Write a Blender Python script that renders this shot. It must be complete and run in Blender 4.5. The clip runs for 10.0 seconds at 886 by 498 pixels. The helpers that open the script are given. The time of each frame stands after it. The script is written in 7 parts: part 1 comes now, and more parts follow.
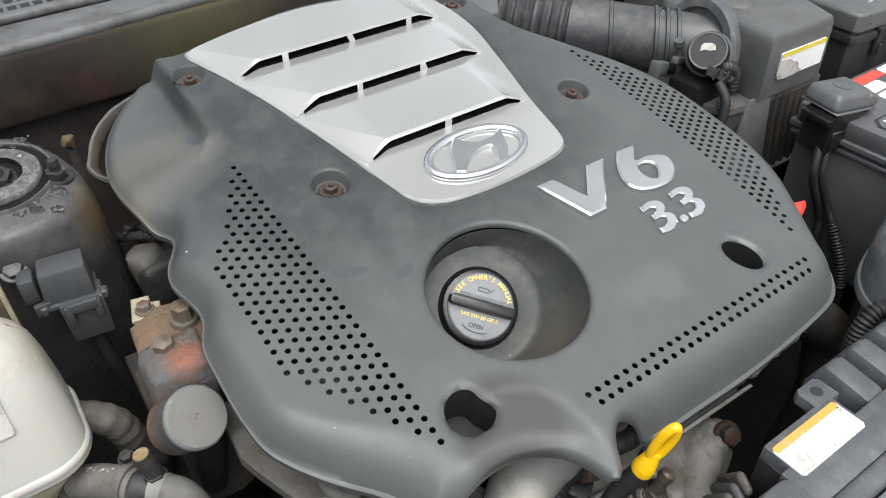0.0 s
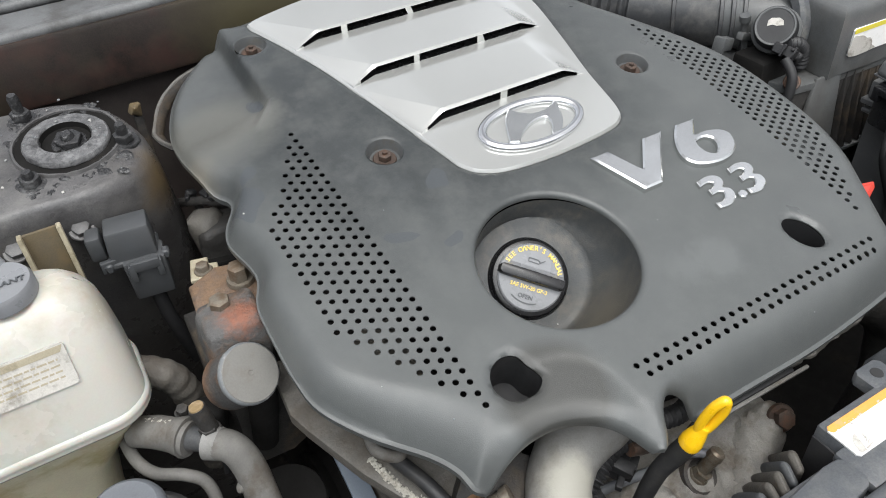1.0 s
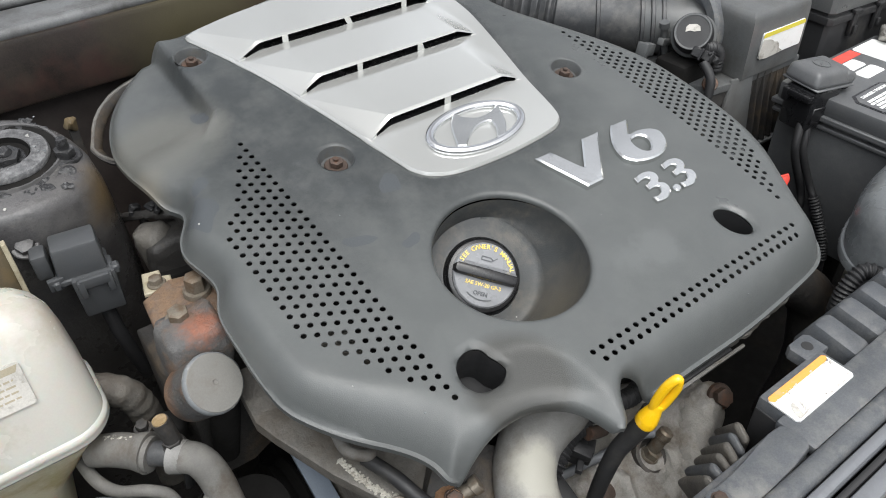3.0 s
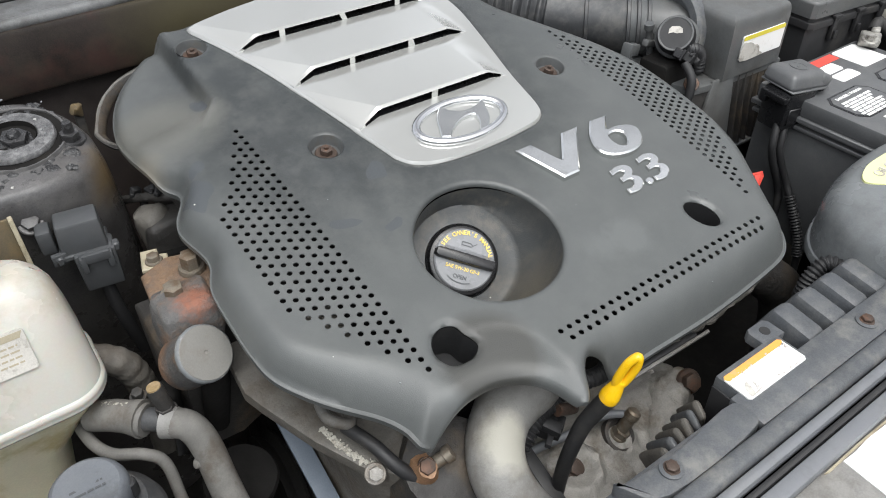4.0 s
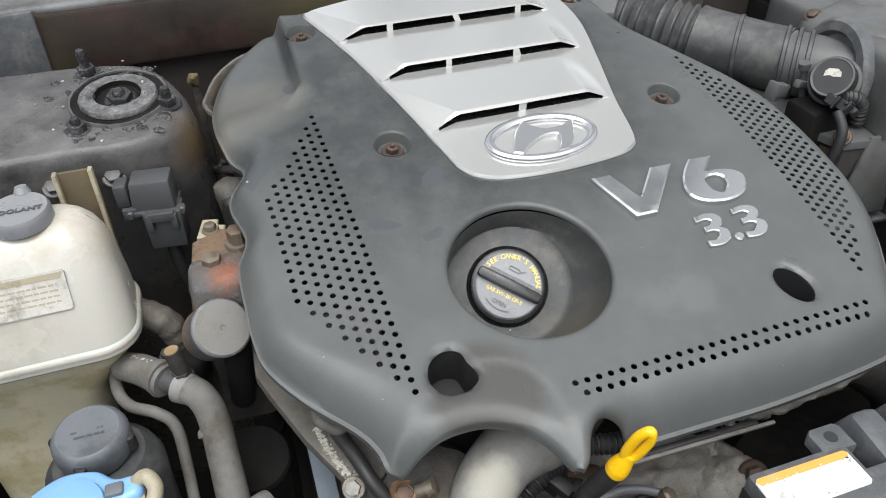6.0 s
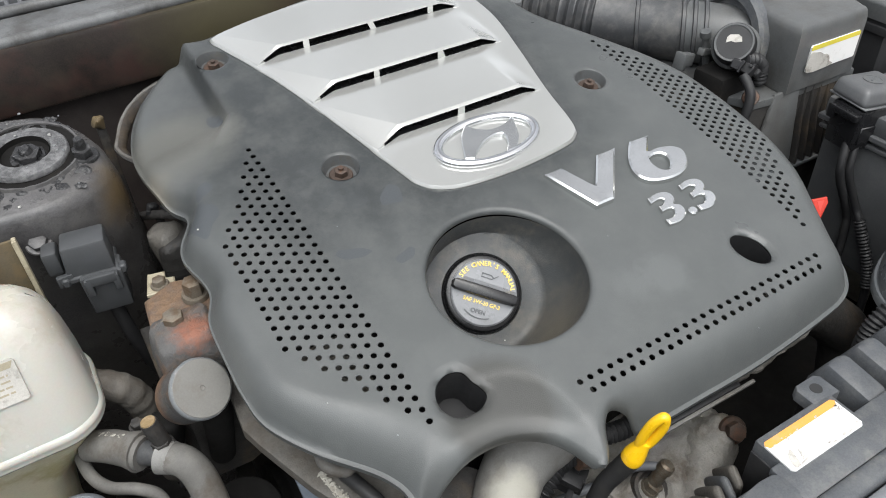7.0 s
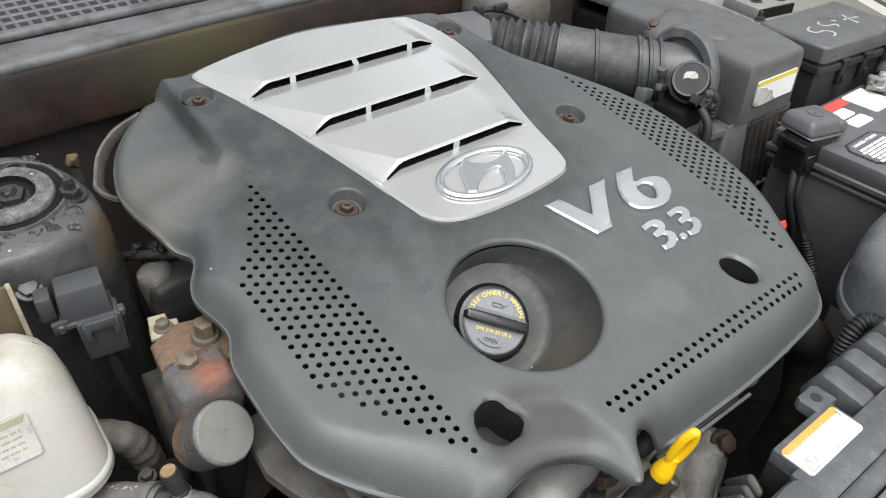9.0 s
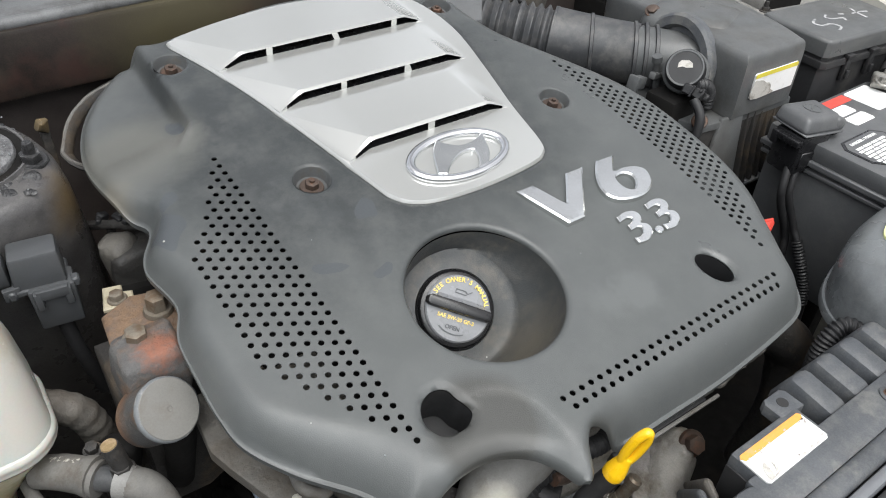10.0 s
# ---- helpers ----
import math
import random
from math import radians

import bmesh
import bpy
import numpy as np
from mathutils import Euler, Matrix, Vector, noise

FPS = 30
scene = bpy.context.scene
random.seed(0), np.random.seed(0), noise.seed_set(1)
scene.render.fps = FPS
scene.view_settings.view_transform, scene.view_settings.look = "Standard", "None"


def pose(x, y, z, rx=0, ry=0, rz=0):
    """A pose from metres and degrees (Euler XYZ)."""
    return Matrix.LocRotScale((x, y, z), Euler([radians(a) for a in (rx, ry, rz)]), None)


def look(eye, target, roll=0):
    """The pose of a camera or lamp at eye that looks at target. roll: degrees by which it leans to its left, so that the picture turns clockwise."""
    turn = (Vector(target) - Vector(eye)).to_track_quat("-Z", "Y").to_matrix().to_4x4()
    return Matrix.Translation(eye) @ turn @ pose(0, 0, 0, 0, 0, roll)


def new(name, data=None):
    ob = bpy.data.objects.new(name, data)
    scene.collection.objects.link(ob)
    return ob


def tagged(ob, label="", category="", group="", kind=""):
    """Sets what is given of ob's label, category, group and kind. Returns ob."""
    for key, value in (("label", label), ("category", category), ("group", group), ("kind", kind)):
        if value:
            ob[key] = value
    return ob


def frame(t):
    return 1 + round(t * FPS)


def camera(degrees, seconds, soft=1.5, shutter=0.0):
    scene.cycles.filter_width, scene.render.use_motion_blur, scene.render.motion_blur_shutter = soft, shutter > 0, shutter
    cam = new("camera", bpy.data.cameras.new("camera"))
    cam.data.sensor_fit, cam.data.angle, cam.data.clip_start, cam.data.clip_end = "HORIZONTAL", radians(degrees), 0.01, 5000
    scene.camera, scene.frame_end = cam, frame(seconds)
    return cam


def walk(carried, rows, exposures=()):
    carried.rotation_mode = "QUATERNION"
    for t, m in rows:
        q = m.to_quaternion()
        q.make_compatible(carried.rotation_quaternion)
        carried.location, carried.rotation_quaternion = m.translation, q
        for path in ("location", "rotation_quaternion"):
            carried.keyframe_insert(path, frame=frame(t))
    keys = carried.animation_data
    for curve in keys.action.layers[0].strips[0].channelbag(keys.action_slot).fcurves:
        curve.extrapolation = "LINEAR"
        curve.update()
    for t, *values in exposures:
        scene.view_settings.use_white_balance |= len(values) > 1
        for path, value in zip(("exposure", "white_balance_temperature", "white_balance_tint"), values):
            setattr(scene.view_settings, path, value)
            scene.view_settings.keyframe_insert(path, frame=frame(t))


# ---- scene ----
cam = camera(61.8, 10.0, soft=1.0)
PATH = [
    (0, (-0.201, -0.335, 0.426), (0.656, 0.964, -0.831), -2.2),
    (0.5, (-0.198, -0.337, 0.412), (0.472, 1.095, -0.812), -5.1),
    (1, (-0.205, -0.348, 0.414), (0.514, 1.015, -0.861), -4.2),
    (1.5, (-0.235, -0.334, 0.42), (0.651, 0.953, -0.828), -3.8),
    (2, (-0.266, -0.316, 0.419), (0.673, 0.916, -0.846), -2.9),
    (2.5, (-0.252, -0.331, 0.423), (0.682, 0.903, -0.843), -0.4),
    (2.7, (-0.241, -0.339, 0.417), (0.69, 0.908, -0.839), -1.0),
    (3.8, (-0.244, -0.381, 0.433), (0.601, 0.911, -0.838), -2.6),
    (4, (-0.247, -0.392, 0.433), (0.65, 0.875, -0.828), -0.8),
    (4.5, (-0.232, -0.377, 0.428), (0.644, 0.907, -0.831), -3.5),
    (5, (-0.18, -0.375, 0.416), (0.599, 0.971, -0.842), 0.4),
    (5.5, (-0.127, -0.408, 0.399), (0.418, 1.057, -0.848), -0.0),
    (5.7, (-0.113, -0.423, 0.402), (0.358, 1.088, -0.82), -1.5),
    (6.8, (-0.159, -0.38, 0.415), (0.489, 1.03, -0.846), -2.9),
    (7, (-0.175, -0.365, 0.426), (0.568, 0.99, -0.843), -3.5),
    (7.5, (-0.228, -0.335, 0.431), (0.72, 0.924, -0.801), -1.3),
    (8, (-0.254, -0.31, 0.443), (0.787, 0.904, -0.757), 0.8),
    (8.5, (-0.264, -0.307, 0.436), (0.733, 0.948, -0.76), 0.9),
    (9, (-0.262, -0.316, 0.436), (0.727, 0.933, -0.773), 0.7),
    (9.5, (-0.256, -0.333, 0.433), (0.669, 0.965, -0.776), 0.8),
    (10, (-0.216, -0.331, 0.424), (0.728, 0.92, -0.819), 2.4),
]
walk(cam, [(t, look(eye, target, roll)) for t, eye, target, roll in PATH])

# ---- light: bright overcast day, hood open ----
world = bpy.data.worlds.new("overcast")
scene.world = world
world.use_nodes = True
wn = world.node_tree
sky = wn.nodes.new("ShaderNodeTexSky")
sky.sky_type, sky.sun_disc = "NISHITA", False
sky.sun_elevation, sky.sun_rotation = radians(74), radians(178)
sky.air_density, sky.dust_density, sky.ozone_density = 1.0, 6.0, 0.6
wash = wn.nodes.new("ShaderNodeHueSaturation")
wash.inputs["Saturation"].default_value = 0.25
wn.links.new(sky.outputs[0], wash.inputs["Color"])
up = wn.nodes.new("ShaderNodeSeparateXYZ")
wn.links.new(wn.nodes.new("ShaderNodeTexCoord").outputs["Generated"], up.inputs[0])
rise = wn.nodes.new("ShaderNodeValToRGB")      # brightest half way up, dimmed overhead and at the horizon to shape the reflections
for k, (place, v) in enumerate(((0.0, 0.26), (0.48, 1.0), (0.76, 0.66), (1.0, 0.58))):
    stop = rise.color_ramp.elements[0] if k == 0 else rise.color_ramp.elements.new(place) if place < 1 else rise.color_ramp.elements[-1]
    stop.position, stop.color = place, (v, v, v, 1)
wn.links.new(up.outputs[2], rise.inputs[0])
veil = wn.nodes.new("ShaderNodeMix")
veil.data_type, veil.blend_type = "RGBA", "MULTIPLY"
veil.inputs[0].default_value = 1.0
cloud = wn.nodes.new("ShaderNodeTexNoise")
cloud.inputs["Scale"].default_value, cloud.inputs["Detail"].default_value, cloud.inputs["Roughness"].default_value = 3.2, 6.0, 0.58
wn.links.new(up.inputs[0].links[0].from_socket, cloud.inputs["Vector"])
drift = wn.nodes.new("ShaderNodeMapRange")
for k, v in enumerate((0.38, 0.62, 0.55, 1.45)):
    drift.inputs[k + 1].default_value = v
wn.links.new(cloud.outputs["Fac"], drift.inputs[0])
overcast = wn.nodes.new("ShaderNodeMix")
overcast.data_type, overcast.blend_type = "RGBA", "MULTIPLY"
overcast.inputs[0].default_value = 1.0
wn.links.new(wash.outputs[0], overcast.inputs[6])
wn.links.new(drift.outputs[0], overcast.inputs[7])
wn.links.new(overcast.outputs[2], veil.inputs[6])
wn.links.new(rise.outputs[0], veil.inputs[7])
wn.links.new(veil.outputs[2], wn.nodes["Background"].inputs[0])
wn.nodes["Background"].inputs[1].default_value = 0.19
sun = new("sun", bpy.data.lights.new("sun", "SUN"))
sun.data.energy, sun.data.angle, sun.data.color = 1.6, radians(60), (0.94, 0.985, 1.0)
sun.matrix_world = look((-0.55, -1.05, 2.2), (0.1, 0.1, 0.0))
scene.view_settings.exposure = 0.60


# ---- materials ----
def mat(name, col, rough=0.5, metal=0.0, var=0.18, scale=60.0, dirt=None, amount=0.0, dscale=14.0,
        bump=0.15, bscale=500.0, dust=None, dust_amount=0.0, coat=0.0, sub=0.0, rvar=0.12, spec=0.5, outer_tone=None, spots=()):
    """Base colour with fine grain and broad blotches, stains of a second colour, and fine relief."""
    m = bpy.data.materials.new(name)
    m.use_nodes = True
    t = m.node_tree
    b = t.nodes["Principled BSDF"]
    at = t.nodes.new("ShaderNodeTexCoord")
    col3 = t.nodes.new("ShaderNodeRGB")
    col3.outputs[0].default_value = (*col, 1)

    def noise_tex(s, detail=5.0, rough_=0.6):
        n = t.nodes.new("ShaderNodeTexNoise")
        n.inputs["Scale"].default_value, n.inputs["Detail"].default_value, n.inputs["Roughness"].default_value = s, detail, rough_
        t.links.new(at.outputs["Object"], n.inputs["Vector"])
        return n.outputs["Fac"]

    def remap(src, lo, hi, a, c):
        n = t.nodes.new("ShaderNodeMapRange")
        n.clamp = True
        for i, v in enumerate((lo, hi, a, c)):
            n.inputs[i + 1].default_value = v
        t.links.new(src, n.inputs[0])
        return n.outputs[0]

    def mixed(fac, a, c):
        n = t.nodes.new("ShaderNodeMix")
        n.data_type = "RGBA"
        t.links.new(fac, n.inputs[0])
        for sock, v in ((n.inputs[6], a), (n.inputs[7], c)):
            if isinstance(v, tuple):
                sock.default_value = (*v, 1)
            else:
                t.links.new(v, sock)
        return n.outputs[2]

    grain = noise_tex(scale * 6, 4.0)
    broad = noise_tex(scale * 0.35, 6.0)
    dark, light = tuple(max(0, v * (1 - var)) for v in col), tuple(min(1, v * (1 + var)) for v in col)
    out = mixed(remap(broad, 0.3, 0.7, 0, 1), dark, light)
    darker = tuple(v * (1 - 0.6 * var) for v in col)
    out = mixed(remap(grain, 0.55, 0.75, 0, 0.5), out, darker)
    fine = noise_tex(650, 3.0, 0.7)
    speck = mixed(remap(fine, 0.35, 0.65, 0, 1), tuple(v * (1 - 0.9 * var) for v in col), tuple(min(1, v * (1 + 0.9 * var)) for v in col))
    half = t.nodes.new("ShaderNodeValue")
    half.outputs[0].default_value = 0.4
    out = mixed(half.outputs[0], out, speck)
    if dirt and amount > 0:
        out = mixed(remap(noise_tex(dscale, 8.0, 0.68), 0.62 - 0.3 * amount, 0.72 - 0.2 * amount, 0, min(1.0, 0.35 + amount)), out, dirt)
    if dust:
        out = mixed(remap(noise_tex(dscale * 2.7, 7.0, 0.7), 0.45, 0.75, 0, dust_amount), out, dust)
    if outer_tone:
        # a second colour laid on outside a middle: (x, y), inner and outer radius, colour
        (fx, fy), r0, r1, fcol = outer_tone
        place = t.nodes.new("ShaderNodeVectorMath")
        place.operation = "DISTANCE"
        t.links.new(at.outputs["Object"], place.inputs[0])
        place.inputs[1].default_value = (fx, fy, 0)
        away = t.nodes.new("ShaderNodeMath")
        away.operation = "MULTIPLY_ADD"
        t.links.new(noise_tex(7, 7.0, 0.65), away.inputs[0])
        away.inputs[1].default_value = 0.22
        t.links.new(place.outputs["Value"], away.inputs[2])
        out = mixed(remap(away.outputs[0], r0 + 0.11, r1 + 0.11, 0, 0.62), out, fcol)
    for spot, r0, r1, scol, ragged, grain_size in spots:
        # a stain of its own round a place: full inside r0, gone at r1, with a ragged edge
        gap = t.nodes.new("ShaderNodeVectorMath")
        gap.operation = "DISTANCE"
        t.links.new(at.outputs["Object"], gap.inputs[0])
        gap.inputs[1].default_value = spot
        edge = t.nodes.new("ShaderNodeMath")
        edge.operation = "MULTIPLY_ADD"
        t.links.new(noise_tex(grain_size, 6.0, 0.65), edge.inputs[0])
        edge.inputs[1].default_value = ragged
        t.links.new(gap.outputs["Value"], edge.inputs[2])
        out = mixed(remap(edge.outputs[0], r1 + ragged / 2, r0 + ragged / 2, 0, 0.9), out, scol)
    t.links.new(out, b.inputs["Base Color"])
    t.links.new(remap(noise_tex(scale * 0.8, 5.0), 0.3, 0.7, max(0.02, rough - rvar), min(1, rough + rvar)), b.inputs["Roughness"])
    b.inputs["Metallic"].default_value = metal
    b.inputs["Specular IOR Level"].default_value = spec
    if coat:
        b.inputs["Coat Weight"].default_value, b.inputs["Coat Roughness"].default_value = coat, 0.12
    if sub:
        b.inputs["Subsurface Weight"].default_value, b.inputs["Subsurface Scale"].default_value = sub, 0.02
    if bump:
        n = t.nodes.new("ShaderNodeBump")
        n.inputs["Strength"].default_value, n.inputs["Distance"].default_value = bump, 0.0006 if bscale > 150 else 0.003
        t.links.new(noise_tex(bscale, 6.0), n.inputs["Height"])
        t.links.new(n.outputs[0], b.inputs["Normal"])
    return m


BROWN, DUST, GREASE = (0.09, 0.065, 0.04), (0.30, 0.28, 0.24), (0.018, 0.016, 0.014)
# dusty towards the outside; the darker middle also paints in its dull reflections
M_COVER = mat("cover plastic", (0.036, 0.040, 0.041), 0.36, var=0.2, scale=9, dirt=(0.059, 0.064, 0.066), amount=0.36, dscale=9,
              bump=0.30, bscale=1300, dust=(0.135, 0.137, 0.130), dust_amount=0.42, outer_tone=((0.12, 0.30), 0.165, 0.275, (0.114, 0.120, 0.118)),
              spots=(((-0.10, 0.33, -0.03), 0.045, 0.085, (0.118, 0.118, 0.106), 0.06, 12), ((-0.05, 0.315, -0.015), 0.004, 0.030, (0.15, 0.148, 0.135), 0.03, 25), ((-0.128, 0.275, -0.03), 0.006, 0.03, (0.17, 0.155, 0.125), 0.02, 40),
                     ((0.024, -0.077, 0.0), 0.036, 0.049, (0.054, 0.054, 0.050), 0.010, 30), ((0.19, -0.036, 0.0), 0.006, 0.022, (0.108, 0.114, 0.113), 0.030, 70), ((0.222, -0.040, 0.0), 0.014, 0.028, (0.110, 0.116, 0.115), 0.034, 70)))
M_CUP = mat("dark cup plastic", (0.075, 0.078, 0.079), 0.45, var=0.2, dirt=(0.075, 0.065, 0.05), amount=0.3, dscale=40, bump=0.3)
M_BOWL = mat("dusty bowl plastic", (0.048, 0.051, 0.052), 0.5, var=0.2, scale=30, dirt=(0.110, 0.100, 0.082), amount=0.25, dscale=26,
             bump=0.6, bscale=700, dust=(0.115, 0.108, 0.095), dust_amount=0.4,
             spots=(((0.125, -0.025, -0.045), 0.012, 0.060, (0.100, 0.090, 0.071), 0.05, 90),))
M_SILVER = mat("silver paint", (0.60, 0.605, 0.58), 0.15, metal=0.65, var=0.008, scale=20, bump=0.0, rvar=0.02, coat=0.2)
M_CHROME = mat("chrome", (0.76, 0.77, 0.78), 0.2, metal=1.0, var=0.03, scale=30, bump=0.0, rvar=0.03)
M_MARK = mat("brushed mark", (0.62, 0.63, 0.63), 0.22, metal=0.9, var=0.06, scale=40, bump=0.0, rvar=0.04)
M_SATIN = mat("satin chrome", (0.74, 0.75, 0.74), 0.16, metal=1.0, var=0.08, scale=40, bump=0.05, rvar=0.1)
M_BLACK = mat("black plastic", (0.020, 0.020, 0.021), 0.55, var=0.2, dirt=(0.05, 0.047, 0.042), amount=0.25, bump=0.2)
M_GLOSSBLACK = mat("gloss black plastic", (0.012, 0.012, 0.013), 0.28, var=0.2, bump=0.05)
M_CAPGREY = mat("cap grey plastic", (0.205, 0.21, 0.22), 0.30, var=0.08, dirt=(0.09, 0.09, 0.09), amount=0.2, bump=0.08)
M_DARK = mat("grimy dark metal", (0.03, 0.028, 0.026), 0.65, var=0.35, dirt=BROWN, amount=0.35, bump=0.5, bscale=120)
# near-black: the shade of the gaps deep in the bay is put into this colour
M_VOID = mat("near-black gap shade", (0.008, 0.0075, 0.007), 0.85, spec=0.2, var=0.4, dirt=(0.018, 0.015, 0.012), amount=0.3, bump=0.3, bscale=60)
M_BOX = mat("airbox plastic", (0.094, 0.098, 0.099), 0.38, var=0.28, scale=25, dirt=(0.055, 0.052, 0.047), amount=0.36, dscale=9,
            bump=0.25, bscale=900, dust=(0.15, 0.145, 0.135), dust_amount=0.4)
M_RUBBER = mat("dusty rubber", (0.048, 0.050, 0.053), 0.5, var=0.25, dirt=(0.11, 0.107, 0.10), amount=0.3, dscale=18, bump=0.2,
               dust=(0.20, 0.19, 0.175), dust_amount=0.4)
M_HOSE = mat("grey hose", (0.130, 0.126, 0.117), 0.7, var=0.22, dirt=(0.075, 0.06, 0.045), amount=0.4, dscale=28, bump=0.3,
             dust=(0.22, 0.21, 0.19), dust_amount=0.4)
M_PIPE = mat("dusty coolant pipe", (0.20, 0.197, 0.187), 0.6, var=0.2, dirt=(0.12, 0.104, 0.085), amount=0.36, dscale=16, bump=0.4,
             dust=(0.10, 0.092, 0.082), dust_amount=0.5,
             spots=(((0.016, -0.128, -0.058), 0.018, 0.032, (0.34, 0.33, 0.285), 0.018, 90),))
M_CAST = mat("cast aluminium", (0.30, 0.288, 0.268), 0.62, metal=0.25, var=0.25, scale=45, dirt=(0.12, 0.095, 0.07), amount=0.45, dscale=22,
             bump=0.8, bscale=90, dust=(0.4, 0.37, 0.32), dust_amount=0.35)
M_TIMING = mat("stained engine casting", (0.108, 0.101, 0.090), 0.6, metal=0.15, var=0.3, scale=35, dirt=(0.075, 0.062, 0.048), amount=0.45,
               dscale=18, bump=0.7, bscale=80, dust=(0.2, 0.18, 0.15), dust_amount=0.35)
M_RUST = mat("rusty mount", (0.085, 0.08, 0.075), 0.7, metal=0.2, var=0.4, scale=30, dirt=(0.30, 0.13, 0.07), amount=0.30, dscale=24,
             bump=0.7, bscale=110, dust=(0.20, 0.14, 0.10), dust_amount=0.3)
M_RUSTBOLT = mat("rusty bolt", (0.078, 0.056, 0.045), 0.55, metal=0.4, var=0.35, dirt=(0.15, 0.075, 0.045), amount=0.35, dscale=60, bump=0.4)
M_BOLT = mat("zinc bolt", (0.20, 0.175, 0.14), 0.5, metal=0.5, var=0.3, dirt=(0.13, 0.085, 0.05), amount=0.5, dscale=70, bump=0.3)
M_DISC = mat("bare damper metal", (0.20, 0.195, 0.18), 0.65, metal=0.1, var=0.12, scale=30, dirt=(0.16, 0.14, 0.12), amount=0.3, dscale=30, bump=0.4)
M_DISCRIM = mat("chipped paint rim", (0.16, 0.17, 0.175), 0.6, var=0.2, dirt=(0.5, 0.48, 0.44), amount=0.4, dscale=40, bump=0.4)
M_TANK = mat("translucent white tank", (0.49, 0.475, 0.43), 0.24, var=0.05, scale=18, dirt=(0.36, 0.32, 0.25), amount=0.25, dscale=9,
             bump=0.1, bscale=300, sub=0.25, dust=(0.5, 0.46, 0.38), dust_amount=0.25)
M_TANKLOW = mat("stained tank base", (0.72, 0.67, 0.50), 0.5, var=0.12, dirt=(0.50, 0.43, 0.20), amount=0.45, dscale=16, bump=0.15, sub=0.15)
M_SHELL = mat("greasy tower shell", (0.070, 0.068, 0.069), 0.34, var=0.5, scale=25, dirt=(0.026, 0.025, 0.026), amount=0.42, dscale=11,
              bump=0.7, bscale=260, rvar=0.2, dust=(0.19, 0.185, 0.17), dust_amount=0.5, outer_tone=((-0.31, 0.42), 0.155, 0.235, (0.056, 0.050, 0.046)),
              spots=(((-0.165, 0.335, 0.018), 0.010, 0.038, (0.125, 0.088, 0.045), 0.03, 45), ((-0.30, 0.30, -0.03), 0.02, 0.07, (0.092, 0.086, 0.078), 0.05, 40)))
M_TOWER = mat("greasy strut tower", (0.075, 0.073, 0.073), 0.36, var=0.3, scale=25, dirt=(0.030, 0.028, 0.027), amount=0.42, dscale=17,
              bump=0.7, bscale=260, rvar=0.2, dust=(0.20, 0.195, 0.19), dust_amount=0.5)
M_OCHRE = mat("ochre grime", (0.10, 0.078, 0.045), 0.6, var=0.35, scale=30, dirt=(0.17, 0.115, 0.05), amount=0.4, dscale=20, bump=0.5, bscale=160, dust=(0.07, 0.065, 0.055), dust_amount=0.5)
M_SADDLE = mat("grey mount casting", (0.105, 0.103, 0.10), 0.6, metal=0.1, var=0.35, scale=30, dirt=(0.19, 0.115, 0.07), amount=0.40, dscale=30, bump=0.8, bscale=120, dust=(0.05, 0.045, 0.042), dust_amount=0.6,
               spots=(((-0.160, 0.143, -0.010), 0.006, 0.022, (0.25, 0.098, 0.058), 0.034, 150), ((-0.198, 0.130, -0.055), 0.008, 0.030, (0.26, 0.14, 0.075), 0.03, 70)))
M_RUSTTAN = mat("tan rust", (0.19, 0.12, 0.072), 0.7, var=0.35, scale=60, dirt=(0.10, 0.060, 0.04), amount=0.45, dscale=45, bump=0.9, bscale=140, dust=(0.11, 0.095, 0.085), dust_amount=0.75)
M_GREASE = mat("clotted grease", (0.025, 0.025, 0.026), 0.3, var=0.5, dirt=(0.2, 0.2, 0.2), amount=0.2, dscale=60, bump=1.0, bscale=110)
M_BODY = mat("dull body panel", (0.020, 0.016, 0.014), 0.65, spec=0.3, var=0.35, scale=12, dirt=(0.020, 0.014, 0.011), amount=0.5, dscale=5, bump=0.3,
             bscale=200, dust=(0.040, 0.034, 0.024), dust_amount=0.5)
M_RAIL = mat("stained rail", (0.023, 0.0175, 0.015), 0.6, spec=0.3, var=0.55, scale=22, dirt=(0.042, 0.022, 0.018), amount=0.5, dscale=13, bump=0.3,
             dust=(0.04, 0.034, 0.024), dust_amount=0.5, spots=(((0.05, 0.56, 0.06), 0.04, 0.13, (0.060, 0.052, 0.028), 0.07, 25), ((-0.34, 0.56, 0.03), 0.02, 0.09, (0.045, 0.038, 0.022), 0.07, 25)))
M_SMUDGE = mat("smudged cover plastic", (0.058, 0.064, 0.069), 0.38, var=0.12, scale=15, bump=0.4, bscale=1300)
M_PAINT = mat("dusty beige paint", (0.40, 0.385, 0.34), 0.45, var=0.1, scale=12, dirt=(0.24, 0.22, 0.18), amount=0.35, dscale=14, bump=0.15,
              dust=(0.5, 0.48, 0.43), dust_amount=0.3)
M_TRIM = mat("weathered cowl trim", (0.115, 0.118, 0.12), 0.55, var=0.35, scale=20, dirt=(0.050, 0.048, 0.045), amount=0.45, dscale=20, bump=0.3)
M_GRILLE = mat("cowl grille plastic", (0.085, 0.088, 0.095), 0.55, var=0.2, dust=(0.17, 0.17, 0.17), dust_amount=0.4, bump=0.2)
M_SHROUD = mat("radiator shroud plastic", (0.074, 0.079, 0.086), 0.5, var=0.35, scale=30, dirt=(0.19, 0.185, 0.17), amount=0.26, dscale=24,
               bump=0.3, dust=(0.2, 0.195, 0.18), dust_amount=0.4)
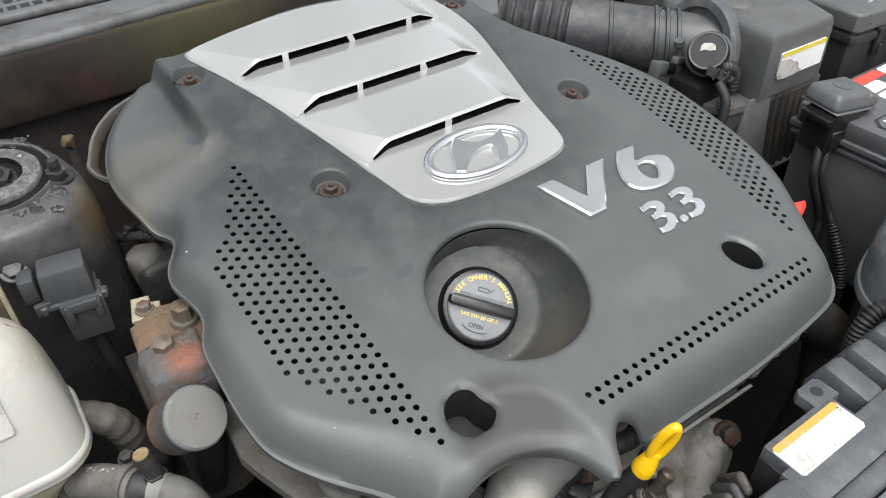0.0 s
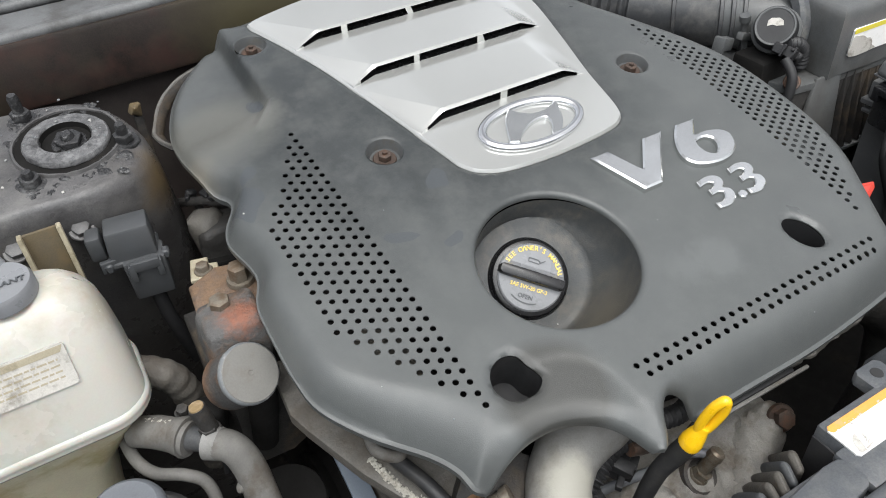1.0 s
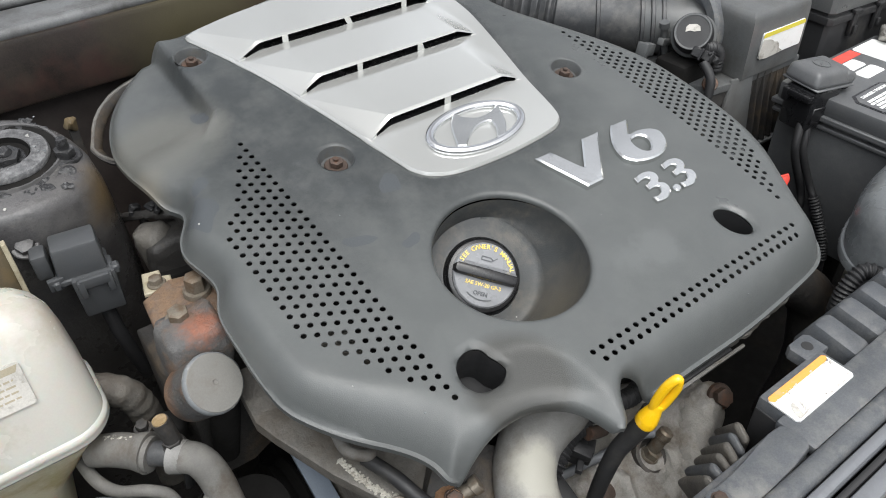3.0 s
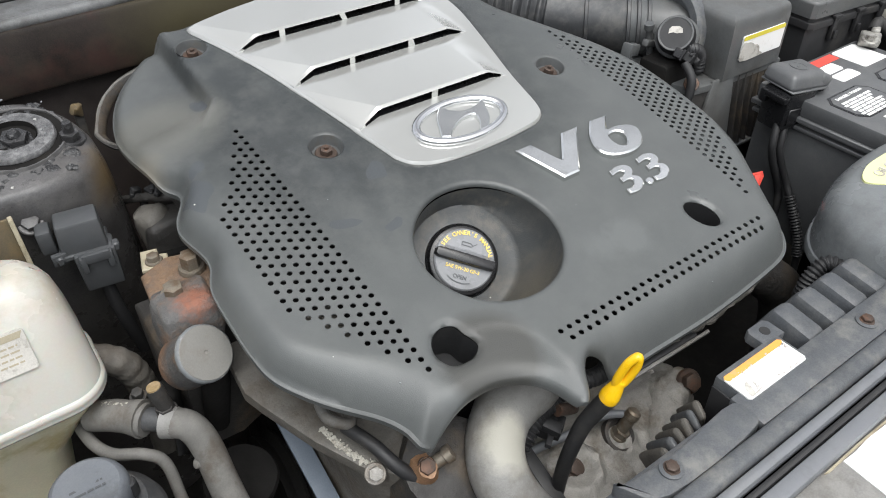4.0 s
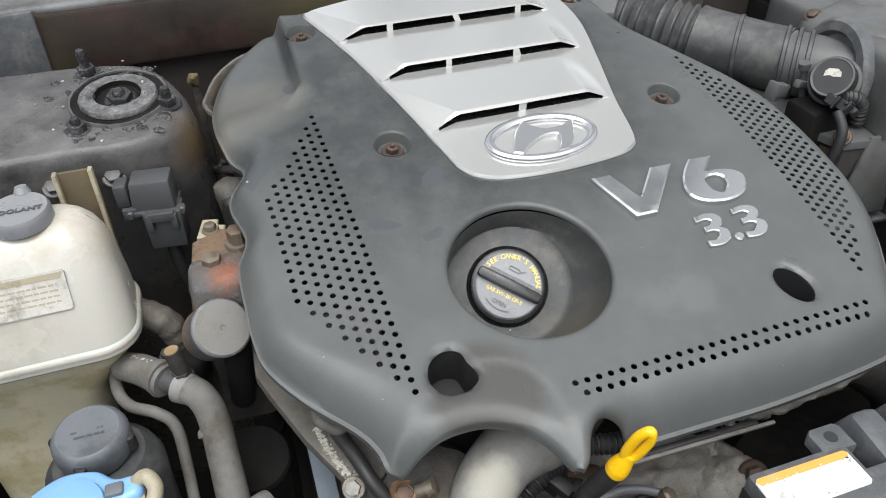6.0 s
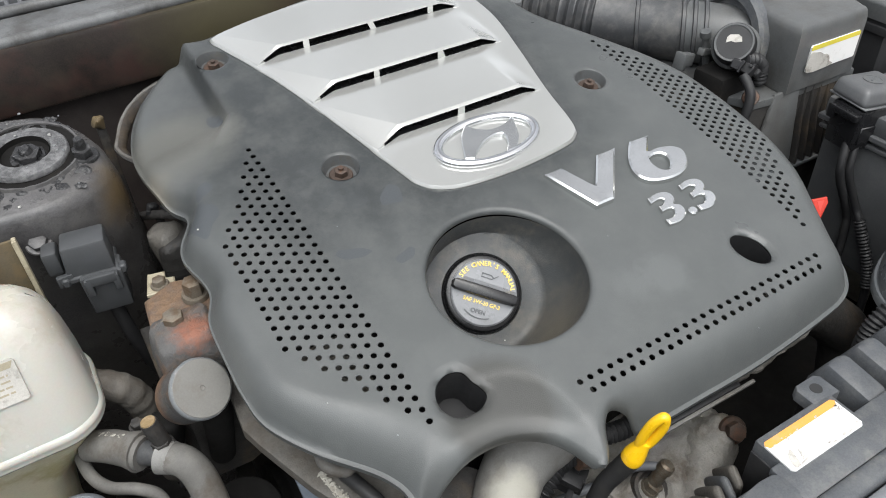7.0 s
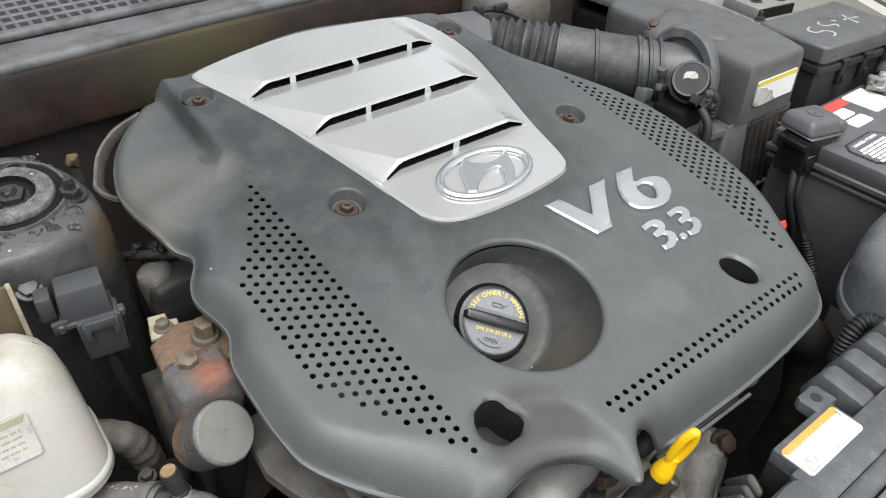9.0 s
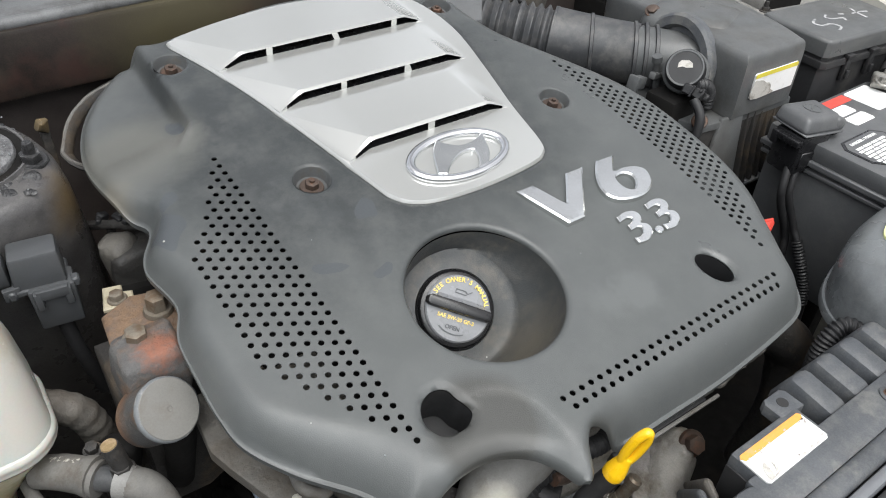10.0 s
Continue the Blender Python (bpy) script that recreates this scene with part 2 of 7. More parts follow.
M_DOME = mat("grey rail paint", (0.155, 0.162, 0.175), 0.42, var=0.08, scale=10, dirt=(0.09, 0.09, 0.09), amount=0.25, dscale=8, bump=0.15,
             dust=(0.2, 0.2, 0.19), dust_amount=0.3)
M_RESON = mat("dark resonator plastic", (0.150, 0.160, 0.165), 0.30, var=0.18, scale=10, dirt=(0.045, 0.048, 0.05), amount=0.35, dscale=7, bump=0.2, bscale=600,
              dust=(0.19, 0.19, 0.185), dust_amount=0.35)
M_YELLOW = mat("yellow handle plastic", (0.85, 0.50, 0.01), 0.35, var=0.06, bump=0.05, coat=0.3)
M_BLUE = mat("blue cap plastic", (0.20, 0.40, 0.70), 0.4, var=0.1, dirt=(0.2, 0.4, 0.68), amount=0.3, bump=0.1)
M_RED = mat("red plastic", (0.62, 0.05, 0.03), 0.4, var=0.1, bump=0.05)
M_PSCAP = mat("blue-grey cap plastic", (0.125, 0.135, 0.15), 0.42, var=0.15, dirt=(0.05, 0.055, 0.06), amount=0.3, dscale=20, bump=0.2, dust=(0.15, 0.155, 0.16), dust_amount=0.35)
M_TAN = mat("tan clip plastic", (0.36, 0.32, 0.23), 0.5, var=0.2, dirt=(0.2, 0.17, 0.11), amount=0.35, dscale=60, bump=0.1)
M_BELT = mat("blue-grey belt", (0.13, 0.155, 0.19), 0.6, var=0.15, bump=0.2)
M_WHITE = mat("white label", (0.82, 0.82, 0.80), 0.5, var=0.04, bump=0.0, dirt=(0.62, 0.60, 0.55), amount=0.12, dscale=60)
M_ORANGE = mat("orange label band", (0.78, 0.34, 0.07), 0.5, var=0.12, bump=0.0, dirt=(0.55, 0.35, 0.18), amount=0.2, dscale=80)
M_LABELYEL = mat("yellow label band", (0.70, 0.60, 0.06), 0.5, var=0.1, bump=0.0)
M_LABELRED = mat("red label band", (0.72, 0.08, 0.06), 0.5, var=0.08, bump=0.0)
M_NOTE = mat("pale yellow note", (0.72, 0.74, 0.36), 0.6, var=0.06, bump=0.1)
M_WORNLAB = mat("worn grey label", (0.50, 0.48, 0.44), 0.6, var=0.2, dirt=(0.2, 0.18, 0.15), amount=0.4, dscale=60, bump=0.0)
M_HOLESHADE = mat("hole shade black", (0.02, 0.02, 0.02), 0.6, var=0.1, bump=0.0)
M_BRASS = mat("corroded brass", (0.26, 0.15, 0.085), 0.55, metal=0.3, var=0.35, dirt=(0.22, 0.13, 0.08), amount=0.4, dscale=70, bump=0.5)
M_CRUST = mat("white corrosion crust", (0.36, 0.345, 0.30), 0.8, var=0.25, scale=80, dirt=(0.24, 0.21, 0.17), amount=0.35, dscale=90, bump=0.8, bscale=200)
M_CHALK = mat("white chalk marks", (0.42, 0.42, 0.42), 0.8, var=0.35, scale=90, dirt=(0.14, 0.14, 0.145), amount=0.45, dscale=140, bump=0.3)
M_YTEXT = mat("yellow print", (0.80, 0.60, 0.14), 0.5, var=0.1, bump=0.0)
M_GREYTEXT = mat("raised grey print", (0.07, 0.075, 0.08), 0.4, var=0.1, bump=0.0)
M_YPAINT = mat("yellow paint dab", (0.22, 0.155, 0.075), 0.6, var=0.3, dirt=(0.4, 0.3, 0.2), amount=0.4, dscale=90, bump=0.3)
M_BATT = mat("battery case", (0.056, 0.059, 0.062), 0.4, var=0.12, scale=20, dust=(0.1, 0.1, 0.1), dust_amount=0.3, bump=0.1)
M_CASE = mat("dusty battery case", (0.092, 0.095, 0.098), 0.40, var=0.2, scale=20, dust=(0.15, 0.148, 0.145), dust_amount=0.45, bump=0.2)
M_INNER = mat("stained inner wing", (0.21, 0.205, 0.195), 0.6, var=0.3, scale=25, dirt=(0.13, 0.12, 0.105), amount=0.5, dscale=18, bump=0.3, dust=(0.33, 0.32, 0.29), dust_amount=0.4)
M_FLAKE = mat("flaking mount ring", (0.10, 0.10, 0.102), 0.45, var=0.35, scale=40, dirt=(0.022, 0.021, 0.021), amount=0.42, dscale=45, bump=1.0, bscale=130, dust=(0.30, 0.30, 0.30), dust_amount=0.65)
M_WALL = mat("brown stained steel", (0.036, 0.028, 0.025), 0.6, var=0.4, scale=14, dirt=(0.024, 0.018, 0.016), amount=0.5, dscale=9, bump=0.4, dust=(0.060, 0.049, 0.042), dust_amount=0.5)
M_LEAD = mat("lead terminal", (0.42, 0.41, 0.38), 0.5, metal=0.6, var=0.3, dirt=(0.16, 0.15, 0.13), amount=0.5, dscale=80, bump=0.5)

# ---- building tools ----
ENG = pose(0, 0, 0, 12, 0, 0)      # the engine leans forward by this much
UP = Matrix.Identity(4)


def cr(points, n=8, closed=False):
    """Points of a smooth curve through the given ones."""
    p = [Vector(v) for v in points]
    out, m = [], len(p)
    for i in range(m if closed else m - 1):
        a, b, c, d = (p[(i + k) % m] if closed else p[min(max(i + k, 0), m - 1)] for k in (-1, 0, 1, 2))
        for j in range(n):
            s = j / n
            out.append(0.5 * ((2 * b) + (c - a) * s + (2 * a - 5 * b + 4 * c - d) * s * s + (3 * b - a - 3 * c + d) * s ** 3))
    if not closed:
        out.append(p[-1])
    return out


def box(sx, sy, sz, at=(0, 0, 0), bevel=0.003, seg=2, rot=(0, 0, 0), top=(1, 1), shift=(0, 0)):
    """A bevelled box centred on at; top scales its upper face, shift moves it."""
    bm = bmesh.new()
    bmesh.ops.create_cube(bm, size=1)
    for v in bm.verts:
        up = v.co.z > 0
        v.co = Vector((v.co.x * sx * (top[0] if up else 1) + (shift[0] if up else 0), v.co.y * sy * (top[1] if up else 1) + (shift[1] if up else 0), v.co.z * sz))
    if bevel:
        bmesh.ops.bevel(bm, geom=bm.edges[:], offset=bevel, segments=seg, affect="EDGES", profile=0.5)
    bmesh.ops.transform(bm, matrix=pose(*at, *rot), verts=bm.verts)
    return bm


def lathe(profile, at=(0, 0, 0), axis=(0, 0, 1), seg=32, wobble=0.0, caps=True):
    """A turned body: (radius, height) from one end to the other along axis."""
    bm = bmesh.new()
    turn = Vector((0, 0, 1)).rotation_difference(Vector(axis).normalized()).to_matrix()
    rings = []
    for r, h in profile:
        if r < 1e-6:
            rings.append([bm.verts.new(Vector(at) + turn @ Vector((0, 0, h)))])
        else:
            rings.append([bm.verts.new(Vector(at) + turn @ Vector((r * math.cos(a) * (1 + wobble * math.sin(3 * a + h * 90)), r * math.sin(a), h)))
                          for a in (2 * math.pi * k / seg for k in range(seg))])
    for a, b in zip(rings, rings[1:]):
        for k in range(seg):
            quad = [a[k % len(a)], a[(k + 1) % len(a)], b[(k + 1) % len(b)], b[k % len(b)]]
            quad = list(dict.fromkeys(quad))
            if len(quad) > 2:
                bm.faces.new(quad)
    for ring in (rings[0], rings[-1]):
        if len(ring) > 2 and caps:
            bm.faces.new(ring)
    bmesh.ops.recalc_face_normals(bm, faces=bm.faces)
    return bm


def tube(points, radius, seg=16, n=8, ribs=0.0, pitch=0.01, squash=1.0):
    """A hose along a smooth curve; radius may be a list along the points; ribs: corrugation depth."""
    path = cr(points, n)
    if ribs:
        length = sum((b - a).length for a, b in zip(path, path[1:]))
        path = cr(points, max(n, int(length / pitch * 6 / max(1, len(points) - 1))))
    rad = [radius] * len(points) if isinstance(radius, (int, float)) else list(radius)
    bm, rings, run = bmesh.new(), [], 0.0
    side = None
    for i, p in enumerate(path):
        way = (path[min(i + 1, len(path) - 1)] - path[max(i - 1, 0)]).normalized()
        if side is None:
            side = way.orthogonal().normalized()
        side = (side - way * side.dot(way)).normalized()
        up = way.cross(side)
        u = i / (len(path) - 1) * (len(rad) - 1)
        k = min(int(u), len(rad) - 2) if len(rad) > 1 else 0
        r = rad[k] + (rad[k + 1] - rad[k]) * (u - k) if len(rad) > 1 else rad[0]
        if i:
            run += (p - path[i - 1]).length
        if ribs:
            r += ribs * (0.5 + 0.5 * math.sin(2 * math.pi * run / pitch)) - ribs / 2
        rings.append([bm.verts.new(p + side * (r * math.cos(a)) + up * (r * squash * math.sin(a))) for a in (2 * math.pi * q / seg for q in range(seg))])
    for a, b in zip(rings, rings[1:]):
        for q in range(seg):
            bm.faces.new((a[q], a[(q + 1) % seg], b[(q + 1) % seg], b[q]))
    bm.faces.new(rings[0]), bm.faces.new(rings[-1])
    bmesh.ops.recalc_face_normals(bm, faces=bm.faces)
    return bm


def slab(outline, z0, z1, bevel=0.0, seg=2, m=None):
    """A flat outline (x, y) raised from z0 to z1, its upper edge bevelled."""
    bm = bmesh.new()
    low = [bm.verts.new((x, y, z0)) for x, y in outline]
    high = [bm.verts.new((x, y, z1)) for x, y in outline]
    n = len(outline)
    bm.faces.new(low[::-1])
    lid = bm.faces.new(high)
    for k in range(n):
        bm.faces.new((low[k], low[(k + 1) % n], high[(k + 1) % n], high[k]))
    bmesh.ops.recalc_face_normals(bm, faces=bm.faces)
    if bevel:
        bmesh.ops.bevel(bm, geom=list(lid.edges), offset=bevel, segments=seg, affect="EDGES", profile=0.5)
    if m is not None:
        bmesh.ops.transform(bm, matrix=m, verts=bm.verts)
    return bm


def ribbon(path, width, z0, z1, bevel=0.0008):
    """A raised stroke along flat points; width may be a list."""
    p = [Vector((*q, 0)) for q in path]
    w = [width] * len(p) if isinstance(width, (int, float)) else width
    left, right = [], []
    for i, q in enumerate(p):
        way = (p[min(i + 1, len(p) - 1)] - p[max(i - 1, 0)]).normalized()
        nrm = Vector((-way.y, way.x, 0))
        left.append((q + nrm * w[i] / 2).to_tuple()[:2])
        right.append((q - nrm * w[i] / 2).to_tuple()[:2])
    bm = bmesh.new()
    lo = [[bm.verts.new((*c, z0)) for c in s] for s in (left, right)]
    hi = [[bm.verts.new((c[0], c[1], z1)) for c in s] for s in (left, right)]
    n = len(p)
    for i in range(n - 1):
        bm.faces.new((hi[0][i], hi[1][i], hi[1][i + 1], hi[0][i + 1]))
        bm.faces.new((lo[0][i], hi[0][i], hi[0][i + 1], lo[0][i + 1]))
        bm.faces.new((lo[1][i], lo[1][i + 1], hi[1][i + 1], hi[1][i]))
    for i in (0, n - 1):
        bm.faces.new((lo[0][i], hi[0][i], hi[1][i], lo[1][i]))
    bmesh.ops.recalc_face_normals(bm, faces=bm.faces)
    if bevel:
        edges = [e for e in bm.edges if all(abs(v.co.z - z1) < 1e-7 for v in e.verts) and len(e.link_faces) == 2 and abs(e.link_faces[0].normal.z) + abs(e.link_faces[1].normal.z) < 1.5]
        bmesh.ops.bevel(bm, geom=edges, offset=bevel, segments=1, affect="EDGES")
    return bm


def joined(*parts):
    a = parts[0]
    for b in parts[1:]:
        me = bpy.data.meshes.new("tmp")
        b.to_mesh(me)
        a.from_mesh(me)
        b.free()
        bpy.data.meshes.remove(me)
    return a


def rough_up(bm, amount, size, cuts=0):
    """Uneven casting: pushes the vertices about."""
    if cuts:
        bmesh.ops.subdivide_edges(bm, edges=bm.edges[:], cuts=cuts, use_grid_fill=True)
    for v in bm.verts:
        v.co += noise.noise_vector(v.co / size) * amount
    return bm


def crust(path, count, size, seed):
    """Flaky deposit: many uneven lumps strewn along a line."""
    rnd = random.Random(seed)
    line = cr(path, 12)
    out = []
    for k in range(count):
        q, r = line[rnd.randrange(len(line))], size * rnd.uniform(0.35, 1.0)
        c = q + Vector((rnd.gauss(0, size * 0.7), rnd.gauss(0, size * 0.7), rnd.uniform(-0.3, 0.3) * size))
        out.append(rough_up(lathe([(r, -r * 0.4), (r * 1.1, 0), (r * 0.6, r * 0.45), (0, r * 0.55)], c, (rnd.uniform(-0.5, 0.5), rnd.uniform(-0.5, 0.5), 1), 7), r * 0.5, r))
    return joined(*out)


def hexhead(at, r, h, axis=(0, 0, 1), washer=1.5, twist=0.0):
    """A flanged hexagon bolt head."""
    turn = Vector((0, 0, 1)).rotation_difference(Vector(axis).normalized()).to_matrix().to_4x4()
    bm = slab([(r * math.cos(a + twist), r * math.sin(a + twist)) for a in (math.pi / 3 * k for k in range(6))], h * 0.25, h, r * 0.12)
    w = lathe([(0, 0), (r * washer, 0), (r * washer, h * 0.16), (r * washer * 0.92, h * 0.28), (0, h * 0.28)], seg=20)
    bm = joined(bm, w)
    bmesh.ops.transform(bm, matrix=Matrix.Translation(at) @ turn, verts=bm.verts)
    return bm


def part(name, bm, material, parent=None, label="", angle=38.0, smooth=True):
    """Links a bmesh as one mesh object, under a thing or a part where one is given."""
    me = bpy.data.meshes.new(name)
    bm.to_mesh(me)
    bm.free()
    me.materials.append(material)
    if smooth:
        me.shade_smooth()
        me.set_sharp_from_angle(angle=radians(angle))
    ob = new(name, me)
    if parent is not None:
        ob.parent = parent
    if label:
        tagged(ob, label=label)
    return ob


def thing(name, label, category, m=UP, group="", kind=""):
    ob = tagged(new(name), label, category, group, kind)
    ob.empty_display_size = 0.02
    ob.matrix_world = m
    return ob


def single(name, bm, material, label, category, m=UP, group="", kind="", angle=38.0):
    ob = tagged(part(name, bm, material, angle=angle), label, category, group, kind)
    ob.matrix_world = m
    return ob


def letters(text, size, m, depth=0.0003):
    """Raised built-in letters as a bmesh, centred, laid by the pose m."""
    cu = bpy.data.curves.new("tmp", "FONT")
    cu.offset = size * 0.02
    cu.body, cu.size, cu.extrude, cu.align_x, cu.align_y, cu.resolution_u = text, size, depth, "CENTER", "CENTER", 3
    ob = bpy.data.objects.new("tmp", cu)
    scene.collection.objects.link(ob)
    me = bpy.data.meshes.new_from_object(ob.evaluated_get(bpy.context.evaluated_depsgraph_get()))
    bm = bmesh.new()
    bm.from_mesh(me)
    bpy.data.objects.remove(ob), bpy.data.curves.remove(cu), bpy.data.meshes.remove(me)
    bmesh.ops.transform(bm, matrix=m, verts=bm.verts)
    return bm


def bars(rows, m, h=0.0002, seed=3, gap=0.0012):
    """Lines of print too small to read: rows of (x0, x1, y, height)."""
    rnd = random.Random(seed)
    out = []
    for x0, x1, y, hh in rows:
        x = x0
        while x < x1:
            w = min(x1 - x, rnd.uniform(2.0, 5.0) * hh)
            out.append(box(w, hh, h, (x + w / 2, y, h / 2), bevel=0))
            x += w + gap
    bm = joined(*out)
    bmesh.ops.transform(bm, matrix=m, verts=bm.verts)
    return bm


# ---- engine cover ----
def smooth(lo, hi, v):
    t = np.clip((v - lo) / (hi - lo), 0, 1)
    return t * t * (3 - 2 * t)


def inside(px, py, loop):
    res = np.zeros(len(px), bool)
    n = len(loop)
    for k in range(n):
        (x1, y1), (x2, y2) = loop[k], loop[(k + 1) % n]
        if y1 != y2:
            res ^= ((y1 > py) != (y2 > py)) & (px < (x2 - x1) * (py - y1) / (y2 - y1) + x1)
    return res


def edge_distance(px, py, loop, closed=True):
    best = np.full(len(px), 9.0)
    n = len(loop)
    for k in range(n if closed else n - 1):
        (x1, y1), (x2, y2) = loop[k], loop[(k + 1) % n]
        dx, dy = x2 - x1, y2 - y1
        t = np.clip(((px - x1) * dx + (py - y1) * dy) / (dx * dx + dy * dy + 1e-12), 0, 1)
        best = np.minimum(best, np.hypot(px - x1 - t * dx, py - y1 - t * dy))
    return best


def flat(loop):
    return [(v.x, v.y) for v in loop]


RIGHT_AND_REAR = (    # the cover's edge, from the front corner round to the back
    (0.127, -0.136), (0.19, -0.138), (0.26, -0.138), (0.345, -0.132), (0.385, -0.125), (0.408, -0.108), (0.424, -0.08), (0.444, -0.045),
    (0.466, -0.005), (0.479, 0.04), (0.483, 0.095), (0.481, 0.15), (0.473, 0.195), (0.452, 0.245), (0.414, 0.31), (0.388, 0.355),
    (0.378, 0.40), (0.374, 0.45), (0.352, 0.495), (0.30, 0.512), (0.23, 0.527), (0.175, 0.537), (0.12, 0.536), (0.06, 0.522))
LEFT_AND_FRONT = (
    (0.0, 0.507), (-0.030, 0.508), (-0.044, 0.504), (-0.070, 0.486), (-0.099, 0.457), (-0.120, 0.420), (-0.132, 0.372), (-0.133, 0.310),
    (-0.126, 0.258), (-0.114, 0.234), (-0.129, 0.205), (-0.133, 0.185), (-0.126, 0.155), (-0.126, 0.138), (-0.136, 0.112), (-0.137, 0.07),
    (-0.136, 0.034), (-0.130, 0.004), (-0.107, -0.032), (-0.077, -0.066), (-0.065, -0.086), (-0.061, -0.103), (-0.052, -0.1065), (-0.038, -0.1025), (-0.022, -0.0985),
    (-0.005, -0.0965), (0.013, -0.0975), (0.030, -0.1035), (0.046, -0.115), (0.058, -0.130), (0.066, -0.145), (0.073, -0.149), (0.080, -0.142), (0.089, -0.125), (0.102, -0.116), (0.117, -0.122))
OUTLINE = flat(cr([(x, y, 0) for x, y in RIGHT_AND_REAR + LEFT_AND_FRONT], 5, True))
PANEL = flat(cr([(x, y, 0) for x, y in (
    (-0.006, 0.466), (0.002, 0.438), (0.03, 0.352), (0.058, 0.247), (0.077, 0.172), (0.083, 0.153), (0.097, 0.138), (0.125, 0.1285), (0.18, 0.1255),
    (0.238, 0.130), (0.260, 0.138), (0.270, 0.155), (0.279, 0.215), (0.294, 0.285), (0.308, 0.36), (0.306, 0.42), (0.292, 0.466), (0.278, 0.476),
    (0.225, 0.488), (0.15, 0.499), (0.08, 0.492), (0.005, 0.474)
)], 6, True))
SKIRT, ARCH, CLEFT = OUTLINE[:231], OUTLINE[230:271], OUTLINE[275:] + OUTLINE[:1]     # stretches of the outline
FAN = flat(cr([(x, y, 0) for x, y in (
    (-0.055, -0.110), (-0.043, -0.088), (-0.026, -0.070), (-0.009, -0.064), (0.023, -0.052), (0.042, -0.053), (0.061, -0.066), (0.072, -0.088), (0.075, -0.117), (0.072, -0.142),
    (0.062, -0.128), (0.046, -0.110), (0.013, -0.0955), (-0.020, -0.0965), (-0.042, -0.106))], 6, True))


def blot(cx, cy, rx, ry, turn, seed):
    """An uneven smudge outline."""
    rnd = random.Random(seed)
    out = []
    for k in range(10):
        a, f = 2 * math.pi * k / 10, rnd.uniform(0.7, 1.25)
        x, y = rx * f * math.cos(a), ry * f * math.sin(a)
        out.append((cx + x * math.cos(turn) - y * math.sin(turn), cy + x * math.sin(turn) + y * math.cos(turn), 0))
    return flat(cr(out, 3, True))


BLOTS = [blot(-0.105, 0.205, 0.022, 0.014, 1.0, 8), blot(-0.006, 0.105, 0.016, 0.006, -0.6, 1), blot(0.032, 0.082, 0.009, 0.006, 0.3, 2), blot(0.055, 0.150, 0.016, 0.010, 0.9, 3), blot(-0.046, 0.352, 0.008, 0.016, 0.2, 4), blot(-0.092, 0.238, 0.010, 0.006, 0.8, 5)]
BOWL, BOWL_R = (0.101, 0.0250), 0.0705
NECK = Vector((0.0969, 0.0502, -0.0558))                   # middle of the filler neck's rim, deep in the bowl
LEAN = Vector((-0.15, -0.50, 0.85)).normalized()           # the filler stands square to the inclined front bank
ACROSS = Vector((0, 1, 0)).cross(LEAN).normalized()
FILLER = Matrix.Translation(NECK) @ Matrix((ACROSS, LEAN.cross(ACROSS), LEAN)).transposed().to_4x4()
CUPS = ((0.030, 0.205), (0.333, 0.207), (-0.016, 0.431), (0.322, 0.424))
LIPS = ((0.402, 0.020, 0.280), (0.314, 0.045, 0.281), (0.220, 0.071, 0.270))    # y, left tip, right end of each louver
OVAL = flat([Vector((0.3145 + 0.0138 * math.cos(a) - 0.003 * math.sin(a), -0.0545 + 0.0198 * math.sin(a), 0)) for a in (2 * math.pi * k / 24 for k in range(24))])
NOTCH = flat(cr([(x, y, 0) for x, y in ((-0.0125, -0.044), (-0.005, -0.0355), (0.006, -0.0325), (0.0155, -0.037), (0.0185, -0.048), (0.0225, -0.056), (0.0215, -0.064), (0.010, -0.0705), (-0.007, -0.068), (-0.0145, -0.057))], 4, True))


def perforations():
    """Centres of the small round holes: two lens-shaped fields and the double row along the front."""
    out, step = [], 0.01045
    for i in range(8):                                   # field beside the strut tower
        n = 31 - 3 * i + (i > 5)
        top, low = 0.2707 - 0.0166 * i + 0.0104 * (i > 5), -0.0616 + 0.0153 * i
        for k in range(n + 1):
            u = 1 - k / n
            out.append((-0.0278 - 0.00955 * i - (0.0085 - 0.0007 * i) * u * u, low + (top - low) * u))
    for i in range(8):                                   # field beside the air filter
        y = 0.2665 - 0.0163 * i
        while y > -0.0625 + 0.0153 * i:
            out.append((0.3800 + 0.0085 * i + 0.0080 * (1 - ((y - 0.11) / 0.17) ** 2) * (1 - i / 7) + 0.0106 * (y + 0.06), y))
            y -= step
    for k in range(28):
        out.append((0.09 + 0.01 * k, -0.0895))
        if k < 27:
            out.append((0.095 + 0.01 * k, -0.0995))
    return out


HOLES = perforations()


def base_z(px, py):
    """The cover's broad shape, before holes and recesses."""
    z = -0.16 * np.maximum(0, py - 0.22) ** 2 - 0.05 * np.maximum(0, px - 0.33) ** 2 * 4
    z += 0.004 * smooth(-0.03, 0.02, px) * smooth(0.02, 0.12, py) * (1 - smooth(0.3, 0.42, px))
    crease = -0.031 - 0.68 * np.maximum(0, 0.335 - py)                     # fold between the raised middle and the rear lobe
    q = crease - px
    z -= 0.026 * smooth(0.28, 0.40, py) * smooth(0.0, 0.012, q) + 0.20 * np.clip(q, 0, 0.09) * smooth(0.195, 0.245, py)
    return z


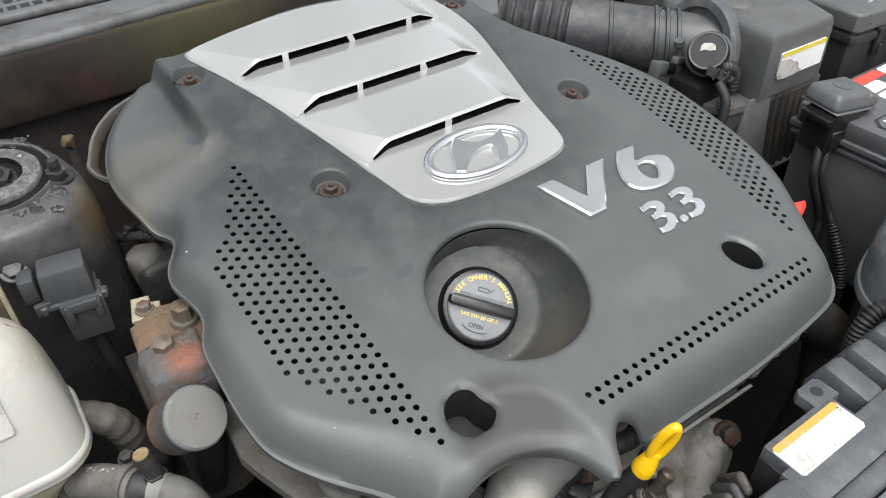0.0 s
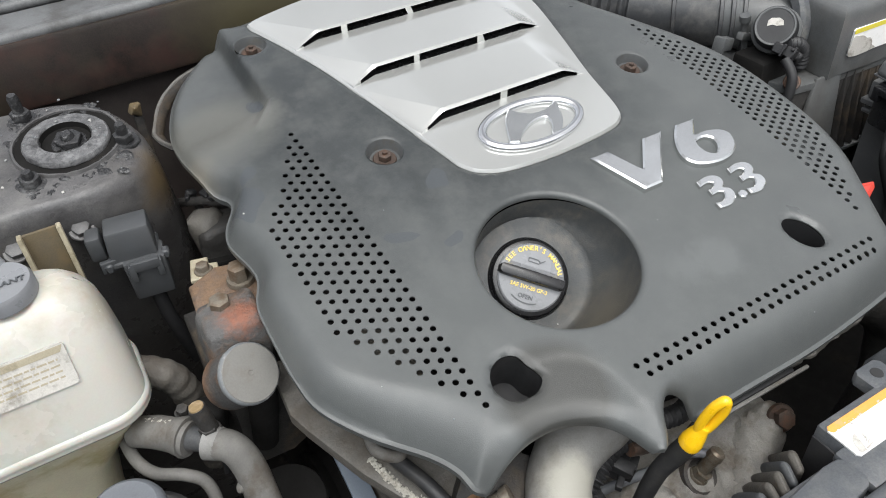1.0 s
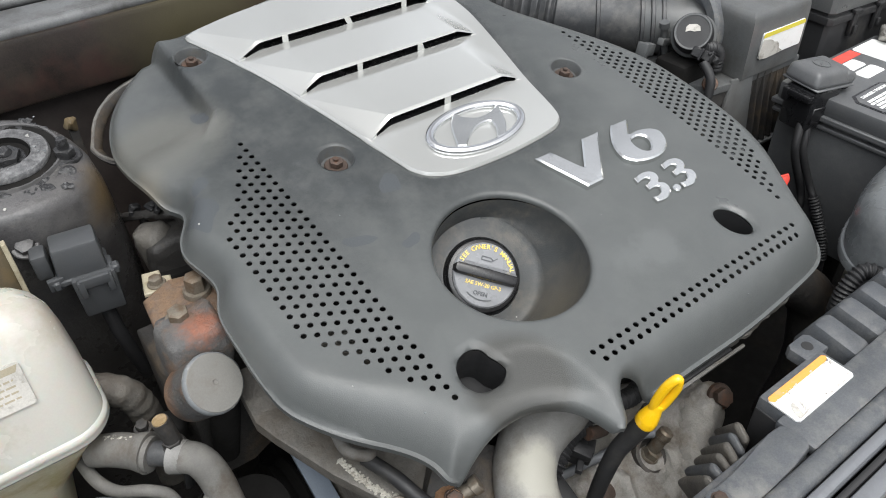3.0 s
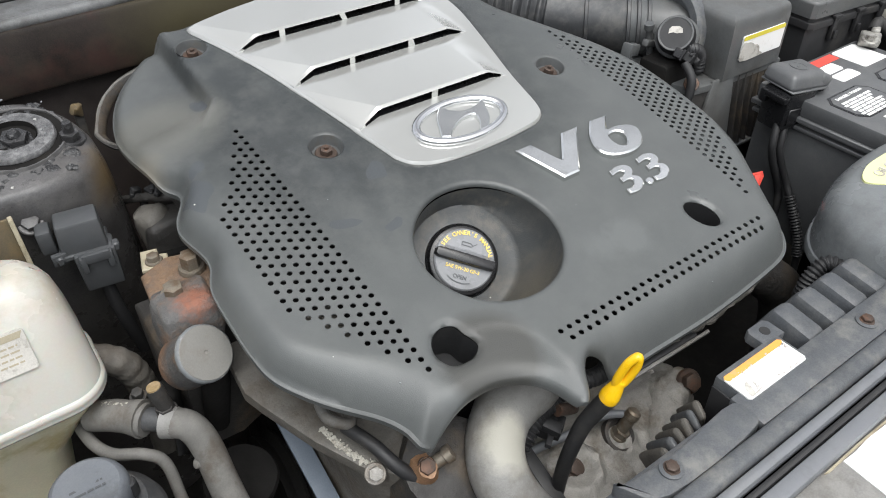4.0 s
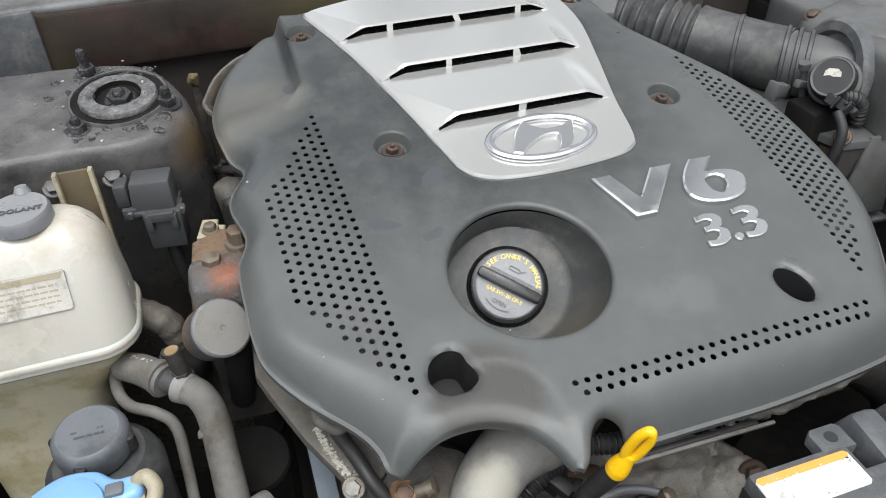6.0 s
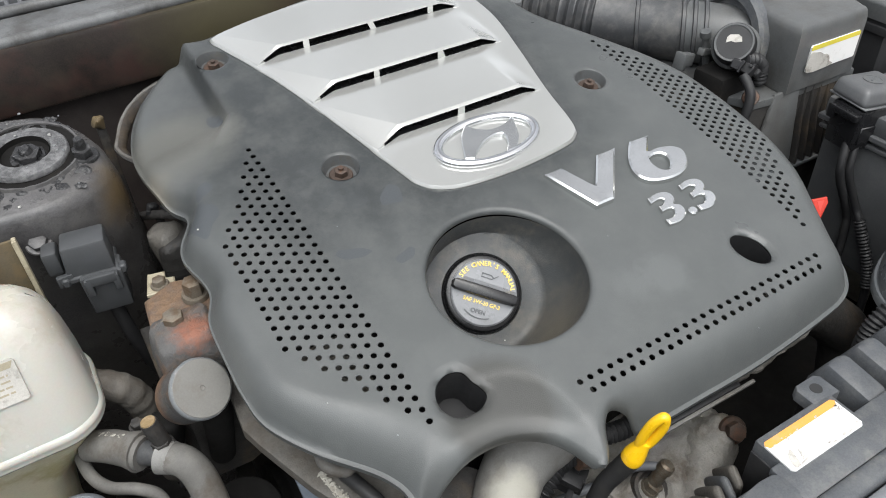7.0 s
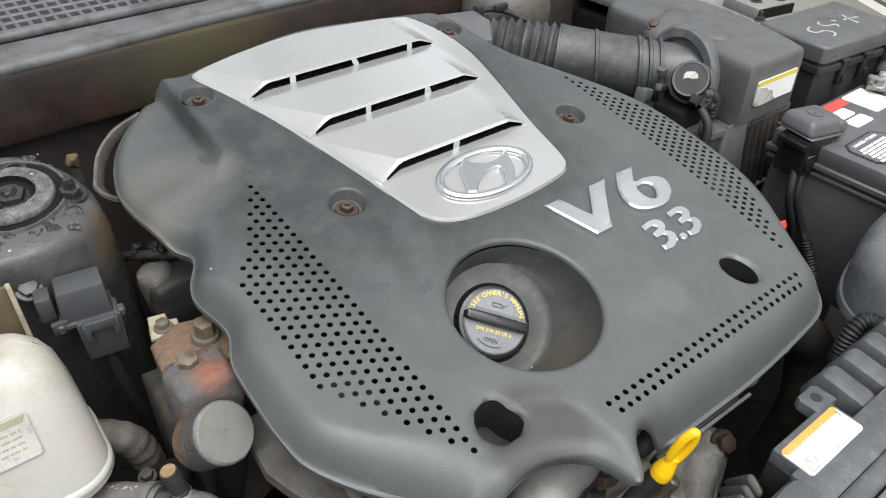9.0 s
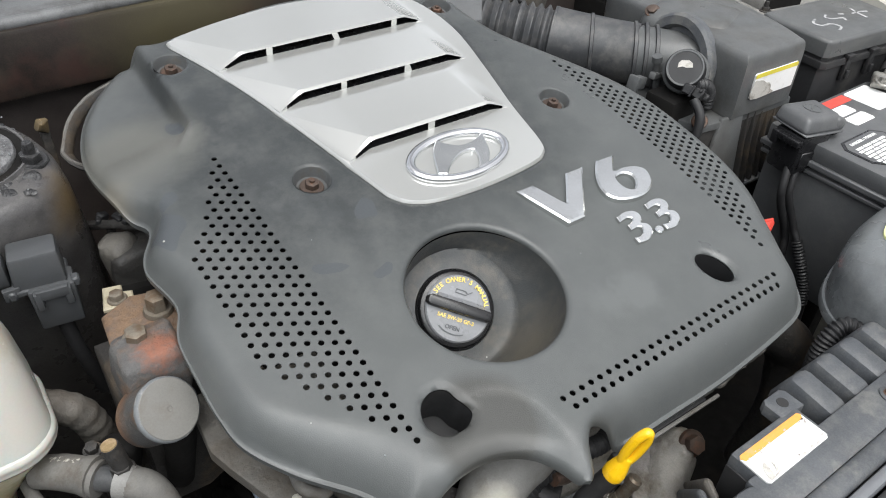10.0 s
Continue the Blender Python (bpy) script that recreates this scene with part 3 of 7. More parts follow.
def cover_z(px, py):
    lobe = smooth(0.235, 0.275, py) * smooth(-0.03, -0.06, px)
    # skirt: rolls over ever more steeply to a narrow flat lip
    side = smooth(-0.05, 0.04, py) * smooth(0.0, -0.06, px)
    roll, drop = (0.043 - 0.016 * side) * (1 - lobe) + 0.014 * lobe, (0.036 - 0.012 * side - 0.009 * smooth(0.10, 0.0, px) * (1 - side)) * (1 - lobe) + 0.010 * lobe
    t = np.clip(1 - edge_distance(px, py, SKIRT, False) / roll, 0, 1)
    p = np.clip(t / 0.92, 0, 1)
    z = base_z(px, py) - drop * (0.96 * p ** 2.3 + 0.04 * t)
    # rounded rim of the arch over the pipe, and of the cleft for the dipstick tube
    for loop, roll, drop in ((ARCH, 0.016, 0.0125), (CLEFT, 0.008, 0.008)):
        t = np.clip(1 - edge_distance(px, py, loop, False) / roll, 0, 1)
        z -= drop * (1 - np.sqrt(1 - 0.96 * t * t))
    z -= 0.008 * smooth(-0.110, -0.150, py) * smooth(0.125, 0.10, px) * smooth(0.0, 0.03, px)
    e = np.where(inside(px, py, FAN), 1, -1) * edge_distance(px, py, FAN)
    z -= 0.0014 * smooth(-0.004, 0.004, e)
    r = np.hypot(px - BOWL[0], py - BOWL[1])
    z -= 0.0045 * (1 - np.sqrt(1 - 0.98 * np.clip(1 - (r - BOWL_R) / 0.0055, 0, 1) ** 2))
    for cx, cy in CUPS:
        r = np.hypot(px - cx, py - cy)
        z -= 0.0014 * smooth(0.0205, 0.0172, r)
    for loop in (OVAL, NOTCH):
        e = edge_distance(px, py, loop)
        z -= np.where(inside(px, py, loop), 0.003, 0.003 * smooth(0.004, 0.0, e))
    e = np.where(inside(px, py, PANEL), -1, 1) * edge_distance(px, py, PANEL)
    return z - 0.005 * smooth(0.0025, -0.003, e)


def mesh_from_plan(loops, rings, spacing, outer, cut, height):
    """Fills the plan between its outlines with a fine triangle net and lifts it by height(x, y)."""
    from mathutils.geometry import delaunay_2d_cdt
    verts, edges = [], []
    for loop in loops + rings:
        n0 = len(verts)
        verts += loop
        edges += [(n0 + k, n0 + (k + 1) % len(loop)) for k in range(len(loop))]
    xs, ys = [v[0] for v in outer], [v[1] for v in outer]
    gx, gy = np.meshgrid(np.arange(min(xs), max(xs), spacing), np.arange(min(ys), max(ys), spacing * 0.87))
    gx[1::2] += spacing / 2
    gx, gy = gx.ravel(), gy.ravel()
    keep = inside(gx, gy, outer) & (edge_distance(gx, gy, outer) > spacing * 0.4)
    for loop in loops[1:] + rings:
        if len(loop) > 16:
            keep &= edge_distance(gx, gy, loop) > spacing * 0.35
    verts += list(zip(gx[keep].tolist(), gy[keep].tolist()))
    vo, _, fo, *_ = delaunay_2d_cdt([Vector(v) for v in verts], edges, [], 0, 1e-6)
    co = np.array([tuple(v) for v in vo])
    tri = np.array([f for f in fo if len(f) == 3])
    mid = co[tri].mean(1)
    good = inside(mid[:, 0], mid[:, 1], outer)
    for test in cut:
        good &= ~test(mid[:, 0], mid[:, 1])
    tri = tri[good]
    used = np.unique(tri)
    index = np.full(len(co), -1)
    index[used] = np.arange(len(used))
    z = height(co[used, 0], co[used, 1])
    me = bpy.data.meshes.new("net")
    me.from_pydata(np.c_[co[used], z].tolist(), [], index[tri].tolist())
    bm = bmesh.new()
    bm.from_mesh(me)
    bpy.data.meshes.remove(me)
    bmesh.ops.recalc_face_normals(bm, faces=bm.faces)
    if sum(f.normal.z for f in bm.faces) < 0:
        bmesh.ops.reverse_faces(bm, faces=bm.faces)
    return bm


def offset(loop, d):
    """The outline drawn in by d."""
    n = len(loop)
    turn = 1 if sum(loop[k - 1][0] * loop[k][1] - loop[k][0] * loop[k - 1][1] for k in range(n)) > 0 else -1
    out = []
    for k in range(n):
        (x0, y0), (x1, y1) = loop[k - 1], loop[(k + 1) % n]
        m = math.hypot(x1 - x0, y1 - y0) or 1
        out.append((loop[k][0] - turn * d * (y1 - y0) / m, loop[k][1] + turn * d * (x1 - x0) / m))
    return out


def ring(c, r, n):
    return [(c[0] + r * math.cos(2 * math.pi * k / n), c[1] + r * math.sin(2 * math.pi * k / n)) for k in range(n)]


def thicken(bm, depth, near=None):
    """Turns the free edges down, as moulded plastic has; near: only those along that outline."""
    free = [e for e in bm.edges if e.is_boundary]
    if near:
        close = edge_distance(np.array([(e.verts[0].co.x + e.verts[1].co.x) / 2 for e in free]), np.array([(e.verts[0].co.y + e.verts[1].co.y) / 2 for e in free]), near) < 3e-4
        free = [e for e, k in zip(free, close) if k]
    res = bmesh.ops.extrude_edge_only(bm, edges=free)
    for v in res["geom"]:
        if isinstance(v, bmesh.types.BMVert):
            v.co.z -= depth
    return bm


def build_cover():
    cover = thing("engine_cover", "dark grey moulded plastic engine cover with perforated fields", "engine cover", ENG)
    dots = [ring(c, 0.0026, 10) for c in HOLES]
    inner = [(x + (0.15 - x) * 0.04, y + (0.31 - y) * 0.04) for x, y in PANEL]
    hub = ring(BOWL, BOWL_R, 96)
    wells = [ring(c, 0.0172, 36) for c in CUPS]
    rings_ = [ring(BOWL, r, 96) for r in (BOWL_R + 0.0055, BOWL_R + 0.0038, BOWL_R + 0.0022, BOWL_R + 0.0010)] + [ring(c, r, 36) for c in CUPS for r in (0.0205, 0.0188)]
    rings_ += [offset(OUTLINE, d) for d in (0.0015, 0.0035, 0.0065)] + [offset(PANEL, -0.002), FAN] + BLOTS

    def in_dots(x, y):
        res = np.zeros(len(x), bool)
        for cx, cy in HOLES:
            res |= (x - cx) ** 2 + (y - cy) ** 2 < 0.0026 ** 2
        return res
    bm = mesh_from_plan([OUTLINE] + dots + [inner, hub, OVAL, NOTCH] + wells, rings_ + [PANEL], 0.0046, OUTLINE,
                        [in_dots, lambda x, y: inside(x, y, inner), lambda x, y: np.hypot(x - BOWL[0], y - BOWL[1]) < BOWL_R, lambda x, y: np.min([np.hypot(x - q[0], y - q[1]) for q in CUPS], 0) < 0.0172,
                         lambda x, y: inside(x, y, OVAL), lambda x, y: inside(x, y, NOTCH)], cover_z)
    thicken(bm, 0.0045, OUTLINE)
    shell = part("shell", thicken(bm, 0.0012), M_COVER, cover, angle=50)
    mids = np.array([tuple(f.center) for f in shell.data.polygons])
    shell.data.materials.append(M_SMUDGE)
    for loop, slot in [(q, 1) for q in BLOTS]:
        for k in np.nonzero(inside(mids[:, 0], mids[:, 1], loop))[0]:
            shell.data.polygons[int(k)].material_index = slot
    for x, y, q in ((-0.112, 0.196, 0.0012), (-0.086, -0.012, 0.0008), (-0.052, -0.058, 0.0010), (0.262, -0.118, 0.0009), (0.062, -0.028, 0.0007), (0.205, 0.018, 0.0008), (-0.005, 0.14, 0.0007), (0.36, 0.10, 0.0008)):
        part("paint_fleck", lathe([(q, -0.0004), (q * 0.8, 0.0002), (0, 0.0003)], (x, y, float(cover_z(np.array([x]), np.array([y]))[0])), seg=7), M_DISCRIM, cover, "pale paint fleck")
    zb = float(base_z(np.array([BOWL[0]]), np.array([BOWL[1]]))[0])
    bm = bmesh.new()
    rows = []
    rim = [Vector((x, y, zb - 0.0040)) for x, y in ring(BOWL, BOWL_R, 96)]
    floor_ = [FILLER @ Vector((x, y, 0.0)) for x, y in ring((0, 0), 0.058, 96)]
    for k, drop in ((0.0, 0.0), (0.012, 0.0025), (0.04, 0.006), (0.10, 0.0105), (0.20, 0.0135), (0.32, 0.0140), (0.46, 0.0125), (0.60, 0.0098), (0.74, 0.0065), (0.86, 0.0035), (0.95, 0.0012)):
        rows.append([bm.verts.new(p.lerp(q, k) - Vector((0, 0, drop))) for p, q in zip(rim, floor_)])
    for r, h in ((0.055, 0.0001), (0.050, -0.0006), (0.044, -0.0010), (0.0385, -0.0006), (0.0376, -0.002), (0.0374, -0.016)):
        rows.append([bm.verts.new(FILLER @ Vector((x, y, h))) for x, y in ring((0, 0), r, 96)])
    for a, b in zip(rows, rows[1:]):
        for k in range(96):
            bm.faces.new((a[k], b[k], b[(k + 1) % 96], a[(k + 1) % 96]))
    part("filler_bowl", bm, M_BOWL, cover, "dusty bowl round the oil filler", angle=60)
    for cx, cy in CUPS:
        z1 = float(base_z(np.array([cx]), np.array([cy]))[0])
        part("bolt_cup", lathe([(0.0176, z1 - 0.0008), (0.0168, z1 - 0.002), (0.0155, z1 - 0.0095), (0.0145, z1 - 0.0112), (0.004, z1 - 0.0115)], (cx, cy, 0), seg=36, caps=False), M_CUP, cover, "round bolt cup")
    # deep walls of the two open holes, and their floors, black to paint in the shade
    for loop, name in ((OVAL, "bolt_well"), (NOTCH, "bolt_well")):
        bm = bmesh.new()
        top = [bm.verts.new((x, y, cover_z(np.array([x]), np.array([y]))[0] - 0.002)) for x, y in loop]
        low = [bm.verts.new((x, y, -0.045)) for x, y in loop]
        for k in range(len(loop)):
            bm.faces.new((top[k], top[(k + 1) % len(loop)], low[(k + 1) % len(loop)], low[k]))
        bm.faces.new(low)
        bmesh.ops.recalc_face_normals(bm, faces=bm.faces)
        bmesh.ops.reverse_faces(bm, faces=bm.faces)
        part(name, bm, M_BLACK, cover, "bolt well blackened for its shade")
    for cx, cy in CUPS:
        zz = float(base_z(np.array([cx]), np.array([cy]))[0]) - 0.0115
        part("retaining_bolt", joined(hexhead((cx, cy, zz), 0.0068, 0.008, washer=1.7, twist=cx * 40), lathe([(0, 0.008), (0.0026, 0.008), (0.0024, 0.0105), (0, 0.0105)], (cx, cy, zz))),
             M_RUSTBOLT, cover, "rusty hexagon bolt in its cup")
    neck = lathe([(0.0378, -0.030), (0.0378, -0.001), (0.0368, 0.0004), (0.0350, -0.001), (0.0345, -0.030)], seg=64)
    bmesh.ops.transform(neck, matrix=FILLER, verts=neck.verts)
    part("oil_filler_neck", neck, M_GLOSSBLACK, cover, "black filler neck seal")
    build_panel(cover)
    build_badges(cover)
    return cover


def panel_z(px, py):
    z = base_z(px, py) + 0.0015
    e = edge_distance(px, py, PANEL)
    z -= 0.003 * smooth(0.002, 0.0, e)
    for y, x0, x1 in LIPS:
        lip = y - 0.011 * np.clip((x0 + 0.03 - px) / 0.03, 0, 1) - 0.006 * np.clip((px - x1 + 0.02) / 0.02, 0, 1)
        back = np.clip(1 - (py - lip) / 0.088, 0, 1)
        edge = 0.002 + 0.282 * (0.466 - py)                                  # left border of the panel
        facet = np.clip((px - edge) / (0.0005 + 0.0335 * np.clip((y + 0.077 - py) / 0.077, 0, 1)), 0, 1)
        end = np.clip((x1 - px) / 0.024, 0, 1)
        wide = facet * end * smooth(x0 - 0.001, x0 + 0.006, px + 0.05 * (py > lip + 0.002))
        z += np.where(py >= lip - 1e-5, 0.0088 * wide * back ** 1.15 - 0.0016 * wide * smooth(0.004, 0.0, py - lip), -0.0012 * smooth(0.02, 0.0, lip - py) * end)
    return z


def build_panel(cover):
    panel = part("trim_panel", mesh_from_plan([PANEL], lip_rings() + [offset(PANEL, d) for d in (0.001, 0.0022)], 0.0042, PANEL, [in_slots], panel_z), M_SILVER, cover, "silver painted louvred trim panel", angle=10)
    # solid black strips that paint the shade seen through the louver slots
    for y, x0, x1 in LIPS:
        part("slot_backing", box(x1 - x0 + 0.01, 0.03, 0.004, ((x0 + x1) / 2, y + 0.010, float(base_z(np.array([0.15]), np.array([y]))[0]) - 0.006), bevel=0.001), M_GLOSSBLACK, panel, "black strip painting the slots' shade")
    return panel


def lip_curve(k, n=72):
    y, x0, x1 = LIPS[k]
    x = np.linspace(x0 + 0.001, x1 - 0.001, n)
    return x, y - 0.011 * np.clip((x0 + 0.03 - x) / 0.03, 0, 1) - 0.006 * np.clip((x - x1 + 0.02) / 0.02, 0, 1)


def lip_rings():
    """Pairs of close lines along each louver's lip, the upper edge and the foot of the drop; and each slat's corner fold."""
    out = []
    for y, *_ in LIPS:
        rows = [y + 0.075 - 0.0695 * k / 14 for k in range(15)]
        fold = [(0.0025 + 0.282 * (0.466 - q) + 0.0335 * (y + 0.077 - q) / 0.077, q) for q in rows]
        out.append(fold + [(x + 0.0005, q + 0.0003) for x, q in fold[::-1]])
    for k in range(3):
        x, y = lip_curve(k)
        out.append(list(zip(x.tolist(), y.tolist())) + list(zip(x[::-1].tolist(), (y[::-1] - 0.0011).tolist())))
        out.append(list(zip(x.tolist(), (y + 0.002).tolist())) + list(zip(x[::-1].tolist(), (y[::-1] + 0.0042).tolist())))
    return out


def in_slots(px, py):
    res = np.zeros(len(px), bool)
    posts = ((0.083, 0.165, 0.243), (0.125, 0.205), (0.1735,))
    for k, (y, x0, x1) in enumerate(LIPS):
        lip = y - 0.011 * np.clip((x0 + 0.03 - px) / 0.03, 0, 1) - 0.006 * np.clip((px - x1 + 0.02) / 0.02, 0, 1)
        hole = (py < lip) & (py > lip - 0.0011) & (px > x0 + 0.010) & (px < x1 - 0.006)
        for c in posts[k]:
            hole &= abs(px - c) > 0.0036
        res |= hole
    return res


def build_badges(cover):
    def zat(x, y):
        return float(base_z(np.array([x]), np.array([y]))[0])
    def plaque(name, outline, z, rise, bevel, label, hole=None):
        """A raised letter with bevelled edges, open where hole is given."""
        loops = [outline] + ([hole] if hole else [])

        def top(px, py):
            e = np.min([edge_distance(px, py, q) for q in loops], 0)
            return z + rise - bevel * 0.8 * np.clip(1 - e / bevel, 0, 1)
        inset = [offset(outline, bevel)] + ([offset(hole, -bevel)] if hole else [])
        bm = mesh_from_plan(loops, inset, 0.006, outline, [lambda x, y: inside(x, y, hole)] if hole else [], top)
        return part(name, thicken(bm, rise + 0.003), M_SATIN, cover, label, angle=20)

    def even(pts, n=6):
        out = []
        for (x0, y0), (x1, y1) in zip(pts, pts[1:] + pts[:1]):
            out += [(x0 + (x1 - x0) * k / n, y0 + (y1 - y0) * k / n) for k in range(n)]
        return out
    vee = [(0.1950, 0.1045), (0.2156, 0.1045), (0.2298, 0.0693), (0.2578, 0.1032), (0.2812, 0.1032), (0.2359, 0.0483), (0.2151, 0.0483)]
    plaque("letter_v", even(vee), zat(0.23, 0.08), 0.0055, 0.0018, "bright metal letter V with bevelled edges")
    arc = [(0.3078, 0.0834), (0.3177, 0.0845), (0.3276, 0.0828), (0.3375, 0.0780), (0.3424, 0.0690), (0.3365, 0.0556), (0.3259, 0.0475), (0.3122, 0.0441), (0.2974, 0.0452), (0.2840, 0.0502), (0.2770, 0.0588), (0.2768, 0.0700), (0.2828, 0.0833), (0.2917, 0.0946), (0.3013, 0.1042)]
    six = flat(cr([(x, y, 0) for x, y in arc], 4)) + even([(0.3013, 0.1042), (0.3253, 0.1030), (0.3078, 0.0834)], 5)[1:10]
    eye = flat(cr([(x, y, 0) for x, y in ((0.3057, 0.0768), (0.3148, 0.0770), (0.3204, 0.0724), (0.3200, 0.0648), (0.3150, 0.0583), (0.3087, 0.0552), (0.3033, 0.0584), (0.3012, 0.0655), (0.3022, 0.0722))], 4, True))
    plaque("digit_six", six, zat(0.31, 0.07), 0.0055, 0.0018, "bright metal digit 6", eye)
    upper = [(0.2664, 0.0352), (0.2775, 0.0370), (0.2872, 0.0347), (0.2912, 0.0287), (0.2891, 0.0222), (0.2841, 0.0184)]
    lower = [(0.2841, 0.0184), (0.2893, 0.0145), (0.2891, 0.0076), (0.2840, 0.0020), (0.2745, -0.0012), (0.2630, 0.0000)]
    under = [(0.2637, 0.0068), (0.2715, 0.0060), (0.2775, 0.0089), (0.2798, 0.0138), (0.2755, 0.0160), (0.2681, 0.0156)]
    over = [(0.2693, 0.0222), (0.2766, 0.0236), (0.2797, 0.0268), (0.2754, 0.0297), (0.2650, 0.0285)]
    three = [p for run in (upper, lower, under, over) for p in flat(cr([(x, y, 0) for x, y in run], 4))[:(-1 if run is upper else None)]]
    for dx in (0.0, 0.0392):
        plaque("digit_three", [(x + dx, y) for x, y in three], zat(0.29, 0.02), 0.0042, 0.0010, "bright metal digit 3")
    part("decimal_point", lathe([(0.0046, -0.002), (0.0046, 0.0030), (0.0036, 0.0042), (0, 0.0043)], (0.2955, 0.0036, zat(0.29, 0))), M_SATIN, cover)
    # oval badge on the trim panel: a ring and a slanted mark of two blades and a bridge
    cx, cy = 0.1740, 0.1715
    zc = zat(cx, cy) + 0.0015
    tor = bmesh.new()
    seg, sub = 72, 10
    rows = []
    for k in range(seg):
        a = 2 * math.pi * k / seg
        rows.append([tor.verts.new((cx + (0.0545 + 0.0052 * math.cos(b)) * math.cos(a), cy + (0.0290 + 0.0046 * math.cos(b)) * math.sin(a), zc + 0.002 + 0.0040 * math.sin(b))) for b in (2 * math.pi * q / sub for q in range(sub))])
    for k in range(seg):
        for q in range(sub):
            tor.faces.new((rows[k][q], rows[(k + 1) % seg][q], rows[(k + 1) % seg][(q + 1) % sub], rows[k][(q + 1) % sub]))
    bmesh.ops.recalc_face_normals(tor, faces=tor.faces)
    oval = part("oval_badge", tor, M_CHROME, cover, "chrome oval ring badge", angle=60)
    edges = [[(-0.0108, 0.0254), (-0.0205, 0.0160), (-0.0272, 0.0056), (-0.0370, -0.0167)],
             [(-0.0280, -0.0205), (-0.0180, -0.0115), (-0.0056, -0.0040), (0.0060, -0.0005), (0.0150, -0.0015), (0.0165, -0.0070), (0.0130, -0.0160), (0.0045, -0.0270)],
             [(0.0172, -0.0258), (0.0260, -0.0160), (0.0323, -0.0060), (0.0405, 0.0170)],
             [(0.0310, 0.0115), (0.0200, 0.0085), (0.0060, 0.0092), (-0.0050, 0.0165)]]
    outline = [(cx + p[0], cy + p[1]) for run in edges for p in flat(cr([(x, y, 0) for x, y in run], 4))]
    mark = slab(outline, zc - 0.001, zc + 0.0055, 0.0011, 1)
    part("slanted_mark", mark, M_MARK, oval, "slanted chrome mark", angle=25)


def build_oil_cap():
    cap = thing("oil_filler_cap", "grey oil filler cap with a black grip bar and yellow print", "oil cap", ENG @ FILLER @ pose(0, 0, -0.0095, 0, 0, -46) @ Matrix.Scale(1.1, 4))
    part("skirt", lathe([(0.0, -0.007), (0.0318, -0.007), (0.0325, -0.003), (0.0325, 0.009), (0.0315, 0.0125), (0.0290, 0.0135), (0.0, 0.0135)], seg=64), M_GLOSSBLACK, cap, "gloss black skirt")
    part("disc", lathe([(0.0, 0.013), (0.0285, 0.013), (0.0285, 0.0155), (0.0272, 0.0168), (0.0, 0.0171)], seg=64), M_CAPGREY, cap)
    grip = slab([(-0.0285, -0.0026), (-0.026, -0.0044), (0.0, -0.0048), (0.026, -0.0044), (0.0285, -0.0026), (0.0285, 0.0026), (0.026, 0.0044), (0.0, 0.0048), (-0.026, 0.0044), (-0.0285, 0.0026)], 0.012, 0.0242, 0.0018, 2)
    part("grip_bar", grip, M_GLOSSBLACK, cap, "black grip bar")
    slope = slab([(-0.0215, 0.0040), (0.0268, 0.0040), (0.0262, 0.0078), (0.0120, 0.0088), (-0.0200, 0.0084)], 0.0150, 0.0172, 0.0004, 1)
    for v in slope.verts:
        if v.co.z > 0.0160:
            v.co.z += 0.0052 * max(0.0, 1 - (v.co.y - 0.0040) / 0.0045)
    part("grip_slope", slope, M_CAPGREY, cap, "grey slope up to the grip bar")
    text = "SEE OWNER'S MANUAL"
    glyphs = []
    for k, ch in enumerate(text):
        if ch != " ":
            a = radians(160 - 138 * k / (len(text) - 1))
            glyphs.append(letters(ch, 0.0056, Matrix.Translation((0.0243 * math.cos(a), 0.0243 * math.sin(a), 0.0173)) @ pose(0, 0, 0, 0, 0, math.degrees(a) - 90)))
    part("print_arc", joined(*glyphs), M_YTEXT, cap, "yellow printed warning", smooth=False)
    part("print_grade", letters("SAE 5W-20 GF-3", 0.0046, pose(0, -0.0092, 0.0172)), M_YTEXT, cap, "yellow printed oil grade", smooth=False)
    part("print_open", letters("OPEN", 0.0050, pose(-0.001, -0.0170, 0.0172)), M_GREYTEXT, cap, "raised grey word", smooth=False)
    arrow = ribbon(flat([Vector((0.0222 * math.cos(a), 0.0222 * math.sin(a), 0)) for a in (radians(-125 + 5 * k) for k in range(13))]), 0.0009, 0.017, 0.0176, 0)
    can = joined(ribbon([(-0.006, 0.0155), (-0.006, 0.0125), (0.003, 0.0125), (0.008, 0.0165)], 0.0008, 0.017, 0.0176, 0), ribbon([(-0.006, 0.0155), (0.002, 0.0155), (0.004, 0.0140)], 0.0008, 0.017, 0.0176, 0))
    part("raised_symbols", joined(arrow, can), M_GREYTEXT, cap)


build_cover()
build_oil_cap()

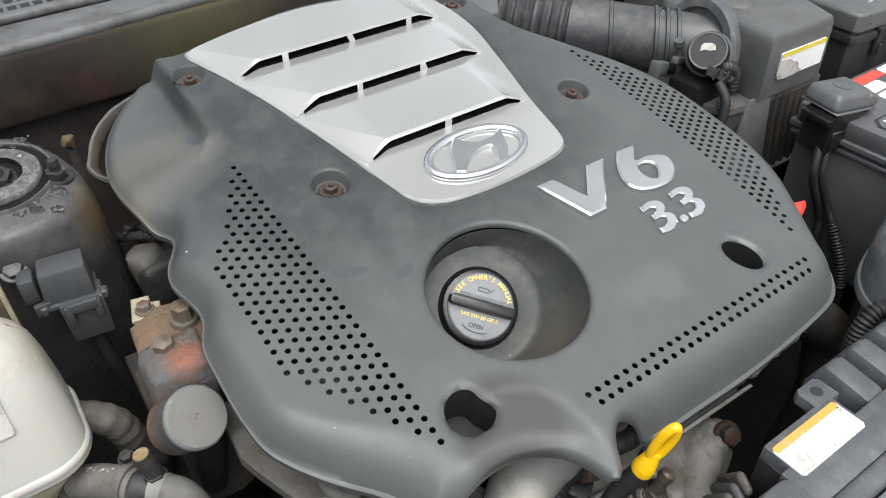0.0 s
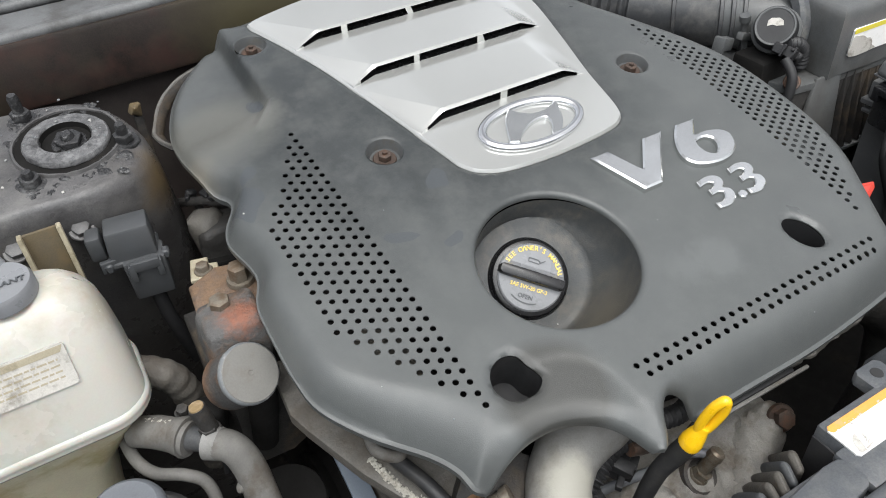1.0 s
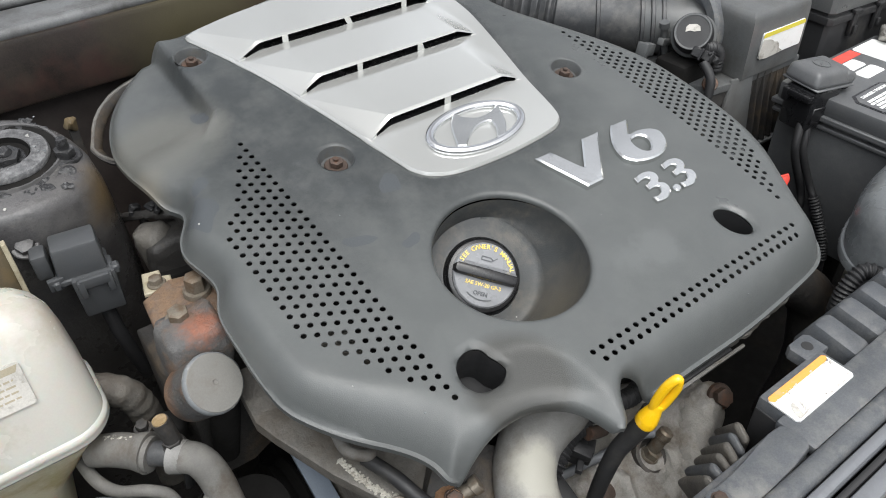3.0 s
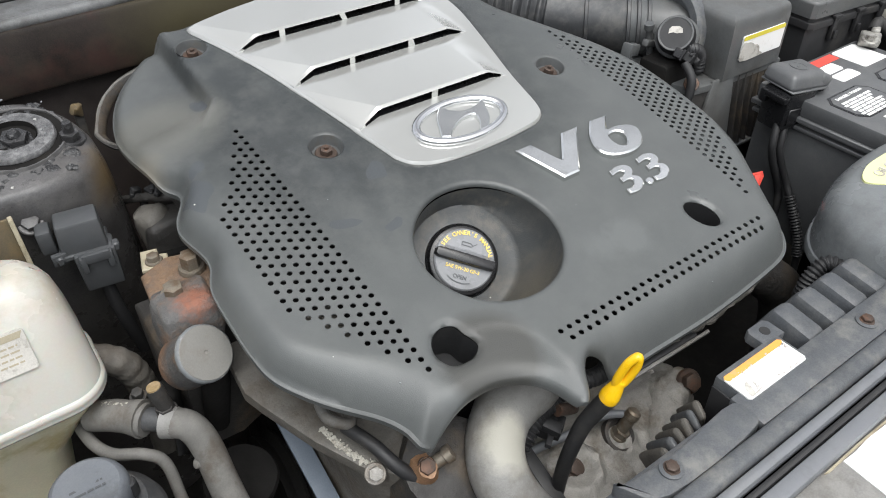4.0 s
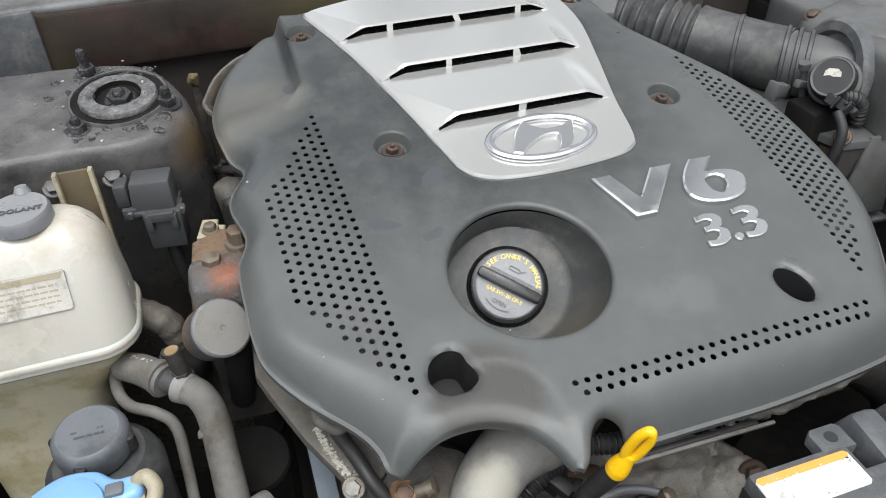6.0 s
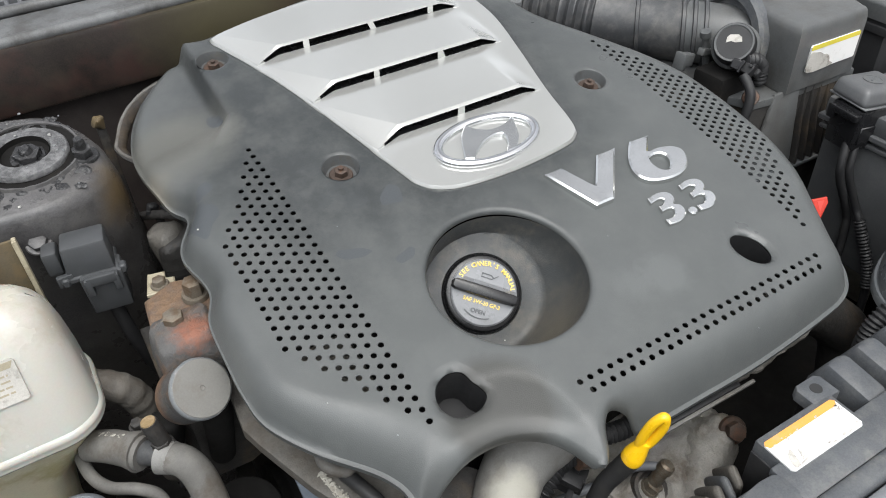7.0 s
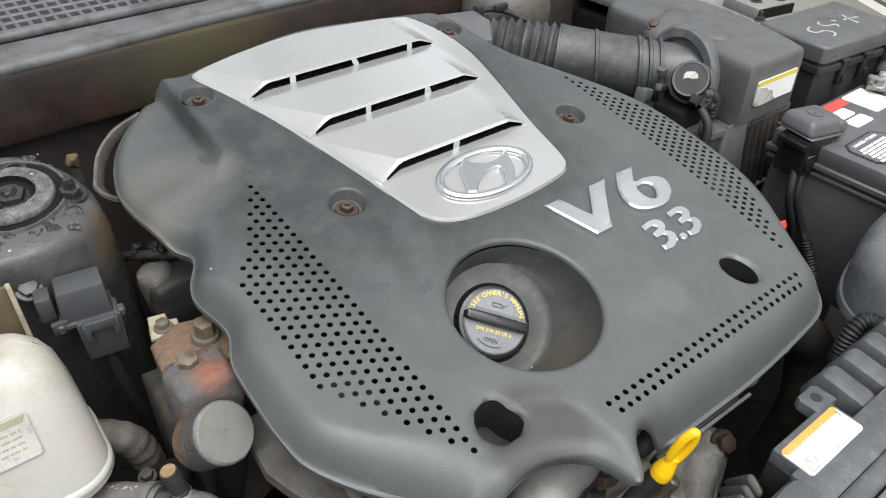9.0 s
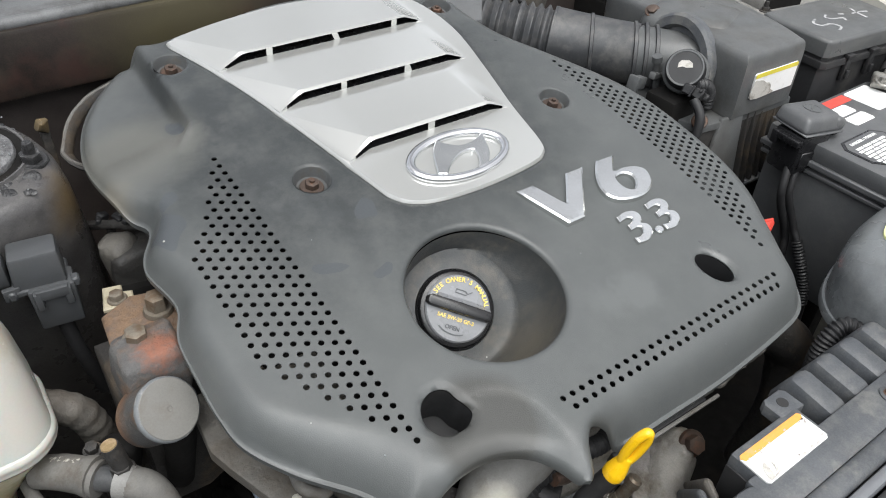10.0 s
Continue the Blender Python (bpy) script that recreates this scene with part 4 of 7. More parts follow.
# ---- engine below the cover ----
def build_engine():
    eng = thing("engine", "grimy transverse engine casting under the cover", "engine", ENG)
    core = [(-0.075, -0.06), (-0.02, -0.072), (0.09, -0.075), (0.36, -0.075), (0.40, -0.02), (0.42, 0.10), (0.37, 0.28), (0.33, 0.44), (0.02, 0.45), (-0.075, 0.40)]
    # near-black block carries the shade under the cover in its colour
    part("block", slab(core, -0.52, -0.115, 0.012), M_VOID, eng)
    lobe = [(-0.10, 0.255), (-0.075, 0.245), (-0.05, 0.27), (-0.05, 0.47), (-0.075, 0.45), (-0.105, 0.39)]
    part("plenum_end", slab(lobe, -0.20, -0.066, 0.01), M_DARK, eng)
    hoop = [(-0.050, 0.530, -0.090), (-0.086, 0.508, -0.086), (-0.116, 0.474, -0.084), (-0.134, 0.434, -0.084), (-0.136, 0.424, -0.086), (-0.129, 0.410, -0.090), (-0.110, 0.402, -0.096)]
    rim_ = part("plenum_rim", rough_up(tube(hoop, 0.0072, seg=12, squash=0.45), 0.0008, 0.01), M_DARK, eng, "dull metal channel behind the cover")
    part("rim_edge", rough_up(tube([(x - 0.003, y + 0.001, z_ + 0.004) for x, y, z_ in hoop], 0.0021, seg=8), 0.0007, 0.008), M_HOSE, rim_, "pale chipped folded edge")
    timing = [(-0.088, 0.10), (-0.088, 0.0), (-0.086, -0.045), (-0.080, -0.075), (-0.052, -0.112), (-0.02, -0.118), (-0.02, 0.10)]
    part("timing_cover", rough_up(slab(timing, -0.46, -0.098, 0.005), 0.0015, 0.02), M_TIMING, eng, "stained timing cover casting")
    plate = slab([(-0.139, 0.105), (-0.142, 0.05), (-0.135, 0.03), (-0.112, -0.025), (-0.085, -0.075), (-0.07, -0.06), (-0.07, 0.105)], -0.112, -0.098, 0.002)
    part("bracket_plate", plate, M_TIMING, eng, "brown bracket plate")
    part("drive_belt", box(0.020, 0.40, 0.006, (-0.101, -0.055, -0.235), 0.001, rot=(14, 0, 0)), M_BELT, eng, "blue-grey drive belt")
    part("pulley", lathe([(0.0, -0.02), (0.06, -0.02), (0.062, -0.016), (0.056, -0.008), (0.062, 0.0), (0.062, 0.004), (0.0, 0.004)], (-0.125, 0.06, -0.34), (-1, 0, 0.1), 36), M_VOID, eng)
    # cylinder head and manifold seen in front of the cover
    head_out = [(-0.02, -0.06), (0.0, -0.12), (0.05, -0.17), (0.08, -0.235), (0.17, -0.245), (0.225, -0.215), (0.246, -0.185), (0.290, -0.162), (0.305, -0.140), (0.302, -0.115), (0.285, -0.09), (0.2, -0.06)]
    def head_z(px, py):
        z = -0.178 + 0.004 * np.sin(px * 62 + 1.3) * np.sin(py * 58 + 0.4) + 0.0015 * np.sin(px * 190 + py * 150) * np.sin(px * 60 - py * 130) + 0.0007 * np.sin(px * 460 - py * 330)
        z += 0.007 * smooth(0.022, 0.018, np.hypot(px - 0.281, py + 0.143)) + 0.008 * smooth(0.032, 0.028, np.hypot(px - 0.108, py + 0.152)) - 0.005 * smooth(0.019, 0.016, np.hypot(px - 0.108, py + 0.152))
        z += 0.006 * smooth(0.024, 0.019, np.hypot(px - 0.169, py + 0.151)) + 0.005 * smooth(0.006, 0.003, abs(py + 0.118 + 0.15 * (px - 0.2))) * smooth(0.15, 0.17, px)
        z -= 0.006 * smooth(0.005, 0.002, abs(py + 0.150 - 0.9 * (px - 0.225))) + 0.010 * smooth(0.22, 0.24, px) * smooth(-0.165, -0.180, py)
        return z - 0.02 * smooth(0.016, 0.0, edge_distance(px, py, head_out))
    part("cylinder_head", thicken(mesh_from_plan([head_out], [], 0.0052, head_out, [], head_z), 0.20), M_CAST, eng, "pale mottled aluminium head casting", angle=60)
    part("plug_well", lathe([(0.018, -0.006), (0.018, 0.003), (0.0155, 0.005), (0.014, 0.001), (0.010, -0.003), (0.0, -0.003)], (0.169, -0.1505, -0.170), (0.1, -0.35, 0.9), 24), M_RUST, eng, "dark oily well")
    part("sensor_stud", joined(hexhead((0.170, -0.1500, -0.172), 0.009, 0.010, (0.3, -0.1, 0.95), 1.1), lathe([(0.0066, 0), (0.0066, 0.022), (0.0078, 0.023), (0.0074, 0.030), (0.005, 0.032), (0, 0.032)], (0.171, -0.149, -0.168), (0.40, 0.05, 0.9), 16)), M_BOLT, eng, "stub sensor stud")
    part("head_bolt", hexhead((0.283, -0.1455, -0.171), 0.0100, 0.013, (-0.25, -0.55, 0.8), 1.45), M_RUSTBOLT, eng, "reddish rusty bolt")
    part("head_bolt", hexhead((0.108, -0.152, -0.177), 0.0075, 0.007, (0, -0.3, 0.9)), M_RUSTBOLT, eng)
    part("vapour_pipe", tube([(0.050, -0.1205, -0.152), (0.079, -0.1222, -0.150), (0.1257, -0.1291, -0.150), (0.149, -0.1292, -0.150), (0.1705, -0.1361, -0.150), (0.188, -0.1487, -0.150)], 0.0044, seg=10), M_DOME, eng, "thin pale vapour pipe")
    part("flat_rod", box(0.135, 0.0035, 0.004, (0.196, -0.1395, -0.064), 0.001, rot=(0, 2, -0.5)), M_HOSE, eng, "thin pale metal strip")
    part("dark_rail", box(0.12, 0.006, 0.014, (0.190, -0.1345, -0.070), 0.002, rot=(0, 2, -0.5)), M_BLACK, eng)
    part("loom", tube([(0.088, -0.112, -0.058), (0.110, -0.118, -0.058), (0.130, -0.120, -0.062), (0.15, -0.115, -0.07)], 0.0075, seg=12, ribs=0.003, pitch=0.0045), M_BLACK, eng, "black corrugated loom")
    part("loom", tube([(0.120, -0.098, -0.092), (0.097, -0.1065, -0.100), (0.077, -0.1085, -0.100), (0.055, -0.119, -0.104), (0.030, -0.130, -0.120)], 0.0078, seg=12, ribs=0.003, pitch=0.0045), M_BLACK, eng, "black corrugated loom")
    plug = joined(box(0.026, 0.018, 0.022, (0.089, -0.111, -0.124), 0.002, rot=(10, 0, 35)), box(0.012, 0.022, 0.010, (0.084, -0.120, -0.114), 0.0015, rot=(10, 0, 35)), box(0.016, 0.010, 0.020, (0.096, -0.122, -0.126), 0.001, rot=(0, 10, 35)), box(0.020, 0.006, 0.006, (0.080, -0.128, -0.122), 0.001, rot=(0, 10, 35)))
    part("wire_plug", plug, M_BLACK, eng, "black wiring plug")
    part("rubber_elbow", tube([(0.092, -0.116, -0.098), (0.104, -0.118, -0.104), (0.12, -0.116, -0.12)], 0.006), M_RUSTBOLT, eng)
    part("stay_bracket", joined(box(0.014, 0.062, 0.005, (0.0615, -0.148, -0.148), 0.001, rot=(10, 0, 0)), box(0.014, 0.005, 0.06, (0.0615, -0.178, -0.178), 0.001)), M_BLACK, eng)
    # right end: pale manifold heat shield below the corner of the cover
    part("heat_shield", rough_up(lathe([(0.030, -0.20), (0.040, -0.10), (0.038, -0.05), (0.030, 0.0), (0.0, 0.006)], (0.352, -0.098, -0.066), (0.25, -0.35, 0.7), 28), 0.003, 0.03), M_TIMING, eng, "tan heat shield")
    part("gasket_edge", rough_up(tube([(0.235, -0.128, -0.066), (0.28, -0.130, -0.064), (0.345, -0.124, -0.060), (0.385, -0.112, -0.060), (0.405, -0.095, -0.062)], [0.004, 0.005, 0.006, 0.007, 0.006], seg=10, n=10), 0.003, 0.010), M_TIMING, eng, "pale gasket edge")
    for k in range(5):
        part("loom_clip", tube([(0.205 + 0.018 * k, -0.118, -0.06), (0.209 + 0.018 * k, -0.130, -0.068), (0.215 + 0.018 * k, -0.124, -0.085)], 0.0045, seg=8), M_HOSE if k % 2 else M_BLACK, eng)
    part("exhaust_runner", rough_up(tube([(0.40, -0.085, -0.105), (0.445, -0.118, -0.130), (0.462, -0.138, -0.165), (0.455, -0.165, -0.23), (0.44, -0.18, -0.32)], [0.024, 0.027, 0.028, 0.028, 0.028], seg=20), 0.0012, 0.02), M_DARK, eng, "dark brown exhaust runner")
    # lower left corner: hose clip, fittings
    part("hose_clip", hexhead((-0.083, -0.078, -0.098), 0.0065, 0.010, (-0.2, -0.4, 0.9), 1.5), M_CAST, eng, "bolt on the timing cover")
    part("crusted_seam", crust([(-0.100, -0.018, -0.097), (-0.096, -0.038, -0.097), (-0.088, -0.058, -0.098), (-0.080, -0.070, -0.098)], 170, 0.0019, 4), M_CRUST, eng, "white corroded crust")
    part("small_hose", tube([(-0.086, -0.032, -0.085), (-0.076, -0.062, -0.080), (-0.066, -0.088, -0.088), (-0.05, -0.106, -0.105)], 0.0062, seg=12), M_BLACK, eng)
    part("small_hose", tube([(-0.096, -0.005, -0.078), (-0.098, -0.025, -0.072), (-0.083, -0.035, -0.078), (-0.075, -0.02, -0.085)], 0.005, seg=10), M_HOSE, eng)
    fit = part("brass_fitting", rough_up(lathe([(0.0, -0.006), (0.013, -0.005), (0.0135, 0.002), (0.010, 0.006), (0.0085, 0.013), (0.0, 0.014)], (-0.046, -0.099, -0.094), (-0.1, -0.35, 0.9), 18), 0.0030, 0.008), M_BRASS, eng, "rusty orange brass fitting")
    part("stub", rough_up(lathe([(0.0062, 0), (0.0062, 0.014), (0.0078, 0.015), (0.0078, 0.022), (0, 0.023)], (-0.042, -0.100, -0.090), (0.8, -0.1, 0.45), 16), 0.0012, 0.006), M_BOLT, fit, "grimy stub")
    part("fitting_nut", rough_up(hexhead((-0.047, -0.101, -0.084), 0.0075, 0.007, (-0.1, -0.35, 0.9), 1.15), 0.0008, 0.005), M_RUSTBOLT, fit)


def build_front_pipe():
    pipe = thing("coolant_pipe", "dusty grey coolant pipe curving out under the cover arch", "pipe", ENG)
    part("tube", tube([(0.115, -0.060, -0.086), (0.086, -0.080, -0.086), (0.060, -0.0875, -0.086), (0.036, -0.098, -0.085), (0.0135, -0.118, -0.085), (0.003, -0.143, -0.091), (0.010, -0.172, -0.112), (0.035, -0.200, -0.150), (0.06, -0.215, -0.22)], [0.034, 0.032, 0.0295, 0.0272, 0.0262, 0.0258, 0.0258, 0.0258, 0.0258], seg=32, n=10), M_PIPE, pipe)
    part("throat", rough_up(lathe([(0.045, -0.10), (0.050, -0.03), (0.044, 0.0), (0.026, 0.005), (0.0, 0.005)], (-0.022, -0.105, -0.098), (0, -0.3, 0.9), 24), 0.005, 0.02), M_DARK, pipe, "brown stained throat")


def build_dipstick():
    dip = thing("oil_dipstick", "oil dipstick with a yellow loop handle in a black tube", "dipstick", ENG)
    base, tip = Vector((0.099, -0.150, -0.042)), Vector((0.117, -0.149, 0.019))
    along = (tip - base).normalized()
    side = Vector((0.8, -0.55, -0.2))
    side = (side - along * side.dot(along)).normalized()
    half = 0.0046
    loop = [base + along * a + side * s for a, s in ((0.026, 0.002), (0.035, half * 0.9), (0.050, half), (0.058, half * 0.6), (0.062, 0), (0.058, -half * 0.6), (0.050, -half), (0.035, -half * 0.9), (0.026, -0.002))]
    part("handle", joined(tube(loop, 0.0040, seg=12, n=6), tube([base + along * 0.005, base + along * 0.009, base + along * 0.014, base + along * 0.020, base + along * 0.027, base + along * 0.032], [0.0072, 0.0088, 0.0088, 0.0076, 0.0058, 0.0050], seg=18)), M_YELLOW, dip, "bright yellow loop handle", angle=70)
    part("guide_tube", tube([base + along * 0.008, (0.0945, -0.1475, -0.058), (0.0868, -0.1475, -0.077), (0.0777, -0.1526, -0.110), (0.0719, -0.1586, -0.140), (0.0690, -0.164, -0.166), (0.066, -0.170, -0.23)], [0.0085, 0.0082, 0.0078, 0.0072, 0.007, 0.007, 0.007], seg=16), M_BLACK, dip, "black guide tube")


# ---- engine mount and damper beside the cover ----
def build_mount():
    mount = thing("engine_mount", "rust-stained cast engine mount bracket with bolts", "engine mount", Matrix.Translation((0.0125, -0.0085, -0.0085)))
    base = [(-0.200, 0.225), (-0.200, 0.160), (-0.190, 0.140), (-0.150, 0.140), (-0.122, 0.150), (-0.112, 0.19), (-0.125, 0.225)]
    part("bracket", rough_up(slab(base, -0.20, -0.050, 0.010, 3), 0.003, 0.02), M_DARK, mount, "dark oily bracket", angle=60)
    plate = [(-0.192, 0.168), (-0.150, 0.158), (-0.118, 0.150), (-0.112, 0.18), (-0.122, 0.215), (-0.160, 0.226), (-0.188, 0.212)]
    part("rear_plate", rough_up(slab(plate, -0.06, -0.013, 0.005, 3), 0.002, 0.015), M_RUSTTAN, mount, "tan rusted plate", angle=60)
    saddle = rough_up(loft([(-0.085, -0.194, -0.152, 0.134, 0.164, 0.008), (-0.060, -0.196, -0.146, 0.128, 0.170, 0.009), (-0.034, -0.196, -0.140, 0.127, 0.175, 0.009), (-0.016, -0.194, -0.139, 0.131, 0.176, 0.008), (-0.0095, -0.191, -0.142, 0.135, 0.174, 0.007), (-0.0080, -0.185, -0.148, 0.141, 0.168, 0.006)], 5), 0.004, 0.016)
    part("saddle", saddle, M_SADDLE, mount, "grey flaking saddle casting", angle=60)
    part("mount_bolt", hexhead((-0.171, 0.165, -0.013), 0.0092, 0.012, (0, -0.1, 1), 1.40, 0.3), M_BOLT, mount, "large brownish bolt")
    part("mount_bolt", hexhead((-0.145, 0.190, -0.013), 0.0090, 0.020, (0, -0.1, 1), 1.4), M_BOLT, mount, "brownish zinc bolt")
    part("spacer", lathe([(0.008, 0), (0.008, 0.012), (0.006, 0.014), (0.0, 0.0145)], (-0.126, 0.160, -0.018), (0.1, -0.2, 1), 20), M_BOLT, mount, "pale spacer")
    tab = slab([(-0.012, -0.011), (-0.012, 0.020), (0.004, 0.020), (0.005, 0.010), (0.013, 0.009), (0.014, -0.007), (0.007, -0.010), (0.006, -0.018), (-0.003, -0.018), (-0.004, -0.011)], 0, 0.004, 0.0012, 1, pose(-0.169, 0.231, -0.022, 0, 0, -14))
    tab = part("earth_tab", tab, M_TAN, mount, "pale zinc-yellow metal tab")
    part("tab_bolt", hexhead((-0.169, 0.230, -0.018), 0.0064, 0.008, (0, 0, 1), 1.35, 0.2), M_BOLT, tab, "dull grey bolt")
    part("tab_post", box(0.022, 0.022, 0.16, (-0.170, 0.232, -0.102), 0.003), M_DARK, mount)
    part("earth_strap", tube([(-0.178, 0.205, -0.030), (-0.190, 0.185, -0.07), (-0.202, 0.160, -0.12), (-0.215, 0.135, -0.18)], 0.008, seg=12, squash=0.5), M_BLACK, mount, "black flat strap")
    part("spigot", lathe([(0.012, -0.09), (0.014, -0.02), (0.012, 0.0), (0.0, 0.0)], (-0.165, 0.118, -0.075), (0.1, -0.2, 1), 20), M_VOID, mount)
    axis = Vector((0.34, -0.66, 0.66)).normalized()
    c = Vector((-0.1719, 0.0979, -0.0310))
    damper = part("mass_damper", lathe([(0.0, -0.045), (0.024, -0.045), (0.0252, -0.042), (0.0252, -0.006), (0.0258, -0.004), (0.0250, -0.001), (0.0238, 0.0), (0.0, 0.0)], c, axis, 44), M_SADDLE, mount, "round damper body, grey", angle=50)
    part("chipped_rim", rough_up(lathe([(0.0257, -0.006), (0.0264, -0.004), (0.0256, -0.0008), (0.0240, 0.0003), (0.0232, 0.0003)], c, axis, 60, caps=False), 0.0006, 0.004), M_DISCRIM, damper, "chipped pale rim", angle=60)
    part("damper_face", lathe([(0.0, 0.0), (0.0018, 0.0001), (0.0024, 0.0009), (0.0240, 0.0009), (0.0246, 0.0002)], c, axis, 44, caps=False), M_DISC, damper, "bare grey metal face")
    part("lower_flange", rough_up(lathe([(0.0, -0.012), (0.036, -0.012), (0.038, -0.004), (0.036, 0.0), (0.0, 0.002)], (-0.178, 0.088, -0.20), (0, -0.2, 1), 32), 0.0015, 0.02), M_VOID, mount, "dark round flange")
    part("lower_lug", rough_up(box(0.03, 0.03, 0.03, (-0.212, 0.150, -0.115), 0.008, 3, (0, 0, -20)), 0.003, 0.02), M_VOID, mount)
    part("small_bolt", hexhead((-0.232, 0.150, -0.098), 0.0055, 0.010, (0, -0.2, 1)), M_DARK, mount)
    # stained casting and wiring behind the mount, under the edge of the cover
    stay = thing("engine_stay", "brown stained cast engine stay behind the engine mount", "engine stay", UP)
    part("body", rough_up(box(0.075, 0.042, 0.050, (-0.106, 0.313, -0.066), 0.010, 3, (0, 6, -6)), 0.004, 0.016, 2), M_DARK, stay, "brown oily casting", angle=60)
    part("lobe", rough_up(lathe([(0.0, -0.05), (0.019, -0.05), (0.019, -0.012), (0.0165, -0.003), (0.010, 0.001), (0.0, 0.002)], (-0.131, 0.319, -0.034), (-0.1, -0.1, 1), 20), 0.003, 0.013), M_TIMING, stay, "tan worn lobe", angle=60)
    part("step", rough_up(box(0.078, 0.030, 0.050, (-0.108, 0.297, -0.100), 0.004, 2, (0, 4, -6)), 0.002, 0.02, 1), M_VOID, stay)
    part("stay_bolt", hexhead((-0.0945, 0.307, -0.042), 0.0055, 0.008, (-0.2, -0.4, 0.9), 1.35), M_BOLT, stay, "small zinc bolt")
    part("stalk", box(0.03, 0.03, 0.42, (-0.110, 0.315, -0.32), 0.004), M_VOID, stay)
    loom = thing("injector_wiring", "grimy black wiring clips under the cover edge", "wiring", UP)
    part("strand", rough_up(tube([(-0.146, 0.382, -0.050), (-0.137, 0.362, -0.040), (-0.124, 0.345, -0.034), (-0.108, 0.330, -0.032), (-0.090, 0.324, -0.035)], 0.0050, seg=10), 0.0012, 0.006), M_DARK, loom)
    for x, y, h, turn in ((-0.131, 0.366, -0.036, 20), (-0.116, 0.350, -0.031, -15), (-0.110, 0.337, -0.026, 35), (-0.097, 0.331, -0.030, 5)):
        part("clip", joined(box(0.012, 0.009, 0.013, (x, y, h), 0.002, 1, (10, turn, turn)), box(0.005, 0.014, 0.006, (x - 0.004, y - 0.005, h + 0.003), 0.001, 1, (0, turn, -turn))), M_BLACK, loom)
    part("hanger", box(0.008, 0.010, 0.30, (-0.128, 0.352, -0.19), 0.002), M_VOID, loom)


# ---- strut tower ----
def build_strut_tower():
    t = thing("strut_tower", "greasy black steel strut tower with studs", "strut tower", Matrix.Translation((-0.221, 0.380, 0.055)) @ pose(0, 0, 0, 10, 0, 0) @ Matrix.Translation((0.221, -0.380, -0.055)))
    body = cr([(-0.52, 0.46, 0), (-0.40, 0.468, 0), (-0.27, 0.466, 0), (-0.202, 0.454, 0), (-0.166, 0.414, 0), (-0.152, 0.37, 0), (-0.162, 0.325, 0), (-0.202, 0.298, 0), (-0.28, 0.298, 0), (-0.40, 0.300, 0), (-0.52, 0.302, 0)], 5)
    bm = bmesh.new()
    rings_ = []
    cx, cy = -0.30, 0.38
    for z, s in ((-0.60, 1.16), (-0.25, 1.13), (-0.06, 1.06), (0.015, 1.02), (0.038, 0.985), (0.050, 0.94), (0.055, 0.86)):
        rings_.append([bm.verts.new((cx + (v.x - cx) * s, cy + (v.y - cy) * s, z)) for v in body])
    n = len(body)
    for a, b in zip(rings_, rings_[1:]):
        for k in range(n):
            bm.faces.new((a[k], a[(k + 1) % n], b[(k + 1) % n], b[k]))
    bm.faces.new(rings_[-1])
    bmesh.ops.recalc_face_normals(bm, faces=bm.faces)
    part("tower_shell", rough_up(bm, 0.0015, 0.04), M_SHELL, t, angle=50)
    c = (-0.223, 0.383, 0.055)
    part("mount_ring", rough_up(lathe([(0.0405, 0.0), (0.0405, 0.0036), (0.039, 0.0056), (0.033, 0.0066), (0.025, 0.0068), (0.0235, 0.005), (0.022, -0.006), (0.0, -0.006)], c, (0.02, 0.04, 1), seg=44), 0.0007, 0.007), M_FLAKE, t, "round flaking mount ring")
    # flat black ring paints the shade in the gap round the mount
    part("ring_gap", lathe([(0.039, 0.0008), (0.0485, 0.0010), (0.0498, -0.001)], c, seg=44), M_VOID, t, "black ring painting the gap's shade")
    part("ring_lip", rough_up(lathe([(0.0478, -0.001), (0.0486, 0.0026), (0.0506, 0.0030), (0.0525, -0.001)], c, seg=60, caps=False), 0.0008, 0.006), M_TOWER, t, "torn lip round the mount")
    part("recess_floor", lathe([(0.0, 0.0), (0.0225, 0.0), (0.0235, 0.0065)], c, seg=36, caps=False), M_VOID, t)
    part("centre_nut", rough_up(joined(hexhead((-0.221, 0.380, 0.054), 0.013, 0.009, washer=1.3), lathe([(0.007, 0), (0.007, 0.009), (0.005, 0.011), (0.0, 0.011)], (-0.221, 0.380, 0.056), seg=14)), 0.0022, 0.006), M_GREASE, t, "greasy centre nut")
    for x, y, h in ((-0.174, 0.360, 0.023), (-0.254, 0.440, 0.032), (-0.264, 0.338, 0.018)):
        stud = part("stud", rough_up(lathe([(0.0055, 0.0), (0.0055, h - 0.004), (0.004, h), (0.0, h)], (x, y, 0.052), seg=14), 0.0006, 0.005), M_GREASE, t)
        part("stud_nut", rough_up(hexhead((x, y, 0.052), 0.0095, 0.012, washer=1.5, twist=x * 9), 0.0012, 0.006), M_GREASE, stud, "nut caked with grease")
    rnd = random.Random(5)
    for k in range(240):
        a, r = rnd.uniform(0, 6.28), 0.046 + 0.034 * rnd.random() ** 2
        x, y = c[0] + r * math.cos(a), c[1] + r * math.sin(a)
        if x < -0.180 and y < 0.436 and y > 0.315:
            s = rnd.uniform(0.0008, 0.0046) * rnd.uniform(0.5, 1.0)
            part("grease_clot", rough_up(lathe([(s * 1.8, 0), (s * 1.4, s * 0.3), (s * 0.7, s * 0.55), (0, s * 0.6)], (x, y, 0.0538), seg=9), s * 0.6, s), M_GREASE, t)
